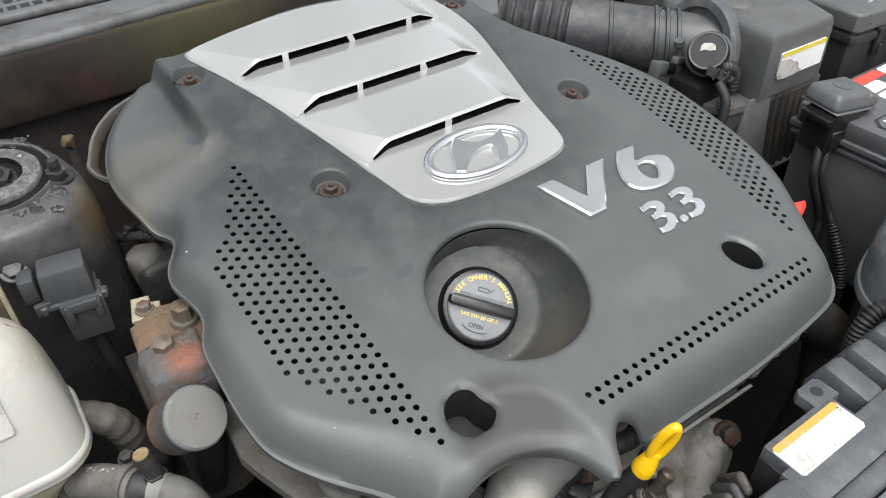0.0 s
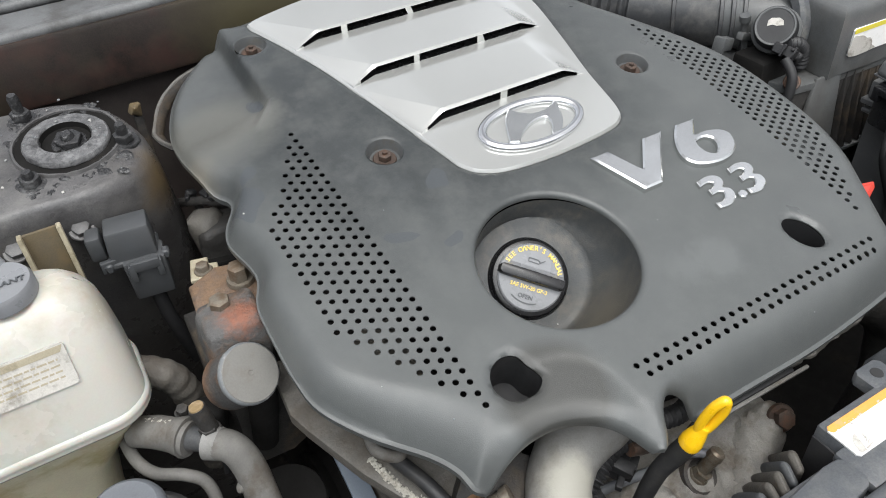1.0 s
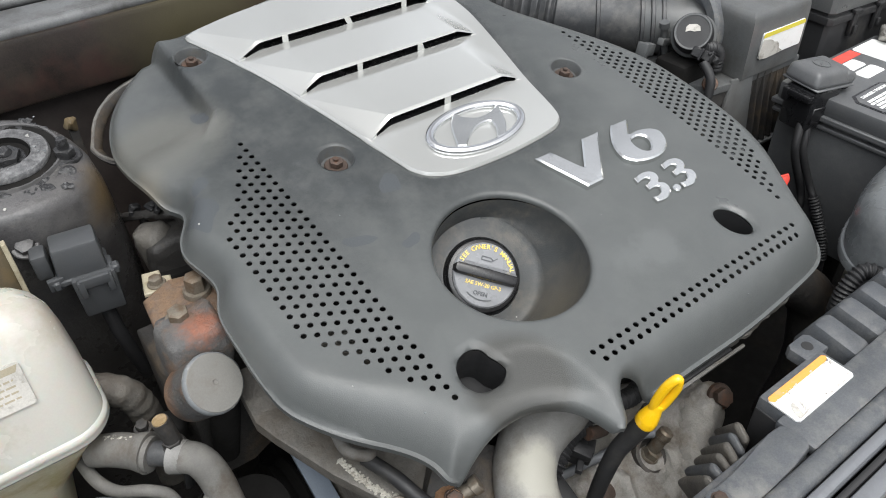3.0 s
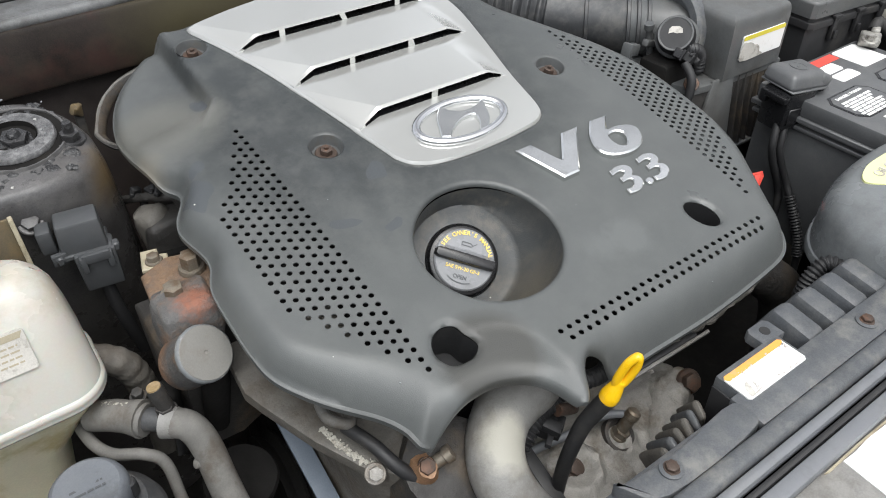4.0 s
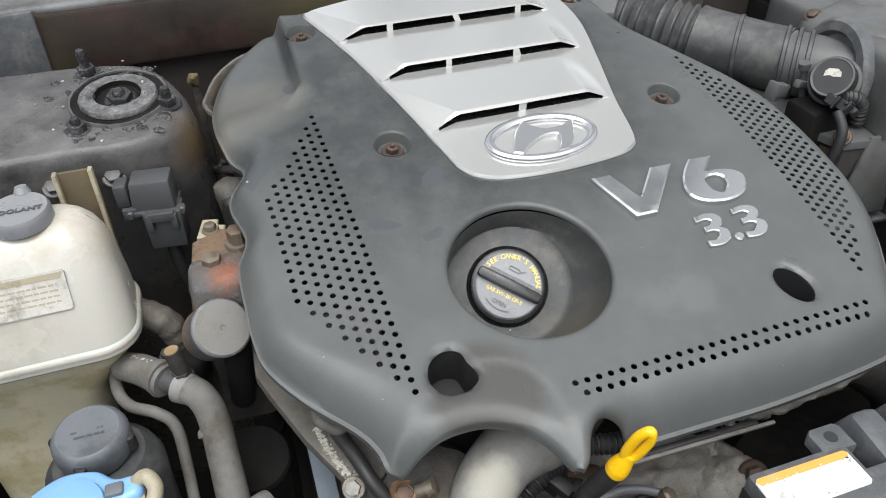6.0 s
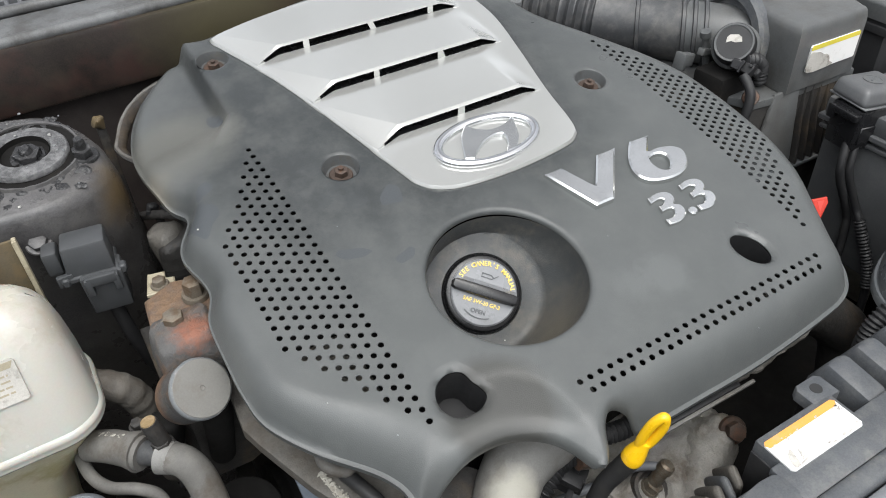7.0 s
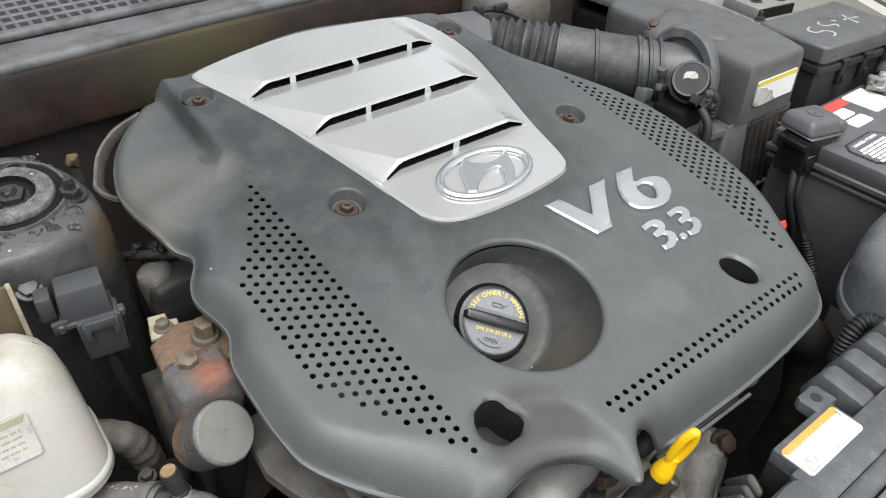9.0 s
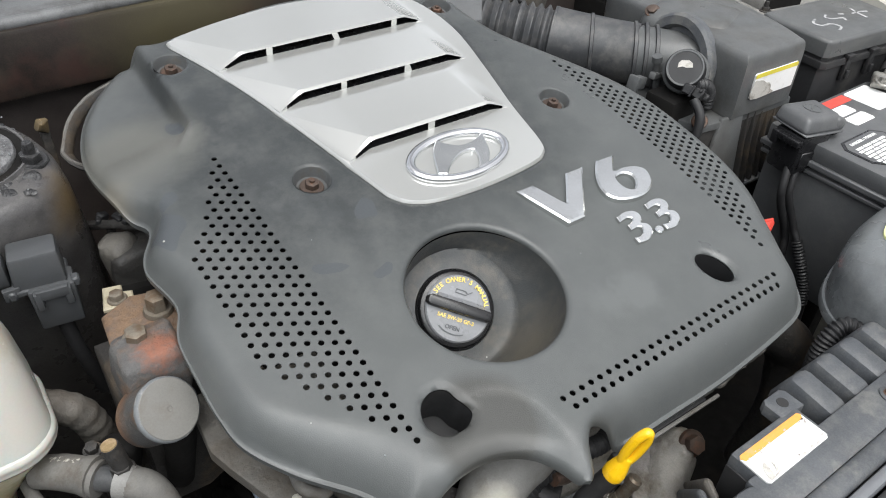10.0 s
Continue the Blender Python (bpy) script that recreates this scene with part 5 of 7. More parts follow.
    for k in range(60):
        a, r, q = rnd.uniform(0, 6.28), rnd.uniform(0.01, 0.085), rnd.uniform(0.0006, 0.0019)
        x, y = c[0] + r * math.cos(a), c[1] + r * math.sin(a) * 0.9
        if x < -0.180 and (r > 0.053 or 0.027 < r < 0.039):
            part("paint_fleck", rough_up(lathe([(q, 0), (q * 0.7, q * 0.5), (0, q * 0.6)], (x, y, 0.0555 if r > 0.05 else 0.0618), seg=6), q * 0.4, q), M_DISCRIM, t)
    for x in (-0.297, -0.240):
        part("flange_bolt", hexhead((x, 0.296, 0.020), 0.0085, 0.008, (0, -0.35, 0.93), 1.4), M_TOWER, t)
    br = thing("wiring_bracket", "tan-edged steel bracket on the tower front", "bracket", UP)
    part("plate", box(0.036, 0.004, 0.12, (-0.2705, 0.2765, -0.026), 0.001, rot=(-4, 0, 0)), M_OCHRE, br)
    for x in (-0.287, -0.2545):
        part("flange", box(0.0042, 0.010, 0.12, (x, 0.2725, -0.024), 0.001, rot=(-4, 0, 0)), M_TAN, br, "tan edge flange")
    con = thing("wiring_connector", "dark grey plastic wiring connector on the strut tower", "connector", Matrix.Translation((0.013, 0.0, -0.021)))
    housing = part("housing", box(0.043, 0.034, 0.034, (-0.218, 0.278, 0.019), 0.003, 2, (0, 0, -8), top=(0.92, 0.86), shift=(0.001, 0.002)), M_BATT, con)
    part("hood_rim", box(0.047, 0.037, 0.006, (-0.218, 0.2775, 0.003), 0.0015, 1, (0, 0, -8)), M_BATT, housing)
    for dx in (-0.025, 0.025):
        part("lug", box(0.007, 0.010, 0.009, (-0.218 + dx, 0.262 - 0.14 * dx, 0.003), 0.0015, 1, (0, 0, -8)), M_BATT, housing)
    part("side_boss", box(0.014, 0.022, 0.026, (-0.247, 0.286, 0.018), 0.003, 2, (0, 0, -8)), M_BATT, con)
    plug = part("plug", box(0.036, 0.028, 0.044, (-0.212, 0.267, -0.016), 0.0025, 2, (0, 0, -8), top=(1.06, 1.0)), M_BATT, con)
    part("latch", joined(box(0.026, 0.006, 0.010, (-0.214, 0.2495, 0.004), 0.001, rot=(0, 0, -8)), box(0.006, 0.008, 0.018, (-0.202, 0.2490, -0.002), 0.001, rot=(0, 0, -8)), box(0.006, 0.008, 0.018, (-0.226, 0.2520, -0.002), 0.001, rot=(0, 0, -8))), M_BATT, plug)
    part("wire", tube([(-0.213, 0.268, -0.03), (-0.210, 0.266, -0.08), (-0.20, 0.272, -0.15)], 0.007, seg=10), M_BLACK, con)
    part("clip_tab", box(0.014, 0.006, 0.012, (-0.243, 0.266, 0.004), 0.001), M_BATT, con)


# ---- coolant tank and fluid caps ----
def loft(levels, n=7, caps=(True, True)):
    """Rounded rectangles (z, x0, x1, y0, y1, radius) skinned from below upwards."""
    bm, rings_ = bmesh.new(), []
    for z, x0, x1, y0, y1, r in levels:
        pts = []
        for cx, cy, a0 in ((x1 - r, y1 - r, 0), (x0 + r, y1 - r, 90), (x0 + r, y0 + r, 180), (x1 - r, y0 + r, 270)):
            pts += [(cx + r * math.cos(radians(a0 + 90 * k / n)), cy + r * math.sin(radians(a0 + 90 * k / n))) for k in range(n + 1)]
        rings_.append([bm.verts.new((x, y, z)) for x, y in pts])
    m = len(rings_[0])
    for a, b in zip(rings_, rings_[1:]):
        for k in range(m):
            bm.faces.new((a[k], a[(k + 1) % m], b[(k + 1) % m], b[k]))
    for use, rg in zip(caps, (rings_[0], rings_[-1])):
        if use:
            bm.faces.new(rg)
    bmesh.ops.recalc_face_normals(bm, faces=bm.faces)
    return bm


def build_tank():
    tank = thing("coolant_tank", "translucent white plastic coolant tank, stained towards its base", "coolant tank", UP)
    part("upper_shell", rough_up(loft([(-0.066, -0.436, -0.2375, 0.128, 0.238, 0.034), (-0.04, -0.434, -0.2385, 0.138, 0.238, 0.034), (-0.01, -0.432, -0.241, 0.150, 0.236, 0.034), (0.010, -0.430, -0.244, 0.159, 0.235, 0.033), (0.022, -0.428, -0.249, 0.167, 0.232, 0.031),
                               (0.030, -0.425, -0.256, 0.175, 0.228, 0.027), (0.035, -0.420, -0.264, 0.184, 0.222, 0.019), (0.037, -0.412, -0.274, 0.193, 0.215, 0.011)]), 0.0012, 0.04), M_TANK, tank, angle=70)
    part("seam_flange", loft([(-0.080, -0.436, -0.2385, 0.129, 0.238, 0.034), (-0.0785, -0.438, -0.2360, 0.1262, 0.240, 0.036), (-0.0755, -0.439, -0.2348, 0.1250, 0.241, 0.037), (-0.0735, -0.438, -0.2358, 0.1260, 0.240, 0.036),
                              (-0.0715, -0.439, -0.2346, 0.1248, 0.241, 0.037), (-0.0685, -0.438, -0.2352, 0.1254, 0.2405, 0.036), (-0.0665, -0.437, -0.2368, 0.127, 0.239, 0.035), (-0.0655, -0.436, -0.2380, 0.129, 0.238, 0.034)]), M_TANK, tank, "moulded seam flange", angle=70)
    part("lower_shell", rough_up(loft([(-0.60, -0.43, -0.300, 0.170, 0.225, 0.02), (-0.22, -0.43, -0.296, 0.168, 0.226, 0.024), (-0.15, -0.432, -0.284, 0.158, 0.230, 0.030), (-0.11, -0.434, -0.258, 0.142, 0.236, 0.034), (-0.078, -0.436, -0.2385, 0.128, 0.238, 0.034)]), 0.0015, 0.03), M_TANKLOW, tank, "yellowed lower shell", angle=70)
    c = (-0.306, 0.200, 0.035)
    cap = part("cap", lathe([(0.0235, 0.0), (0.0265, 0.002), (0.0265, 0.012), (0.0245, 0.0155), (0.0, 0.0165)], c, (0, -0.05, 1), 40), M_CAPGREY, tank, "grey screw cap")
    part("cap_neck", lathe([(0.021, -0.02), (0.021, 0.003), (0.0, 0.003)], c, seg=32), M_TANK, tank)
    part("cap_word", letters("COOLANT", 0.0085, pose(-0.306, 0.194, 0.0515)), M_GREYTEXT, cap, "raised grey word", smooth=False)
    part("overflow_nipple", lathe([(0.006, 0), (0.006, 0.014), (0.0075, 0.016), (0.005, 0.022), (0.0, 0.022)], (-0.304, 0.222, 0.035), (0, 0.2, 1), 14), M_CAPGREY, tank)
    m = pose(-0.313, 0.1495, -0.008, 67, 0, 0)
    lab = part("label", slab([(-0.035, -0.018), (0.032, -0.018), (0.034, -0.016), (0.034, 0.016), (0.032, 0.018), (-0.035, 0.018)], -0.004, 0.0010, m=m), M_WORNLAB, tank, "worn grey paper label", smooth=False)
    part("label_band", slab([(-0.034, 0.011), (0.030, 0.011), (0.033, 0.0165), (-0.034, 0.0165)], 0.0010, 0.0013, m=m), M_TAN, lab, "faded orange band", smooth=False)
    part("label_print", bars([(-0.032, 0.026, 0.006 - 0.005 * k, 0.0016) for k in range(4)], m @ Matrix.Translation((0, 0, 0.0010))), M_TAN, lab, smooth=False)


def build_fluid_caps():
    ps = thing("power_steering_reservoir", "dusty grey power steering reservoir with a ribbed cap", "reservoir", UP)
    c = (-0.284, 0.055, -0.105)
    part("bowl", lathe([(0.046, -0.20), (0.050, -0.06), (0.051, -0.040), (0.047, -0.028), (0.038, -0.018), (0.0, -0.018)], c, seg=40), M_RUBBER, ps)
    cap = part("cap", lathe([(0.029, -0.018), (0.0315, -0.014), (0.0318, 0.002), (0.0305, 0.007), (0.0275, 0.0105), (0.0255, 0.0115), (0.0245, 0.0112), (0.0, 0.0135)], (-0.285, 0.060, -0.103), (0.0, -0.08, 1), 40), M_PSCAP, ps, "blue-grey domed cap")
    # solid black pegs paint the shade of the cap's finger notches
    for k in range(4):
        a = 2 * math.pi * k / 4 - 0.25
        part("grip_notch", lathe([(0.0055, -0.010), (0.0058, -0.004), (0.0055, 0.0045), (0.004, 0.006), (0.0, 0.006)], (-0.285 + 0.0305 * math.cos(a), 0.060 + 0.0305 * math.sin(a), -0.107), seg=16), M_BLACK, cap, "black peg painting a notch's shade")
    part("cap_print", bars([(-0.014, 0.012, 0.004, 0.0022), (-0.011, 0.013, -0.002, 0.0022)], pose(-0.284, 0.055, -0.0905)), M_GREYTEXT, cap, smooth=False)
    w = thing("washer_filler", "bright blue flip cap on the washer filler neck", "washer cap", UP)
    part("neck", lathe([(0.026, -0.16), (0.028, -0.02), (0.030, 0.0), (0.0, 0.0)], (-0.292, -0.022, -0.108), seg=32), M_TANKLOW, w)
    lid = slab(flat(cr([(-0.338, -0.020, 0), (-0.330, 0.004, 0), (-0.305, 0.020, 0), (-0.278, 0.017, 0), (-0.262, 0.004, 0), (-0.244, 0.002, 0), (-0.243, -0.016, 0), (-0.260, -0.024, 0), (-0.270, -0.05, 0), (-0.30, -0.062, 0), (-0.33, -0.05, 0)], 5, True)), -0.110, -0.092, 0.006, 3)
    part("lid", lid, M_BLUE, w, "bright blue lid", angle=60)
    part("lid_dome", lathe([(0.034, -0.002), (0.031, 0.006), (0.02, 0.010), (0.0, 0.011)], (-0.300, -0.020, -0.094), seg=36), M_BLUE, w)
    part("clip_notch", box(0.014, 0.012, 0.006, (-0.262, -0.010, -0.0915), 0.002), M_PSCAP, w, "dark blue notch")
    part("hinge_clip", joined(tube([(-0.248, -0.004, -0.098), (-0.238, -0.006, -0.090), (-0.232, -0.016, -0.094), (-0.236, -0.026, -0.102)], 0.0062, seg=12), box(0.014, 0.022, 0.008, (-0.248, -0.016, -0.104), 0.002)), M_TAN, w, "tan hinge clip")


def build_left_hoses():
    h = thing("coolant_hose", "grey moulded coolant hose with crusted joint", "hose", UP)
    part("upper_run", tube([(-0.262, 0.150, -0.112), (-0.243, 0.132, -0.106), (-0.222, 0.110, -0.106)], [0.0135, 0.015, 0.0155], seg=20), M_HOSE, h, "pale crusted upper run")
    part("crust", crust([(-0.258, 0.150, -0.099), (-0.243, 0.134, -0.0925), (-0.229, 0.119, -0.092)], 150, 0.0018, 6), M_CRUST, h, "white crust along the hose")
    part("joint", tube([(-0.228, 0.116, -0.106), (-0.207, 0.098, -0.104), (-0.198, 0.092, -0.104)], 0.0108, seg=18), M_RUBBER, h)
    stub = part("bleed_bolt", joined(hexhead((-0.2045, 0.0995, -0.096), 0.0085, 0.010, (-0.1, -0.1, 1), 1.2), lathe([(0.0074, 0), (0.0078, 0.022), (0.0070, 0.0262), (0.0, 0.0266)], (-0.2045, 0.0995, -0.088), (-0.13, 0.05, 1), 18)), M_DARK, h, "rusty stub bolt")
    part("paint_dab", rough_up(lathe([(0.0066, -0.001), (0.0060, 0.0006), (0.0, 0.0010)], (-0.2079, 0.1008, -0.0617), (-0.13, 0.05, 1), 18), 0.0006, 0.004), M_YPAINT, stub, "ochre paint dab")
    part("collar", tube([(-0.231, 0.121, -0.106), (-0.224, 0.113, -0.1055)], [0.0160, 0.0182], seg=22), M_HOSE, h, "flared hose end")
    part("collar", tube([(-0.209, 0.097, -0.104), (-0.201, 0.089, -0.104)], [0.0158, 0.0140], seg=22), M_PIPE, h, "flared hose end")
    part("elbow", tube([(-0.208, 0.094, -0.104), (-0.194, 0.082, -0.106), (-0.187, 0.070, -0.125), (-0.186, 0.049, -0.16), (-0.185, 0.012, -0.20), (-0.1836, -0.045, -0.26), (-0.181, -0.088, -0.34)], [0.0135, 0.0137, 0.014, 0.0145, 0.015, 0.015, 0.015], seg=22, n=10), M_HOSE, h, "smooth grey elbow")
    part("branch", tube([(-0.199, -0.009, -0.212), (-0.183, -0.0044, -0.197), (-0.1646, 0.0047, -0.188), (-0.153, 0.0115, -0.188)], [0.0142, 0.0137, 0.0131, 0.010], seg=18), M_HOSE, h)
    part("nib", lathe([(0.005, 0), (0.0045, 0.004), (0.0, 0.006)], (-0.198, 0.062, -0.136), (-0.8, -0.1, 0.5), 12), M_HOSE, h)
    p = thing("return_pipe", "thin brown-grey steel return pipe", "pipe", Matrix.Translation((-0.008, 0.003, 0.0)))
    part("run", tube([(-0.268, 0.170, -0.13), (-0.262, 0.128, -0.124), (-0.250, 0.104, -0.124), (-0.228, 0.088, -0.124), (-0.2146, 0.080, -0.140), (-0.2141, 0.064, -0.18), (-0.2145, 0.0215, -0.23), (-0.2127, -0.0604, -0.30)], 0.0055, seg=14, n=10), M_HOSE, p)
    s = thing("outlet_hose", "short brownish outlet hose behind the coolant tank", "hose", UP)
    part("run", tube([(-0.285, 0.225, -0.09), (-0.255, 0.205, -0.088), (-0.229, 0.190, -0.092), (-0.214, 0.186, -0.112), (-0.208, 0.188, -0.16), (-0.208, 0.19, -0.24)], 0.0145, seg=18, ribs=0.0008, pitch=0.012), M_TIMING, s)
    b = thing("bracket_scrap", "small ochre bracket behind the strut tower", "bracket", UP)
    part("tab", rough_up(box(0.013, 0.012, 0.014, (-0.146, 0.478, 0.024), 0.003, rot=(10, 20, 30)), 0.004, 0.01), M_OCHRE, b)
    part("stalk", box(0.010, 0.010, 0.5, (-0.146, 0.482, -0.235), 0.002), M_DARK, b)


build_engine()
build_front_pipe()
build_dipstick()
build_mount()
build_strut_tower()
build_tank()
build_fluid_caps()
build_left_hoses()


# ---- air intake, battery and fuse box ----
def build_airbox():
    a = thing("air_filter_box", "dusty black plastic air filter box with a torn label", "air filter box", UP)
    plan = cr([(0.607, 0.150, 0), (0.62, 0.146, 0), (0.715, 0.142, 0), (0.728, 0.148, 0), (0.752, 0.21, 0), (0.772, 0.31, 0), (0.765, 0.40, 0), (0.735, 0.43, 0), (0.66, 0.43, 0), (0.632, 0.40, 0), (0.628, 0.30, 0), (0.612, 0.20, 0)], 4, True)
    top, rows = bmesh.new(), []
    for h, k in ((-0.035, 1.0), (0.034, 1.0), (0.042, 0.992), (0.0475, 0.972), (0.0505, 0.94), (0.052, 0.89)):
        rows.append([top.verts.new((0.688 + (v.x - 0.688) * k, 0.285 + (v.y - 0.285) * (1 - (1 - k) * 0.6), h)) for v in plan])
    for p, q in zip(rows, rows[1:]):
        for k in range(len(plan)):
            top.faces.new((p[k], p[(k + 1) % len(plan)], q[(k + 1) % len(plan)], q[k]))
    top.faces.new(rows[-1])
    bmesh.ops.recalc_face_normals(top, faces=top.faces)
    part("lid", top, M_BOX, a, angle=50)
    base = slab([(0.565, 0.158), (0.60, 0.150), (0.735, 0.146), (0.765, 0.20), (0.785, 0.30), (0.785, 0.43), (0.60, 0.44), (0.55, 0.36), (0.545, 0.22)], -0.30, -0.040, 0.004)
    part("base", base, M_DARK, a, "dark brown lower half")
    part("rim", slab([(0.560, 0.156), (0.60, 0.149), (0.740, 0.1445), (0.772, 0.20), (0.792, 0.30), (0.792, 0.436), (0.596, 0.446), (0.545, 0.364), (0.540, 0.216)], -0.046, -0.036, 0.002), M_BOX, a, "clamped rim")
    for k in range(6):
        part("rib", box(0.0045, 0.020, 0.115, (0.650 + 0.0155 * k, 0.141, -0.088), 0.001, top=(0.7, 0.08), shift=(0, 0.008)), M_DARK, a)
    part("gusset_panel", box(0.075, 0.006, 0.105, (0.603, 0.146, -0.085), 0.002, 2, (-6, 0, -4), top=(0.55, 1), shift=(0.012, 0)), M_BOX, a, "smooth gusset panel")
    part("ledge", box(0.20, 0.022, 0.006, (0.655, 0.142, -0.150), 0.002, rot=(0, 0, -2)), M_SHROUD, a)
    m = pose(0.676, 0.1420, 0.006, 90, 0, -2) @ Matrix.Diagonal((0.95, 0.93, 1, 1))
    lab = part("label", slab([(-0.044, -0.019), (0.044, -0.019), (0.046, -0.017), (0.046, 0.017), (0.044, 0.019), (-0.044, 0.019), (-0.046, 0.017), (-0.046, -0.017)], -0.002, 0.0006, m=m), M_WHITE, a, "torn white and yellow label", smooth=False)
    part("label_band", slab([(-0.046, 0.0125), (0.046, 0.0125), (0.046, 0.017), (0.044, 0.019), (-0.044, 0.019), (-0.046, 0.017)], 0.0006, 0.0010, m=m), M_LABELYEL, lab, "yellow band", smooth=False)
    torn = flat(cr([(-0.0455, 0.008, 0), (-0.036, 0.0085, 0), (-0.026, 0.006, 0), (-0.018, 0.001, 0), (-0.012, 0.000, 0), (-0.006, -0.006, 0), (-0.004, -0.012, 0), (0.002, -0.0185, 0), (-0.0455, -0.0185, 0)], 3, True))
    part("label_tear", slab(torn, 0.0006, 0.0011, m=m), M_WORNLAB, lab, "torn grey corner", smooth=False)
    # flange where the duct enters
    ax = Vector((0.62, -0.62, 0.05)).normalized()
    part("duct_flange", lathe([(0.043, -0.006), (0.062, -0.006), (0.067, -0.002), (0.067, 0.008), (0.063, 0.012), (0.052, 0.012), (0.048, 0.004), (0.043, 0.004)], (0.613, 0.252, 0.002), (-0.93, 0.12, 0.15), 48), M_SHROUD, a, "round duct flange")
    part("flange_screw", hexhead((0.622, 0.318, 0.052), 0.007, 0.006, (-0.5, -0.2, 0.8)), M_RUSTBOLT, a, "rusty screw")
    part("shoulder", rough_up(box(0.11, 0.13, 0.07, (0.675, 0.285, 0.022), 0.025, 4, (0, 0, 20)), 0.002, 0.04), M_BOX, a)

    d = thing("intake_duct", "black corrugated rubber air intake duct", "intake duct", UP)
    path = [(0.415, 0.515, 0.018), (0.462, 0.460, 0.013), (0.516, 0.396, 0.006)]
    part("bellows", tube(path, [0.033, 0.039, 0.042], seg=36, ribs=0.0075, pitch=0.0125), M_RUBBER, d, "corrugated bellows", angle=60)
    part("sleeve", tube([(0.512, 0.400, 0.006), (0.534, 0.374, 0.004), (0.565, 0.334, 0.002), (0.585, 0.303, 0.002)], [0.0455, 0.0435, 0.042, 0.042], seg=36), M_RUBBER, d, "smooth sleeve")
    for p, r in (((0.548, 0.355, 0.003), 0.0455), ((0.582, 0.305, 0.002), 0.0452), ((0.590, 0.293, 0.002), 0.0455), ((0.598, 0.281, 0.002), 0.0450)):
        part("hose_band", lathe([(r - 0.003, -0.003), (r, -0.002), (r, 0.002), (r - 0.003, 0.003)], p, ax, 40), M_RUBBER, d)
    part("sensor_tube", tube([(0.583, 0.305, 0.002), (0.605, 0.268, 0.003), (0.63, 0.235, 0.004)], 0.040, seg=36), M_BOX, d)
    s = thing("airflow_sensor", "black airflow sensor with a white sticker and wiring plug", "sensor", UP)
    sx = Vector((-0.66, -0.34, 0.55)).normalized()
    part("body", lathe([(0.025, -0.045), (0.025, -0.003), (0.023, 0.0), (0.0, 0.0)], (0.556, 0.198, 0.030), sx, 36), M_BLACK, s)
    part("collar", lathe([(0.027, -0.03), (0.029, -0.026), (0.029, -0.018), (0.0255, -0.014)], (0.556, 0.198, 0.030), sx, 36, caps=False), M_BOX, s)
    turn = Vector((0, 0, 1)).rotation_difference(sx).to_matrix().to_4x4()
    lm = Matrix.Translation((0.556, 0.198, 0.030)) @ turn @ pose(0, 0, 0, 0, 0, -52) @ Matrix.Diagonal((0.85, 0.8, 1, 1))
    part("sticker", slab([(-0.011, 0.000), (-0.004, 0.002), (0.002, 0.000), (0.011, 0.001), (0.010, 0.008), (0.005, 0.012), (-0.006, 0.012), (-0.010, 0.008)], 0.0, 0.0006, m=lm), M_WORNLAB, s, "grubby white torn sticker", smooth=False)
    socket = part("socket", joined(box(0.016, 0.014, 0.013, (0.548, 0.180, 0.010), 0.0015, 1, (15, 25, 30)), box(0.020, 0.004, 0.016, (0.551, 0.176, 0.008), 0.001, 1, (15, 25, 30))), M_GLOSSBLACK, s, "black plug socket")
    part("wiring_plug", joined(box(0.017, 0.013, 0.013, (0.559, 0.171, 0.004), 0.0015, 1, (15, 30, 20)), box(0.019, 0.003, 0.015, (0.563, 0.168, 0.003), 0.0008, 1, (15, 30, 20)), box(0.010, 0.004, 0.004, (0.556, 0.166, 0.011), 0.0008, 1, (15, 30, 20)), box(0.012, 0.010, 0.010, (0.571, 0.168, -0.003), 0.002, 1, (15, 40, 10))), M_BLACK, socket, "black latching wiring plug")
    part("wire_tail", tube([(0.55, 0.17, 0.0), (0.548, 0.152, -0.02), (0.54, 0.15, -0.06), (0.53, 0.16, -0.12)], 0.006, seg=10), M_BLACK, s)
    part("clamp_screw", joined(tube([(0.5595, 0.245, 0.022), (0.565, 0.245, -0.002), (0.571, 0.245, -0.027)], 0.0045, seg=12), box(0.034, 0.010, 0.010, (0.567, 0.244, -0.002), 0.002, rot=(0, 18, 8)), lathe([(0.007, 0), (0.007, 0.008), (0.0, 0.009)], (0.5595, 0.245, 0.020), (-0.2, 0, 1), 12)), M_BOX, s, "hose clamp screw")
    part("clip_block", joined(box(0.020, 0.014, 0.016, (0.531, 0.246, -0.003), 0.002, rot=(0, 15, 10)), box(0.008, 0.016, 0.022, (0.522, 0.246, -0.003), 0.0015, rot=(0, 15, 10))), M_BOX, s)
    part("elbow_sleeve", tube([(0.560, 0.180, 0.012), (0.578, 0.178, 0.008), (0.594, 0.180, -0.006), (0.600, 0.182, -0.030)], 0.0085, seg=14, ribs=0.002, pitch=0.006), M_BLACK, s, "corrugated wire sleeve")
    part("face_groove", lathe([(0.0205, 0.0), (0.0215, 0.0009), (0.0230, 0.0009), (0.0236, 0.0)], (0.556, 0.198, 0.030), sx, 40, caps=False), M_BOX, s, "raised rim")
    part("copper_plug", hexhead((0.560, 0.160, -0.03), 0.007, 0.01, (-0.5, -0.5, 0.5)), M_RUSTBOLT, s, "copper coloured plug")
    part("stand", box(0.05, 0.05, 0.30, (0.56, 0.21, -0.16), 0.006), M_VOID, s)


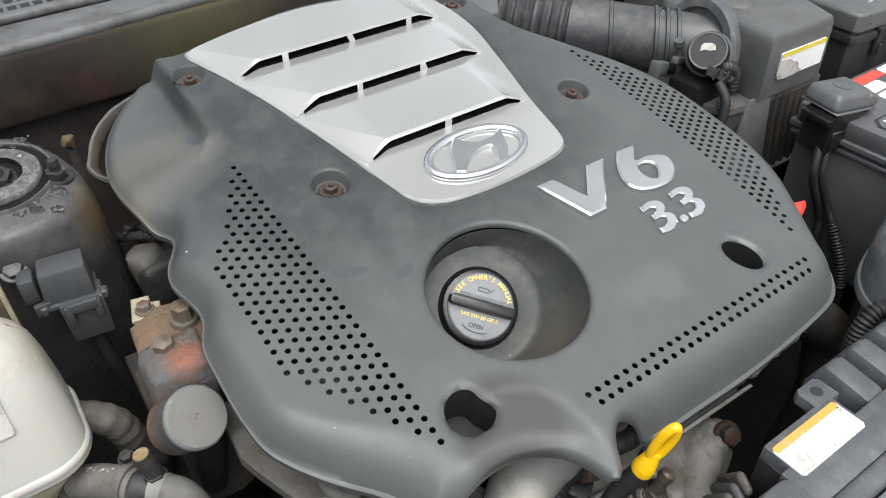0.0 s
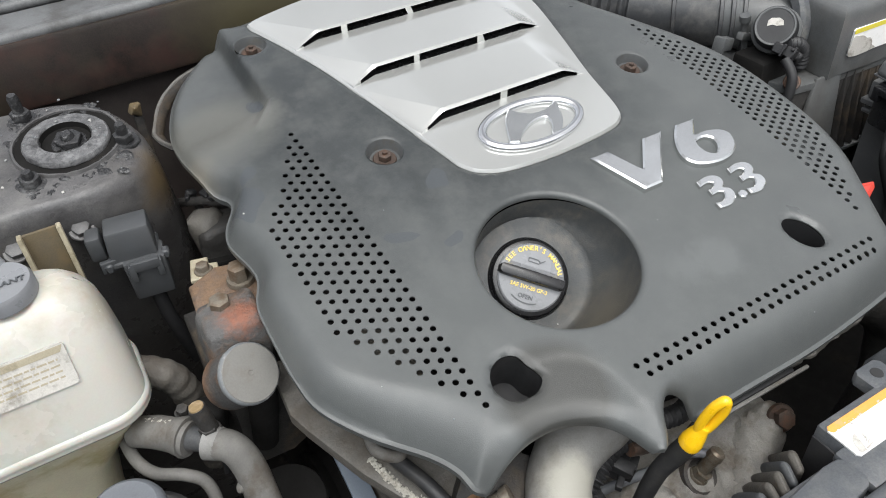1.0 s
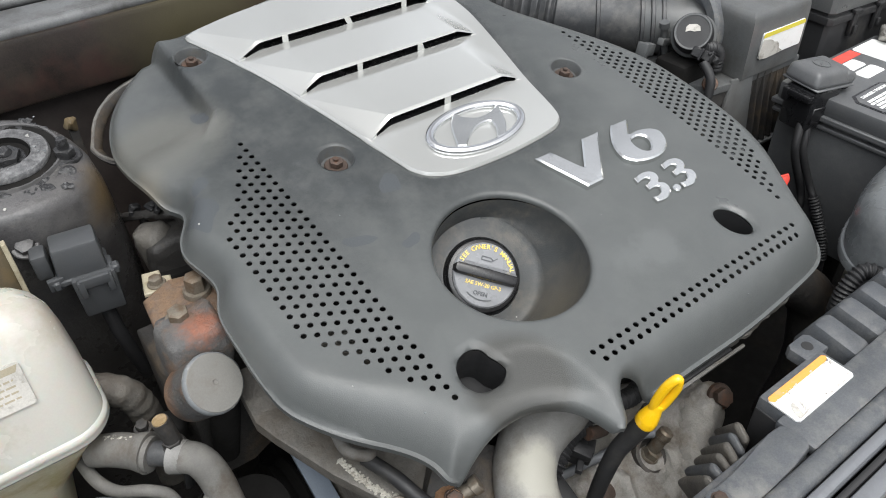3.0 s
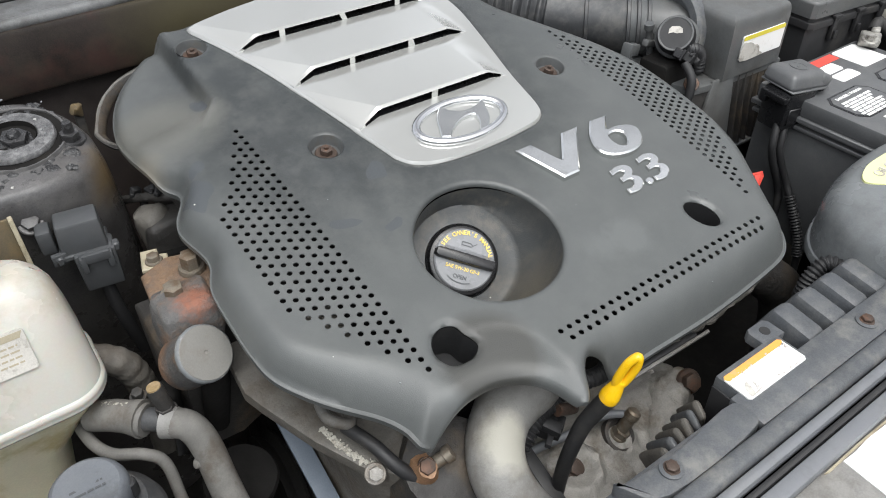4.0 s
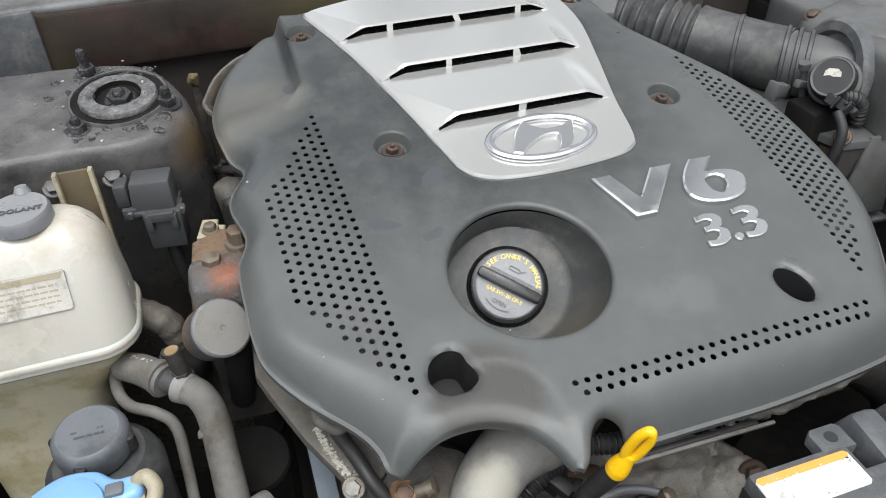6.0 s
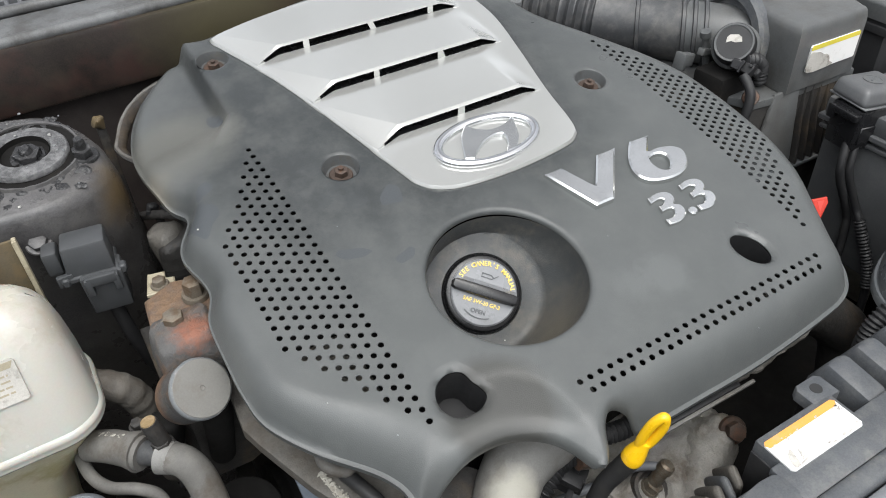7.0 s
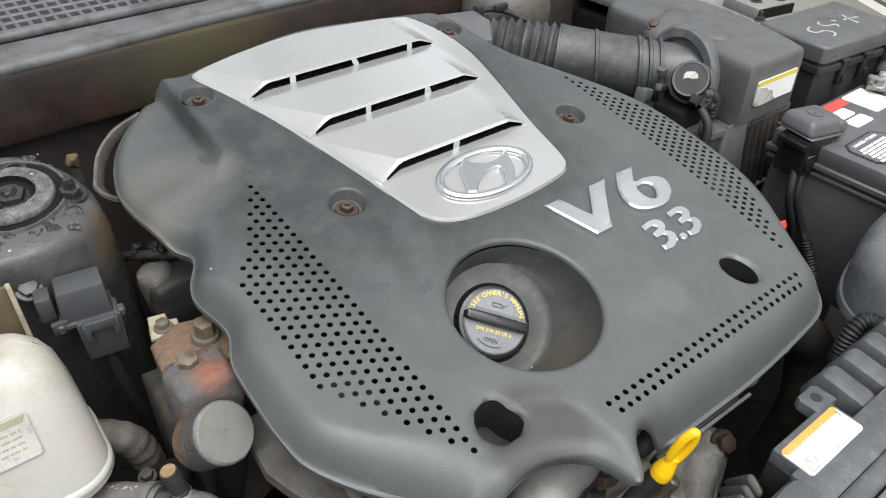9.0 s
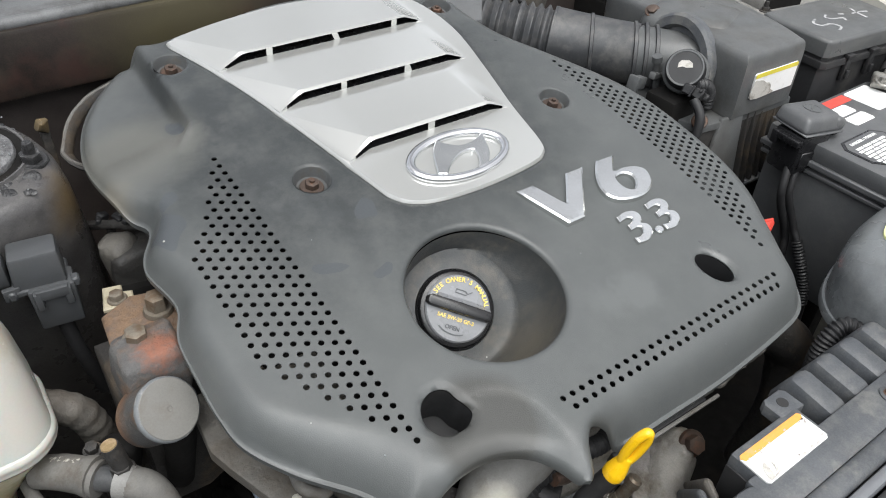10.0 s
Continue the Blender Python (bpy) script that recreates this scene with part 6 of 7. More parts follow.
def build_battery():
    b = thing("car_battery", "black car battery with white and red top labels", "battery", UP)
    z = -0.030
    part("case", box(0.222, 0.168, 0.19, (0.756, 0.020, z - 0.122), 0.006, 2), M_CASE, b)
    part("lid", box(0.232, 0.178, 0.024, (0.756, 0.020, z - 0.012), 0.004, 2), M_CASE, b, "black lid")
    part("lid_step", box(0.240, 0.186, 0.008, (0.756, 0.020, z - 0.027), 0.0015, 1), M_CASE, b)
    part("lid_step", box(0.234, 0.180, 0.006, (0.756, 0.020, z - 0.040), 0.0015, 1), M_CASE, b)

    def strip(x0, x1, y0, y1, mtl, name, label, h=0.0006, cut=0.0):
        pts = [(x0 + cut, y0), (x1 - cut, y0), (x1, y0 + cut), (x1, y1 - cut), (x1 - cut, y1), (x0 + cut, y1), (x0, y1 - cut), (x0, y0 + cut)] if cut else [(x0, y0), (x1, y0), (x1, y1), (x0, y1)]
        return part(name, slab(pts, z - 0.001, z + h), mtl, b, label, smooth=False)
    strip(0.722, 0.792, 0.086, 0.102, M_LABELRED, "red_strip", "red label strip")
    strip(0.728, 0.768, 0.064, 0.084, M_WHITE, "white_label", "white label", 0.0008, 0.003)
    strip(0.728, 0.772, 0.040, 0.060, M_WHITE, "white_label", "white label", 0.0008, 0.003)
    strip(0.795, 0.852, 0.048, 0.102, M_WHITE, "white_label", "large white label", 0.0008, 0.003)
    for x0, x1, y0, y1 in ((0.655, 0.742, -0.034, 0.026), (0.775, 0.855, -0.040, 0.030)):
        strip(x0, x1, y0, y1, M_GLOSSBLACK, "warning_frame", "black warning frame", 0.0008, 0.012)
        strip(x0 + 0.003, x1 - 0.003, y0 + 0.003, y1 - 0.003, M_CASE, "warning_field", "", 0.0012, 0.011)
        part("warning_print", bars([(x0 + 0.012 - 0.003 * (k % 2), x1 - 0.012 - 0.006 * (k % 3), y1 - 0.021 - 0.0058 * k, 0.0040) for k in range(7)], Matrix.Translation((0, 0, z + 0.0012)), seed=int(x0 * 99), gap=0.002), M_WHITE, b, "small white print", smooth=False)
    part("danger_word", letters("DANGER / POISON", 0.0066, pose((0.655 + 0.742) / 2, 0.0155, z + 0.0014)), M_WHITE, b, "white warning words", smooth=False)
    part("front_print", bars([(0.68, 0.78, -0.045 - 0.008 * k, 0.005) for k in range(3)], Matrix.Translation((0, 0, z + 0.0006)), seed=8, gap=0.003), M_WHITE, b, "white print", smooth=False)
    part("red_edge", box(0.08, 0.004, 0.010, (0.72, -0.0715, z - 0.036), 0.001), M_LABELRED, b)
    tcov = thing("terminal_cover", "dark grey hinged plastic battery terminal cover", "terminal cover", Matrix.Translation((0.016, 0.004, 0.0)))
    hood = joined(box(0.070, 0.054, 0.021, (0.632, 0.062, -0.0055), 0.007, 4, (2, 6, -8), top=(0.88, 0.84), shift=(0.001, 0.003)), box(0.022, 0.046, 0.018, (0.662, 0.056, -0.012), 0.006, 3, (0, 24, -8)))
    hood_ = part("hood", hood, M_CASE, tcov, angle=60)
    part("hood_lip", box(0.070, 0.055, 0.0030, (0.633, 0.062, -0.0160), 0.0012, 1, (2, 6, -8)), M_CASE, hood_, "pale worn lip")
    part("side_latch", joined(box(0.010, 0.030, 0.022, (0.668, 0.054, -0.022), 0.002, 2, (0, 0, -8)), box(0.006, 0.012, 0.030, (0.674, 0.046, -0.026), 0.002, 1, (0, 0, -8)), box(0.004, 0.034, 0.006, (0.673, 0.052, -0.012), 0.001, 1, (0, 0, -8))), M_GLOSSBLACK, tcov)
    part("front_plate", joined(box(0.010, 0.040, 0.009, (0.594, 0.062, -0.024), 0.002, 2, (0, 0, -8)), box(0.008, 0.010, 0.018, (0.595, 0.078, -0.028), 0.002, 2, (0, 0, -8))), M_GLOSSBLACK, tcov)
    part("moulded_mark", joined(lathe([(0.0115, -0.001), (0.0115, 0.0006), (0.010, 0.0008), (0.0098, 0.0003), (0.0, 0.0003)], (0.634, 0.064, 0.0052), (0.1, -0.03, 1), 28), box(0.012, 0.0025, 0.0012, (0.634, 0.064, 0.0058), 0.0004, 1, (0, 5, 20))), M_BOX, tcov, "moulded round mark")
    part("skirt", joined(box(0.048, 0.040, 0.056, (0.623, 0.060, -0.046), 0.005, 2, (0, 4, -8), top=(1.12, 1.1)), box(0.040, 0.003, 0.022, (0.622, 0.039, -0.052), 0.001, 1, (0, 4, -8))), M_GLOSSBLACK, tcov, "black moulded skirt")
    term = thing("battery_terminal", "corroded grey lead battery terminal clamp", "terminal", UP)
    part("post", lathe([(0.010, -0.005), (0.009, 0.016), (0.0, 0.017)], (0.868, 0.088, z), seg=20), M_LEAD, term)
    part("clamp", rough_up(joined(box(0.034, 0.028, 0.014, (0.868, 0.088, z + 0.009), 0.004, 2, (0, 0, 25)), box(0.03, 0.012, 0.012, (0.892, 0.094, z + 0.014), 0.003, 2, (0, 0, 25)), hexhead((0.851, 0.080, z + 0.012), 0.007, 0.01)), 0.0015, 0.008), M_LEAD, term)
    part("cable", tube([(0.89, 0.096, z + 0.012), (0.912, 0.10, z + 0.018), (0.93, 0.07, z - 0.02), (0.935, 0.04, z - 0.10)], 0.009, seg=12), M_BLACK, term)
    cables = thing("battery_cables", "pair of black battery cables in corrugated sleeves", "cable", UP)
    part("cable", tube([(0.6220, 0.0580, -0.0500), (0.6080, 0.0490, -0.0850), (0.6122, 0.0450, -0.1108), (0.6340, 0.0363, -0.1604), (0.6340, 0.0294, -0.1896), (0.6252, 0.0200, -0.2800)], 0.0052, seg=14), M_BLACK, cables)
    sleeve = part("cable", tube([(0.6340, 0.0550, -0.0517), (0.6225, 0.0460, -0.0840), (0.6211, 0.0420, -0.1035), (0.6340, 0.0281, -0.1463), (0.6340, 0.0166, -0.1634), (0.6340, 0.0019, -0.1885), (0.6340, -0.0137, -0.2183), (0.6340, -0.0222, -0.2480), (0.6340, -0.0276, -0.3042)], 0.0050, seg=14), M_BLACK, cables)
    part("corrugated_sleeve", tube([(0.6340, 0.0166, -0.1634), (0.6340, 0.0019, -0.1885), (0.6340, -0.0137, -0.2183), (0.6340, -0.0222, -0.2480)], 0.0066, seg=14, ribs=0.0018, pitch=0.0045), M_BLACK, sleeve, "corrugated black sleeve")
    red = thing("red_pull_ring", "red plastic dipstick pull ring beside the cover", "pull ring", UP)
    tab = slab([(-0.010, 0.004), (0.006, 0.008), (0.008, 0.002), (0.002, -0.016), (-0.003, -0.016)], -0.002, 0.002, 0.001, 1)
    bmesh.ops.transform(tab, matrix=pose(0.5105, 0.005, -0.079, 62, 0, -38), verts=tab.verts)
    part("loop", tab, M_RED, red)
    slot = slab([(-0.004, 0.0025), (0.003, 0.004), (0.000, -0.008)], 0.0016, 0.0024)
    bmesh.ops.transform(slot, matrix=pose(0.5105, 0.005, -0.079, 62, 0, -38), verts=slot.verts)
    part("finger_slot", slot, M_LABELRED, red, "deep red finger slot")
    part("shank", tube([(0.5105, 0.008, -0.092), (0.50, 0.0, -0.14), (0.48, -0.01, -0.25)], 0.003, seg=8), M_BLACK, red)


def build_fusebox():
    f = thing("fuse_box", "black plastic fuse box with white chalk marks on its lid", "fuse box", UP)
    lid = [(0.784, 0.142), (0.79, 0.136), (0.955, 0.118), (0.965, 0.128), (0.985, 0.24), (0.80, 0.256), (0.79, 0.24)]
    part("lid", slab(lid, 0.012, 0.037, 0.006, 3), M_BOX, f)
    part("case", slab([(x * 1.0 + (0.88 - x) * 0.03, y + (0.19 - y) * 0.06) for x, y in lid], -0.20, 0.014, 0.003), M_BLACK, f)
    part("lid_rim", slab([(x - (0.88 - x) * 0.015, y - (0.19 - y) * 0.03) for x, y in lid], -0.004, 0.006, 0.002), M_BLACK, f)
    for k in range(3):
        part("latch", joined(box(0.010, 0.007, 0.034, (0.835 + 0.052 * k, 0.1300 - 0.006 * k, -0.012), 0.002, rot=(0, 0, -7)), box(0.016, 0.008, 0.006, (0.835 + 0.052 * k, 0.1285 - 0.006 * k, 0.008), 0.0015, rot=(0, 0, -7)), box(0.006, 0.004, 0.012, (0.835 + 0.052 * k, 0.1245 - 0.006 * k, -0.018), 0.001, rot=(0, 0, -7))), M_BLACK, f)
    zc = 0.0372
    def stroke(pts):
        return ribbon(flat(cr([(x, y, 0) for x, y in pts], 5)), 0.0034, zc - 0.001, zc + 0.0003, 0)
    marks = [stroke([(0.838, 0.198), (0.822, 0.190), (0.826, 0.178), (0.842, 0.176), (0.846, 0.162), (0.832, 0.156)]), stroke([(0.868, 0.200), (0.858, 0.194), (0.866, 0.184), (0.880, 0.180), (0.876, 0.172)]),
             stroke([(0.926, 0.196), (0.918, 0.178), (0.914, 0.162)]), stroke([(0.908, 0.182), (0.922, 0.182), (0.938, 0.176)]), stroke([(0.888, 0.192), (0.892, 0.190), (0.895, 0.188)])]
    part("chalk_strokes", joined(*marks), M_CHALK, f, "white chalk scrawl", smooth=False)
    r = thing("relay_block", "small black relay bracket by the fender", "relay", UP)
    part("block", box(0.05, 0.05, 0.12, (0.958, 0.075, -0.055), 0.004, 2, (0, 0, -8)), M_BLACK, r)
    part("stud", hexhead((0.945, 0.050, -0.02), 0.006, 0.008, (-0.5, -0.8, 0.3)), M_BOLT, r)
    part("foot", box(0.04, 0.04, 0.5, (0.965, 0.08, -0.36), 0.004), M_VOID, r)


def build_resonator():
    d = thing("intake_resonator", "grey plastic intake resonator with a handwritten yellow note", "resonator", Matrix.Translation((0.024, -0.010, -0.016)))
    body = slab(flat(cr([(0.388, -0.150, 0), (0.404, -0.112, 0), (0.445, -0.086, 0), (0.52, -0.072, 0), (0.62, -0.075, 0), (0.70, -0.10, 0), (0.71, -0.20, 0), (0.62, -0.255, 0), (0.50, -0.262, 0), (0.425, -0.232, 0), (0.392, -0.19, 0)], 5, True)), -0.055, 0.016, 0.038, 6)
    part("upper_shell", body, M_RESON, d, angle=70)
    low = slab(flat(cr([(0.386, -0.150, 0), (0.402, -0.110, 0), (0.444, -0.083, 0), (0.52, -0.069, 0), (0.62, -0.072, 0), (0.703, -0.10, 0), (0.713, -0.20, 0), (0.62, -0.258, 0), (0.50, -0.266, 0), (0.423, -0.235, 0), (0.389, -0.19, 0)], 5, True)), -0.065, -0.055, 0.003, 2)
    part("seam_flange", low, M_RESON, d, "moulded seam flange")
    part("lower_shell", slab([(0.42, -0.16), (0.45, -0.11), (0.62, -0.095), (0.69, -0.12), (0.69, -0.2), (0.6, -0.24), (0.48, -0.24)], -0.30, -0.06, 0.004), M_SHROUD, d)
    part("press_groove", ribbon(flat(cr([(0.455, -0.225, 0), (0.47, -0.19, 0), (0.50, -0.165, 0), (0.56, -0.152, 0)], 6)), 0.006, 0.010, 0.0172, 0.002), M_RESON, d)
    note = part("note", slab(flat(cr([(0.450, -0.118, 0), (0.468, -0.106, 0), (0.500, -0.101, 0), (0.550, -0.106, 0), (0.556, -0.140, 0), (0.515, -0.142, 0), (0.488, -0.146, 0), (0.464, -0.134, 0)], 3, True)), 0.008, 0.0175, 0.0, m=None), M_NOTE, d, "pale yellow handwritten note", smooth=False)
    m = pose(0.504, -0.117, 0.0180, 0, 0, 4)
    part("handwriting", joined(letters("Oil Change", 0.015, m), bars([(-0.03, 0.035, -0.018, 0.004)], m, seed=4, gap=0.006)), M_WORNLAB, note, "grey handwriting", smooth=False)


build_airbox()
build_battery()
build_fusebox()
build_resonator()


# ---- radiator support ----
def build_front():
    z = -0.042
    s = thing("radiator_shroud", "dusty grey plastic radiator shroud with moulded ribs", "radiator shroud", UP)
    part("tray", box(0.90, 0.034, 0.012, (0.42, -0.224, z - 0.022), 0.003, 2), M_SHROUD, s)
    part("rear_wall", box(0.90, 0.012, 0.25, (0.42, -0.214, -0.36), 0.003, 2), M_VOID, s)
    for x, y, w in [(0.292 + 0.036 * k, -0.183, 0.030) for k in range(5)]:
        part("rib_block", box(w, 0.054, 0.036, (x, y, z - 0.018), 0.006, 2, (8, 0, 0), top=(0.82, 0.80), shift=(0.0, -0.003)), M_SHROUD, s)
    for k in range(6):
        fin = rough_up(box(0.0125, 0.032, 0.050, (0.108 + 0.0122 * k, -0.194 + 0.0030 * k, z - 0.052), 0.004, 3, (14, -14, -10 - 3 * k), top=(0.55, 0.6), shift=(0.003, -0.008)), 0.0012, 0.012)
        part("scalloped_fin", fin, M_TIMING if k % 3 != 1 else M_SHROUD, s, "dull scalloped fin")
    part("beak", slab(flat(cr([(0.034, -0.208, 0), (0.045, -0.214, 0), (0.10, -0.216, 0), (0.165, -0.212, 0), (0.165, -0.238, 0), (0.06, -0.240, 0), (0.036, -0.218, 0)], 4, True)), z - 0.03, z - 0.0012, 0.003, 2), M_SHROUD, s, "pointed shroud end")
    plate = part("label_plate", box(0.084, 0.038, 0.034, (0.2180, -0.2045, z - 0.0175), 0.004, 2), M_SHROUD, s, "flat label plate")
    part("plate_side", box(0.006, 0.036, 0.06, (0.1775, -0.2045, z - 0.042), 0.002), M_BLACK, plate)
    tabm = slab([(0.240, -0.190), (0.240, -0.172), (0.244, -0.168), (0.264, -0.168), (0.268, -0.172), (0.268, -0.190)], z - 0.012, z - 0.001, 0.0015)
    part("mounting_tab", tabm, M_SHROUD, plate)
    # no real opening: a black disc paints the hole's shade on the tab
    part("tab_hole", lathe([(0.0, 0.0006), (0.0048, 0.0006), (0.0052, 0.0)], (0.2545, -0.1785, z - 0.0012), seg=24), M_HOLESHADE, plate, "black disc painting the tab hole's shade")
    lab = tagged(part("warning_label", slab([(0.1795, -0.2205), (0.252, -0.2205), (0.2545, -0.218), (0.2545, -0.1945), (0.252, -0.192), (0.1795, -0.192), (0.177, -0.1945), (0.177, -0.218)], z - 0.001, z + 0.0005), M_WHITE, smooth=False), "white fan warning label with an orange band", "label")
    part("band", slab([(0.1795, -0.198), (0.252, -0.198), (0.2545, -0.1945), (0.252, -0.192), (0.1795, -0.192), (0.177, -0.1945)], z + 0.0005, z + 0.0008), M_ORANGE, lab, "orange band", smooth=False)
    fan = [slab(flat(cr([(0.181, -0.2185, 0), (0.184, -0.210, 0), (0.190, -0.206, 0), (0.189, -0.212, 0), (0.186, -0.2185, 0)], 3, True)), z + 0.0004, z + 0.0009)]
    fan += [ribbon([(0.190 + 0.0012 * k, -0.2182 + 0.0018 * k), (0.1955, -0.2175 + 0.0030 * k)], 0.0011, z + 0.0004, z + 0.0009, 0) for k in range(4)]
    part("pictogram", joined(*fan), M_WORNLAB, lab, "worn grey pictogram", smooth=False)
    rnd = random.Random(12)
    chips = []
    for k in range(34):
        # worn patches along the edges of the print and the band
        x, y = (rnd.uniform(0.178, 0.252), -0.1985 + rnd.gauss(0, 0.0012)) if k % 2 else (rnd.uniform(0.178, 0.252), -0.2192 + abs(rnd.gauss(0, 0.0010))) if k % 3 else (0.2525 - abs(rnd.gauss(0, 0.002)), rnd.uniform(-0.219, -0.194))
        r = rnd.uniform(0.0004, 0.0014)
        chips.append(slab([(min(0.2540, x + r * rnd.uniform(0.6, 2.2) * math.cos(a)), max(-0.2203, y + r * rnd.uniform(0.4, 1.0) * math.sin(a))) for a in (0.9 * q for q in range(7))], z + 0.0003, z + 0.0010))
    part("scuffs", joined(*chips), M_WORNLAB, lab, "grey worn patches", smooth=False)
    bar = thing("radiator_support", "grey painted steel radiator support rail", "radiator support", UP)
    part("inner_strip", box(0.815, 0.034, 0.010, (0.574, -0.225, z - 0.006), 0.003, 2), M_SHROUD, bar)
    part("rail", box(0.95, 0.016, 0.020, (0.30, -0.2495, z - 0.008), 0.005, 3), M_SHROUD, bar)
    part("rail", box(0.95, 0.010, 0.014, (0.30, -0.2635, z - 0.010), 0.004, 2), M_DOME, bar)
    part("gasket", box(0.95, 0.0055, 0.012, (0.30, -0.2735, z - 0.0122), 0.002, 2), M_BLACK, bar, "black rubber gasket")
    part("rail", box(0.95, 0.0135, 0.012, (0.30, -0.2838, z - 0.0115), 0.003, 2), M_DOME, bar)
    part("front_sheet", box(0.95, 0.20, 0.36, (0.30, -0.388, z - 0.196), 0.006, 2), M_INNER, bar, "stained grey painted front sheet")
    for x in (0.076, 0.338):
        w = part("washer", lathe([(0.0095, 0), (0.0095, 0.0012), (0.0085, 0.0018), (0.0, 0.0018)], (x, -0.2255, z - 0.001), seg=24), M_SHROUD, bar, "grey washer")
        part("screw", rough_up(hexhead((x, -0.2255, z + 0.0002), 0.0052, 0.0042, washer=1.25), 0.0009, 0.004), M_RUSTBOLT, w, "rusty screw")
    paper = part("emission_label", slab([(0.196, -0.335), (0.34, -0.335), (0.34, -0.2935), (0.26, -0.2945), (0.232, -0.2932), (0.214, -0.2946), (0.198, -0.2938)], z - 0.017, z - 0.0152), M_WHITE, bar, "plain white label sheet", smooth=False)
    part("label_edge", slab([(0.180, -0.2936), (0.212, -0.2931), (0.25, -0.2936), (0.33, -0.2930), (0.33, -0.2916), (0.26, -0.2920), (0.225, -0.2912), (0.176, -0.2918)], z - 0.017, z - 0.0148), M_TAN, paper, smooth=False)
    t = thing("vent_tube", "black corrugated vent tube by the radiator", "tube", Matrix.Translation((0.010, -0.006, 0.0)))
    part("run", tube([(0.380, -0.141, -0.135), (0.371, -0.1407, -0.095), (0.3778, -0.1405, -0.070), (0.392, -0.1446, -0.058), (0.402, -0.158, -0.062), (0.405, -0.175, -0.075)], 0.0078, seg=16, ribs=0.0020, pitch=0.0042), M_BLACK, t)
    part("drop", tube([(0.380, -0.141, -0.133), (0.385, -0.145, -0.20), (0.38, -0.15, -0.35)], 0.0085, seg=12), M_BLACK, t)
    fan_m = thing("fan_motor", "black radiator fan housing below the shroud", "fan housing", UP)
    part("ring", lathe([(0.16, -0.02), (0.17, -0.02), (0.17, 0.02), (0.16, 0.02)], (0.25, -0.150, -0.43), (0, 1, 0), 40), M_VOID, fan_m)


# ---- body round the engine bay ----
def build_body():
    c = thing("cowl_panel", "weathered grey cowl trim and slotted air grille", "cowl", UP)
    part("front_lip", tube([(-0.60, 0.570, 0.094), (-0.13, 0.574, 0.100), (0.12, 0.585, 0.101), (0.40, 0.585, 0.100), (0.90, 0.57, 0.094)], 0.008, seg=12), M_TRIM, c)
    part("trim_face", box(1.5, 0.052, 0.010, (0.15, 0.606, 0.102), 0.004, 2, (6, 0, 0.6)), M_TRIM, c)
    part("trim_bead", tube([(-0.60, 0.632, 0.110), (0.0, 0.638, 0.112), (0.90, 0.638, 0.108)], 0.007, seg=10), M_TRIM, c)
    # near-black floor paints the shade below the grille slots
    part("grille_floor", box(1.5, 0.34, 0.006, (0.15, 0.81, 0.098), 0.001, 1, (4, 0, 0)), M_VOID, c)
    grille = part("air_grille", box(1.1, 0.012, 0.010, (0.05, 0.958, 0.132), 0.002, 1), M_GRILLE, c, "dark slotted air grille")
    first = part("slat", box(1.1, 0.0075, 0.008, bevel=0.0015, seg=1), M_GRILLE, grille)
    cross = part("cross_bar", box(0.0055, 0.31, 0.0065, bevel=0.0012, seg=1), M_GRILLE, grille)
    for k in range(15):
        ob = first if k == 0 else new("slat", first.data)
        ob.parent = grille
        ob.location = (0.05, 0.648 + 0.0215 * k, 0.112 + 0.07 * 0.0215 * k)
    for k in range(64):
        ob = cross if k == 0 else new("cross_bar", cross.data)
        ob.parent = grille
        ob.matrix_local = pose(-0.42 + 0.0145 * k, 0.80, 0.1115 + 0.07 * 0.152, 4, 0, 0)
    part("rear_deck", box(1.5, 0.5, 0.02, (0.15, 1.22, 0.15), 0.004, 1, (6, 0, 0)), M_GRILLE, c)
    single("wall_firewall", box(1.7, 0.02, 0.70, (0.15, 0.600, -0.255), 0.003), M_WALL, "brown stained steel firewall", "wall", kind="structure")
    seam = thing("firewall_rail", "dull steel rail along the firewall", "rail", UP)
    part("rail", box(1.1, 0.030, 0.078, (-0.05, 0.575, 0.058), 0.006, 2, (-3, 0, 0.6)), M_RAIL, seam)
    part("corner_gusset", box(0.085, 0.012, 0.11, (-0.352, 0.552, 0.050), 0.004, 2, (0, 0, 6)), M_SHROUD, seam, "grey gusset")
    single("wall_left", box(0.02, 1.3, 0.75, (-0.53, 0.15, -0.25), 0.003), M_BODY, "dark inner wing panel", "wall", kind="structure")
    single("wall_right", box(0.02, 1.3, 0.62, (1.02, 0.15, -0.32), 0.003), M_BODY, "dark inner wing panel", "wall", kind="structure")
    # undertray coloured near-black for the shade at the bottom of the bay
    single("bay_floor", box(1.75, 1.2, 0.02, (0.245, 0.12, -0.61), 0.003), M_VOID, "undertray painted near-black for shade", "floor", kind="structure")
    single("ground", box(60, 60, 0.02, (0, 0, -0.86), 0), mat("asphalt", (0.06, 0.06, 0.06), 0.9, var=0.3, bump=0.5, bscale=80), "grey asphalt ground", "ground", kind="structure")
    f = thing("front_wing", "dusty beige painted wing flange", "wing", UP)
    prof = [(-0.45, -0.045), (-0.2, -0.012), (0.05, 0.012), (0.22, 0.050), (0.45, 0.09), (0.75, 0.12)]
    bm = bmesh.new()
    cols = []
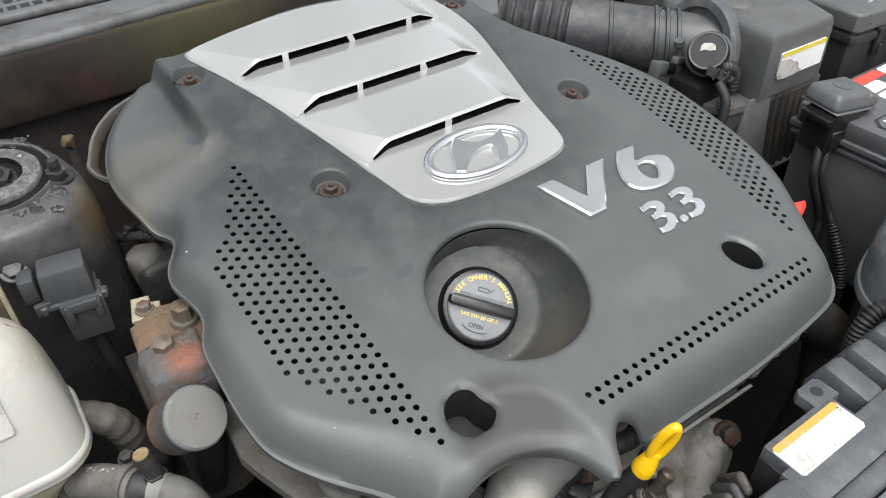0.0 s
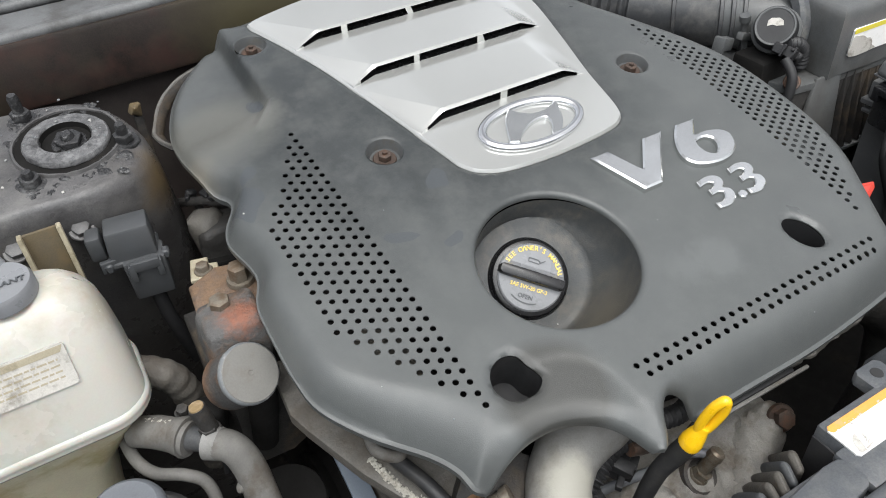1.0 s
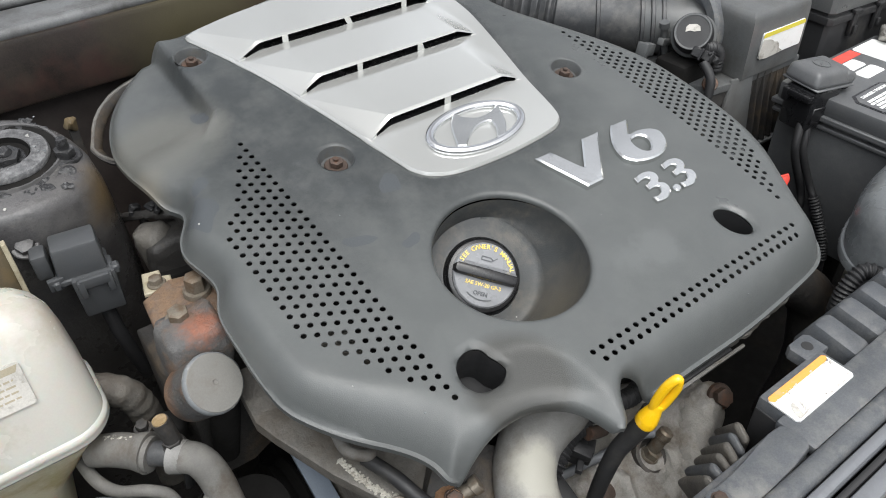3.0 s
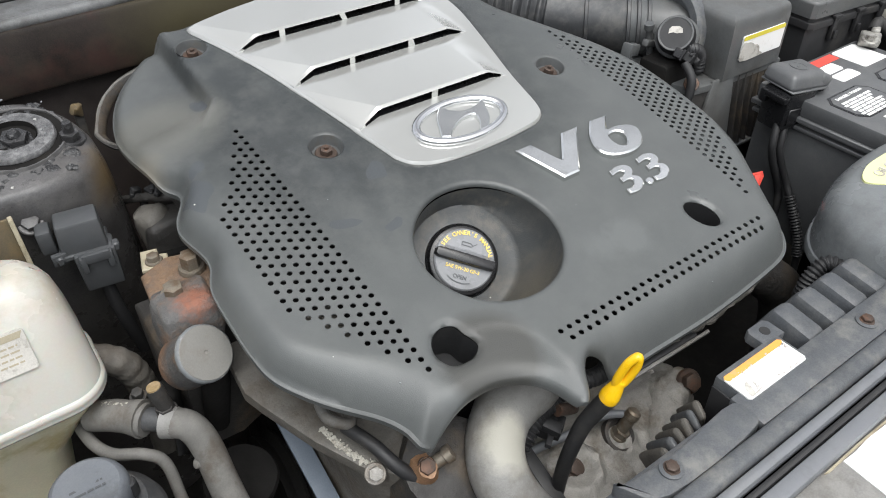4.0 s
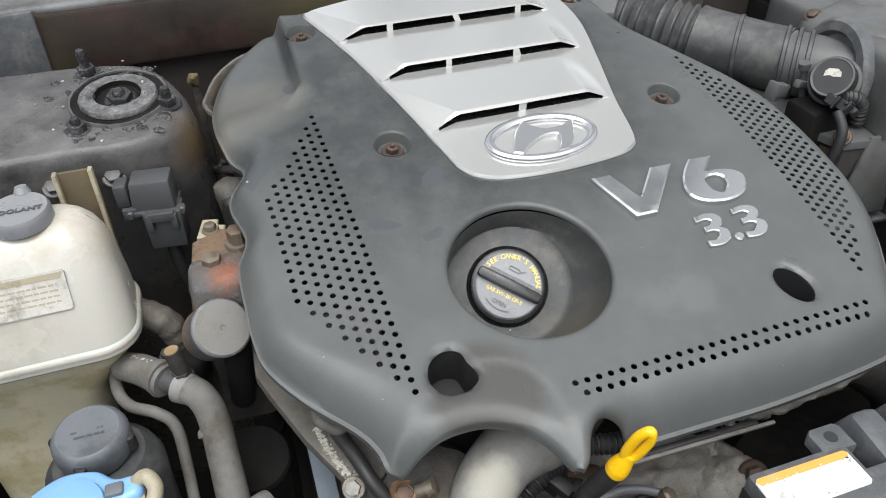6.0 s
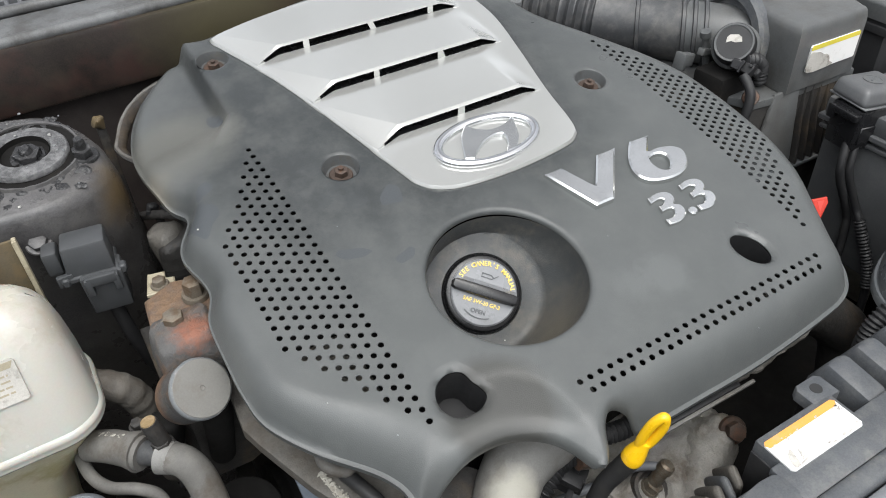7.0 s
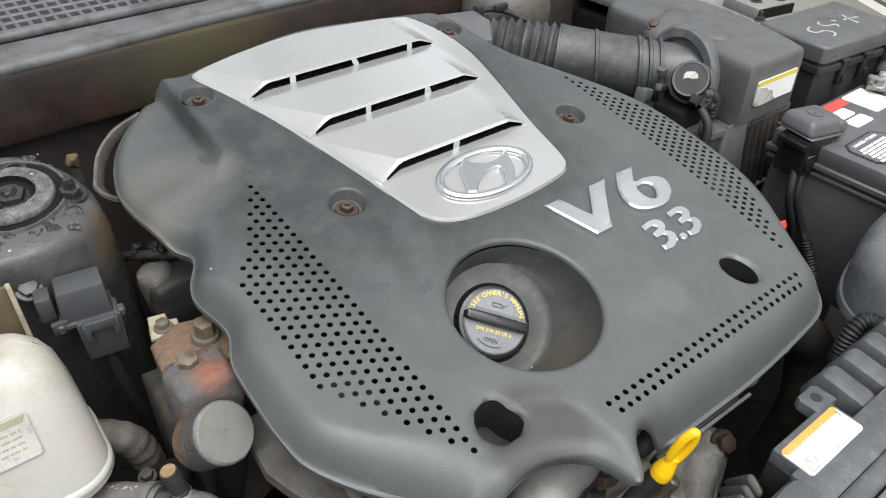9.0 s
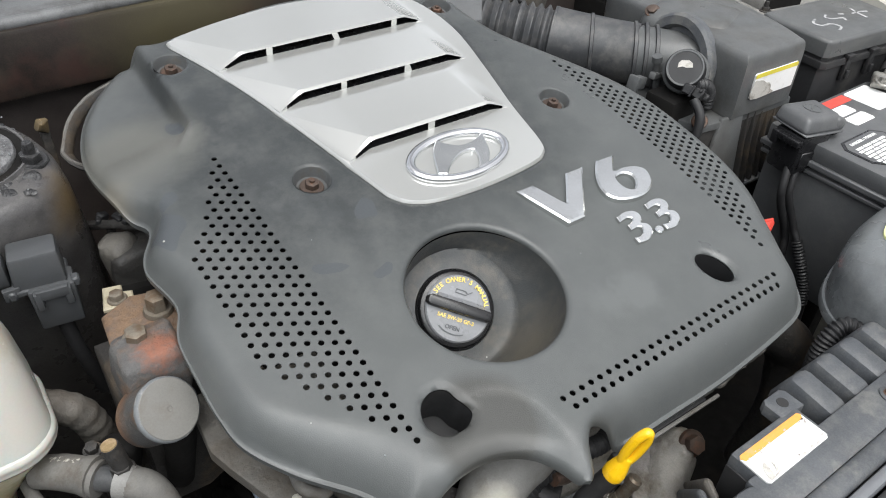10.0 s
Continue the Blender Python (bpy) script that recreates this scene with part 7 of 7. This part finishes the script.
    for y, z in prof:
        cols.append([bm.verts.new((x, y, z + dz)) for x, dz in ((0.965, -0.075), (0.985, -0.03), (0.988, -0.002), (1.012, 0.0), (1.016, -0.012), (1.03, -0.014), (1.04, 0.012), (1.10, 0.028), (1.24, 0.02), (1.32, -0.05), (1.36, -0.5))])
    for a, b in zip(cols, cols[1:]):
        for k in range(len(a) - 1):
            bm.faces.new((a[k], a[k + 1], b[k + 1], b[k]))
    bmesh.ops.recalc_face_normals(bm, faces=bm.faces)
    if sum(q.normal.z for q in bm.faces) < 0:
        bmesh.ops.reverse_faces(bm, faces=bm.faces)
    part("flange", thicken(bm, 0.004), M_PAINT, f, angle=50)
    part("seal", tube([(1.022, -0.45, -0.050), (1.022, -0.2, -0.018), (1.022, 0.05, 0.006), (1.022, 0.22, 0.044), (1.022, 0.45, 0.084)], 0.007, seg=10), M_BLACK, f, "black rubber seal")
    part("support", box(0.03, 1.0, 0.5, (0.995, 0.12, -0.33), 0.004), M_PAINT, f)
    # behind the intake duct
    # the dome is the brake booster
    bb = thing("brake_booster", "dusty brown rounded brake booster behind the duct", "reservoir", UP)
    part("bowl", rough_up(lathe([(0.0, -0.06), (0.050, -0.06), (0.066, -0.045), (0.070, -0.02), (0.068, 0.005), (0.058, 0.028), (0.038, 0.042), (0.0, 0.048)], (0.525, 0.525, 0.050), (-0.1, -0.35, 0.93), 40), 0.003, 0.03), M_TIMING, bb, "dusty brown rounded shell", angle=60)
    part("cap", lathe([(0.026, 0), (0.026, 0.016), (0.022, 0.02), (0, 0.021)], (0.59, 0.52, 0.088), seg=28), M_BLACK, bb)
    part("foot", box(0.08, 0.06, 0.5, (0.52, 0.52, -0.24), 0.006), M_VOID, bb)
    hs = thing("heater_hoses", "black heater hoses and clips behind the engine", "hose", UP)
    part("run", tube([(0.395, 0.47, 0.055), (0.43, 0.48, 0.066), (0.47, 0.475, 0.060), (0.50, 0.455, 0.045)], 0.0042, seg=12), M_BLACK, hs)
    part("clip", box(0.012, 0.012, 0.016, (0.425, 0.477, 0.068), 0.002), M_BLACK, hs)
    part("clip", box(0.024, 0.008, 0.010, (0.465, 0.474, 0.066), 0.002), M_BLACK, hs)
    part("tail", tube([(0.395, 0.47, 0.055), (0.38, 0.48, 0.0), (0.38, 0.5, -0.2), (0.38, 0.5, -0.59)], 0.008, seg=10), M_BLACK, hs)
    pl = thing("rear_heat_plate", "light grey plate behind the cover corner", "plate", ENG)
    part("plate", slab([(0.30, 0.46), (0.335, 0.475), (0.398, 0.462), (0.402, 0.43), (0.372, 0.39), (0.33, 0.40)], -0.03, -0.014, 0.004, 2), M_TRIM, pl)
    part("leg", box(0.05, 0.05, 0.2, (0.36, 0.43, -0.12), 0.004), M_VOID, pl)
    sb = thing("shelf_panel", "dusty grey inner panel beside the air filter box", "panel", UP)
    part("shelf", box(0.26, 0.36, 0.02, (0.88, 0.44, 0.005), 0.006, 2), M_INNER, sb)
    part("bolt", hexhead((0.80, 0.335, 0.015), 0.008, 0.01), M_RUSTBOLT, sb)
    part("bolt", hexhead((0.90, 0.30, 0.015), 0.008, 0.01), M_RUSTBOLT, sb)
    step_ = part("raised_step", rough_up(box(0.085, 0.075, 0.020, (0.905, 0.325, 0.023), 0.004, 2, (0, 0, -10)), 0.001, 0.03), M_INNER, sb, "raised grey step")
    # near-black strip paints shade over the step's front face
    part("dark_edge", box(0.078, 0.004, 0.017, (0.8985, 0.2875, 0.022), 0.001, 1, (0, 0, -10)), M_VOID, step_, "black strip painting the step's shade")
    for x, y, h in ((0.885, 0.318, 0.033), (0.925, 0.300, 0.033), (0.860, 0.290, 0.015)):
        part("bolt", joined(hexhead((x, y, h), 0.006, 0.007), lathe([(0.003, 0), (0.003, 0.010), (0.0, 0.011)], (x, y, h + 0.005), seg=10)), M_DARK, sb)
    part("under", box(0.26, 0.36, 0.55, (0.88, 0.44, -0.30), 0.004), M_VOID, sb)


build_front()
build_body()
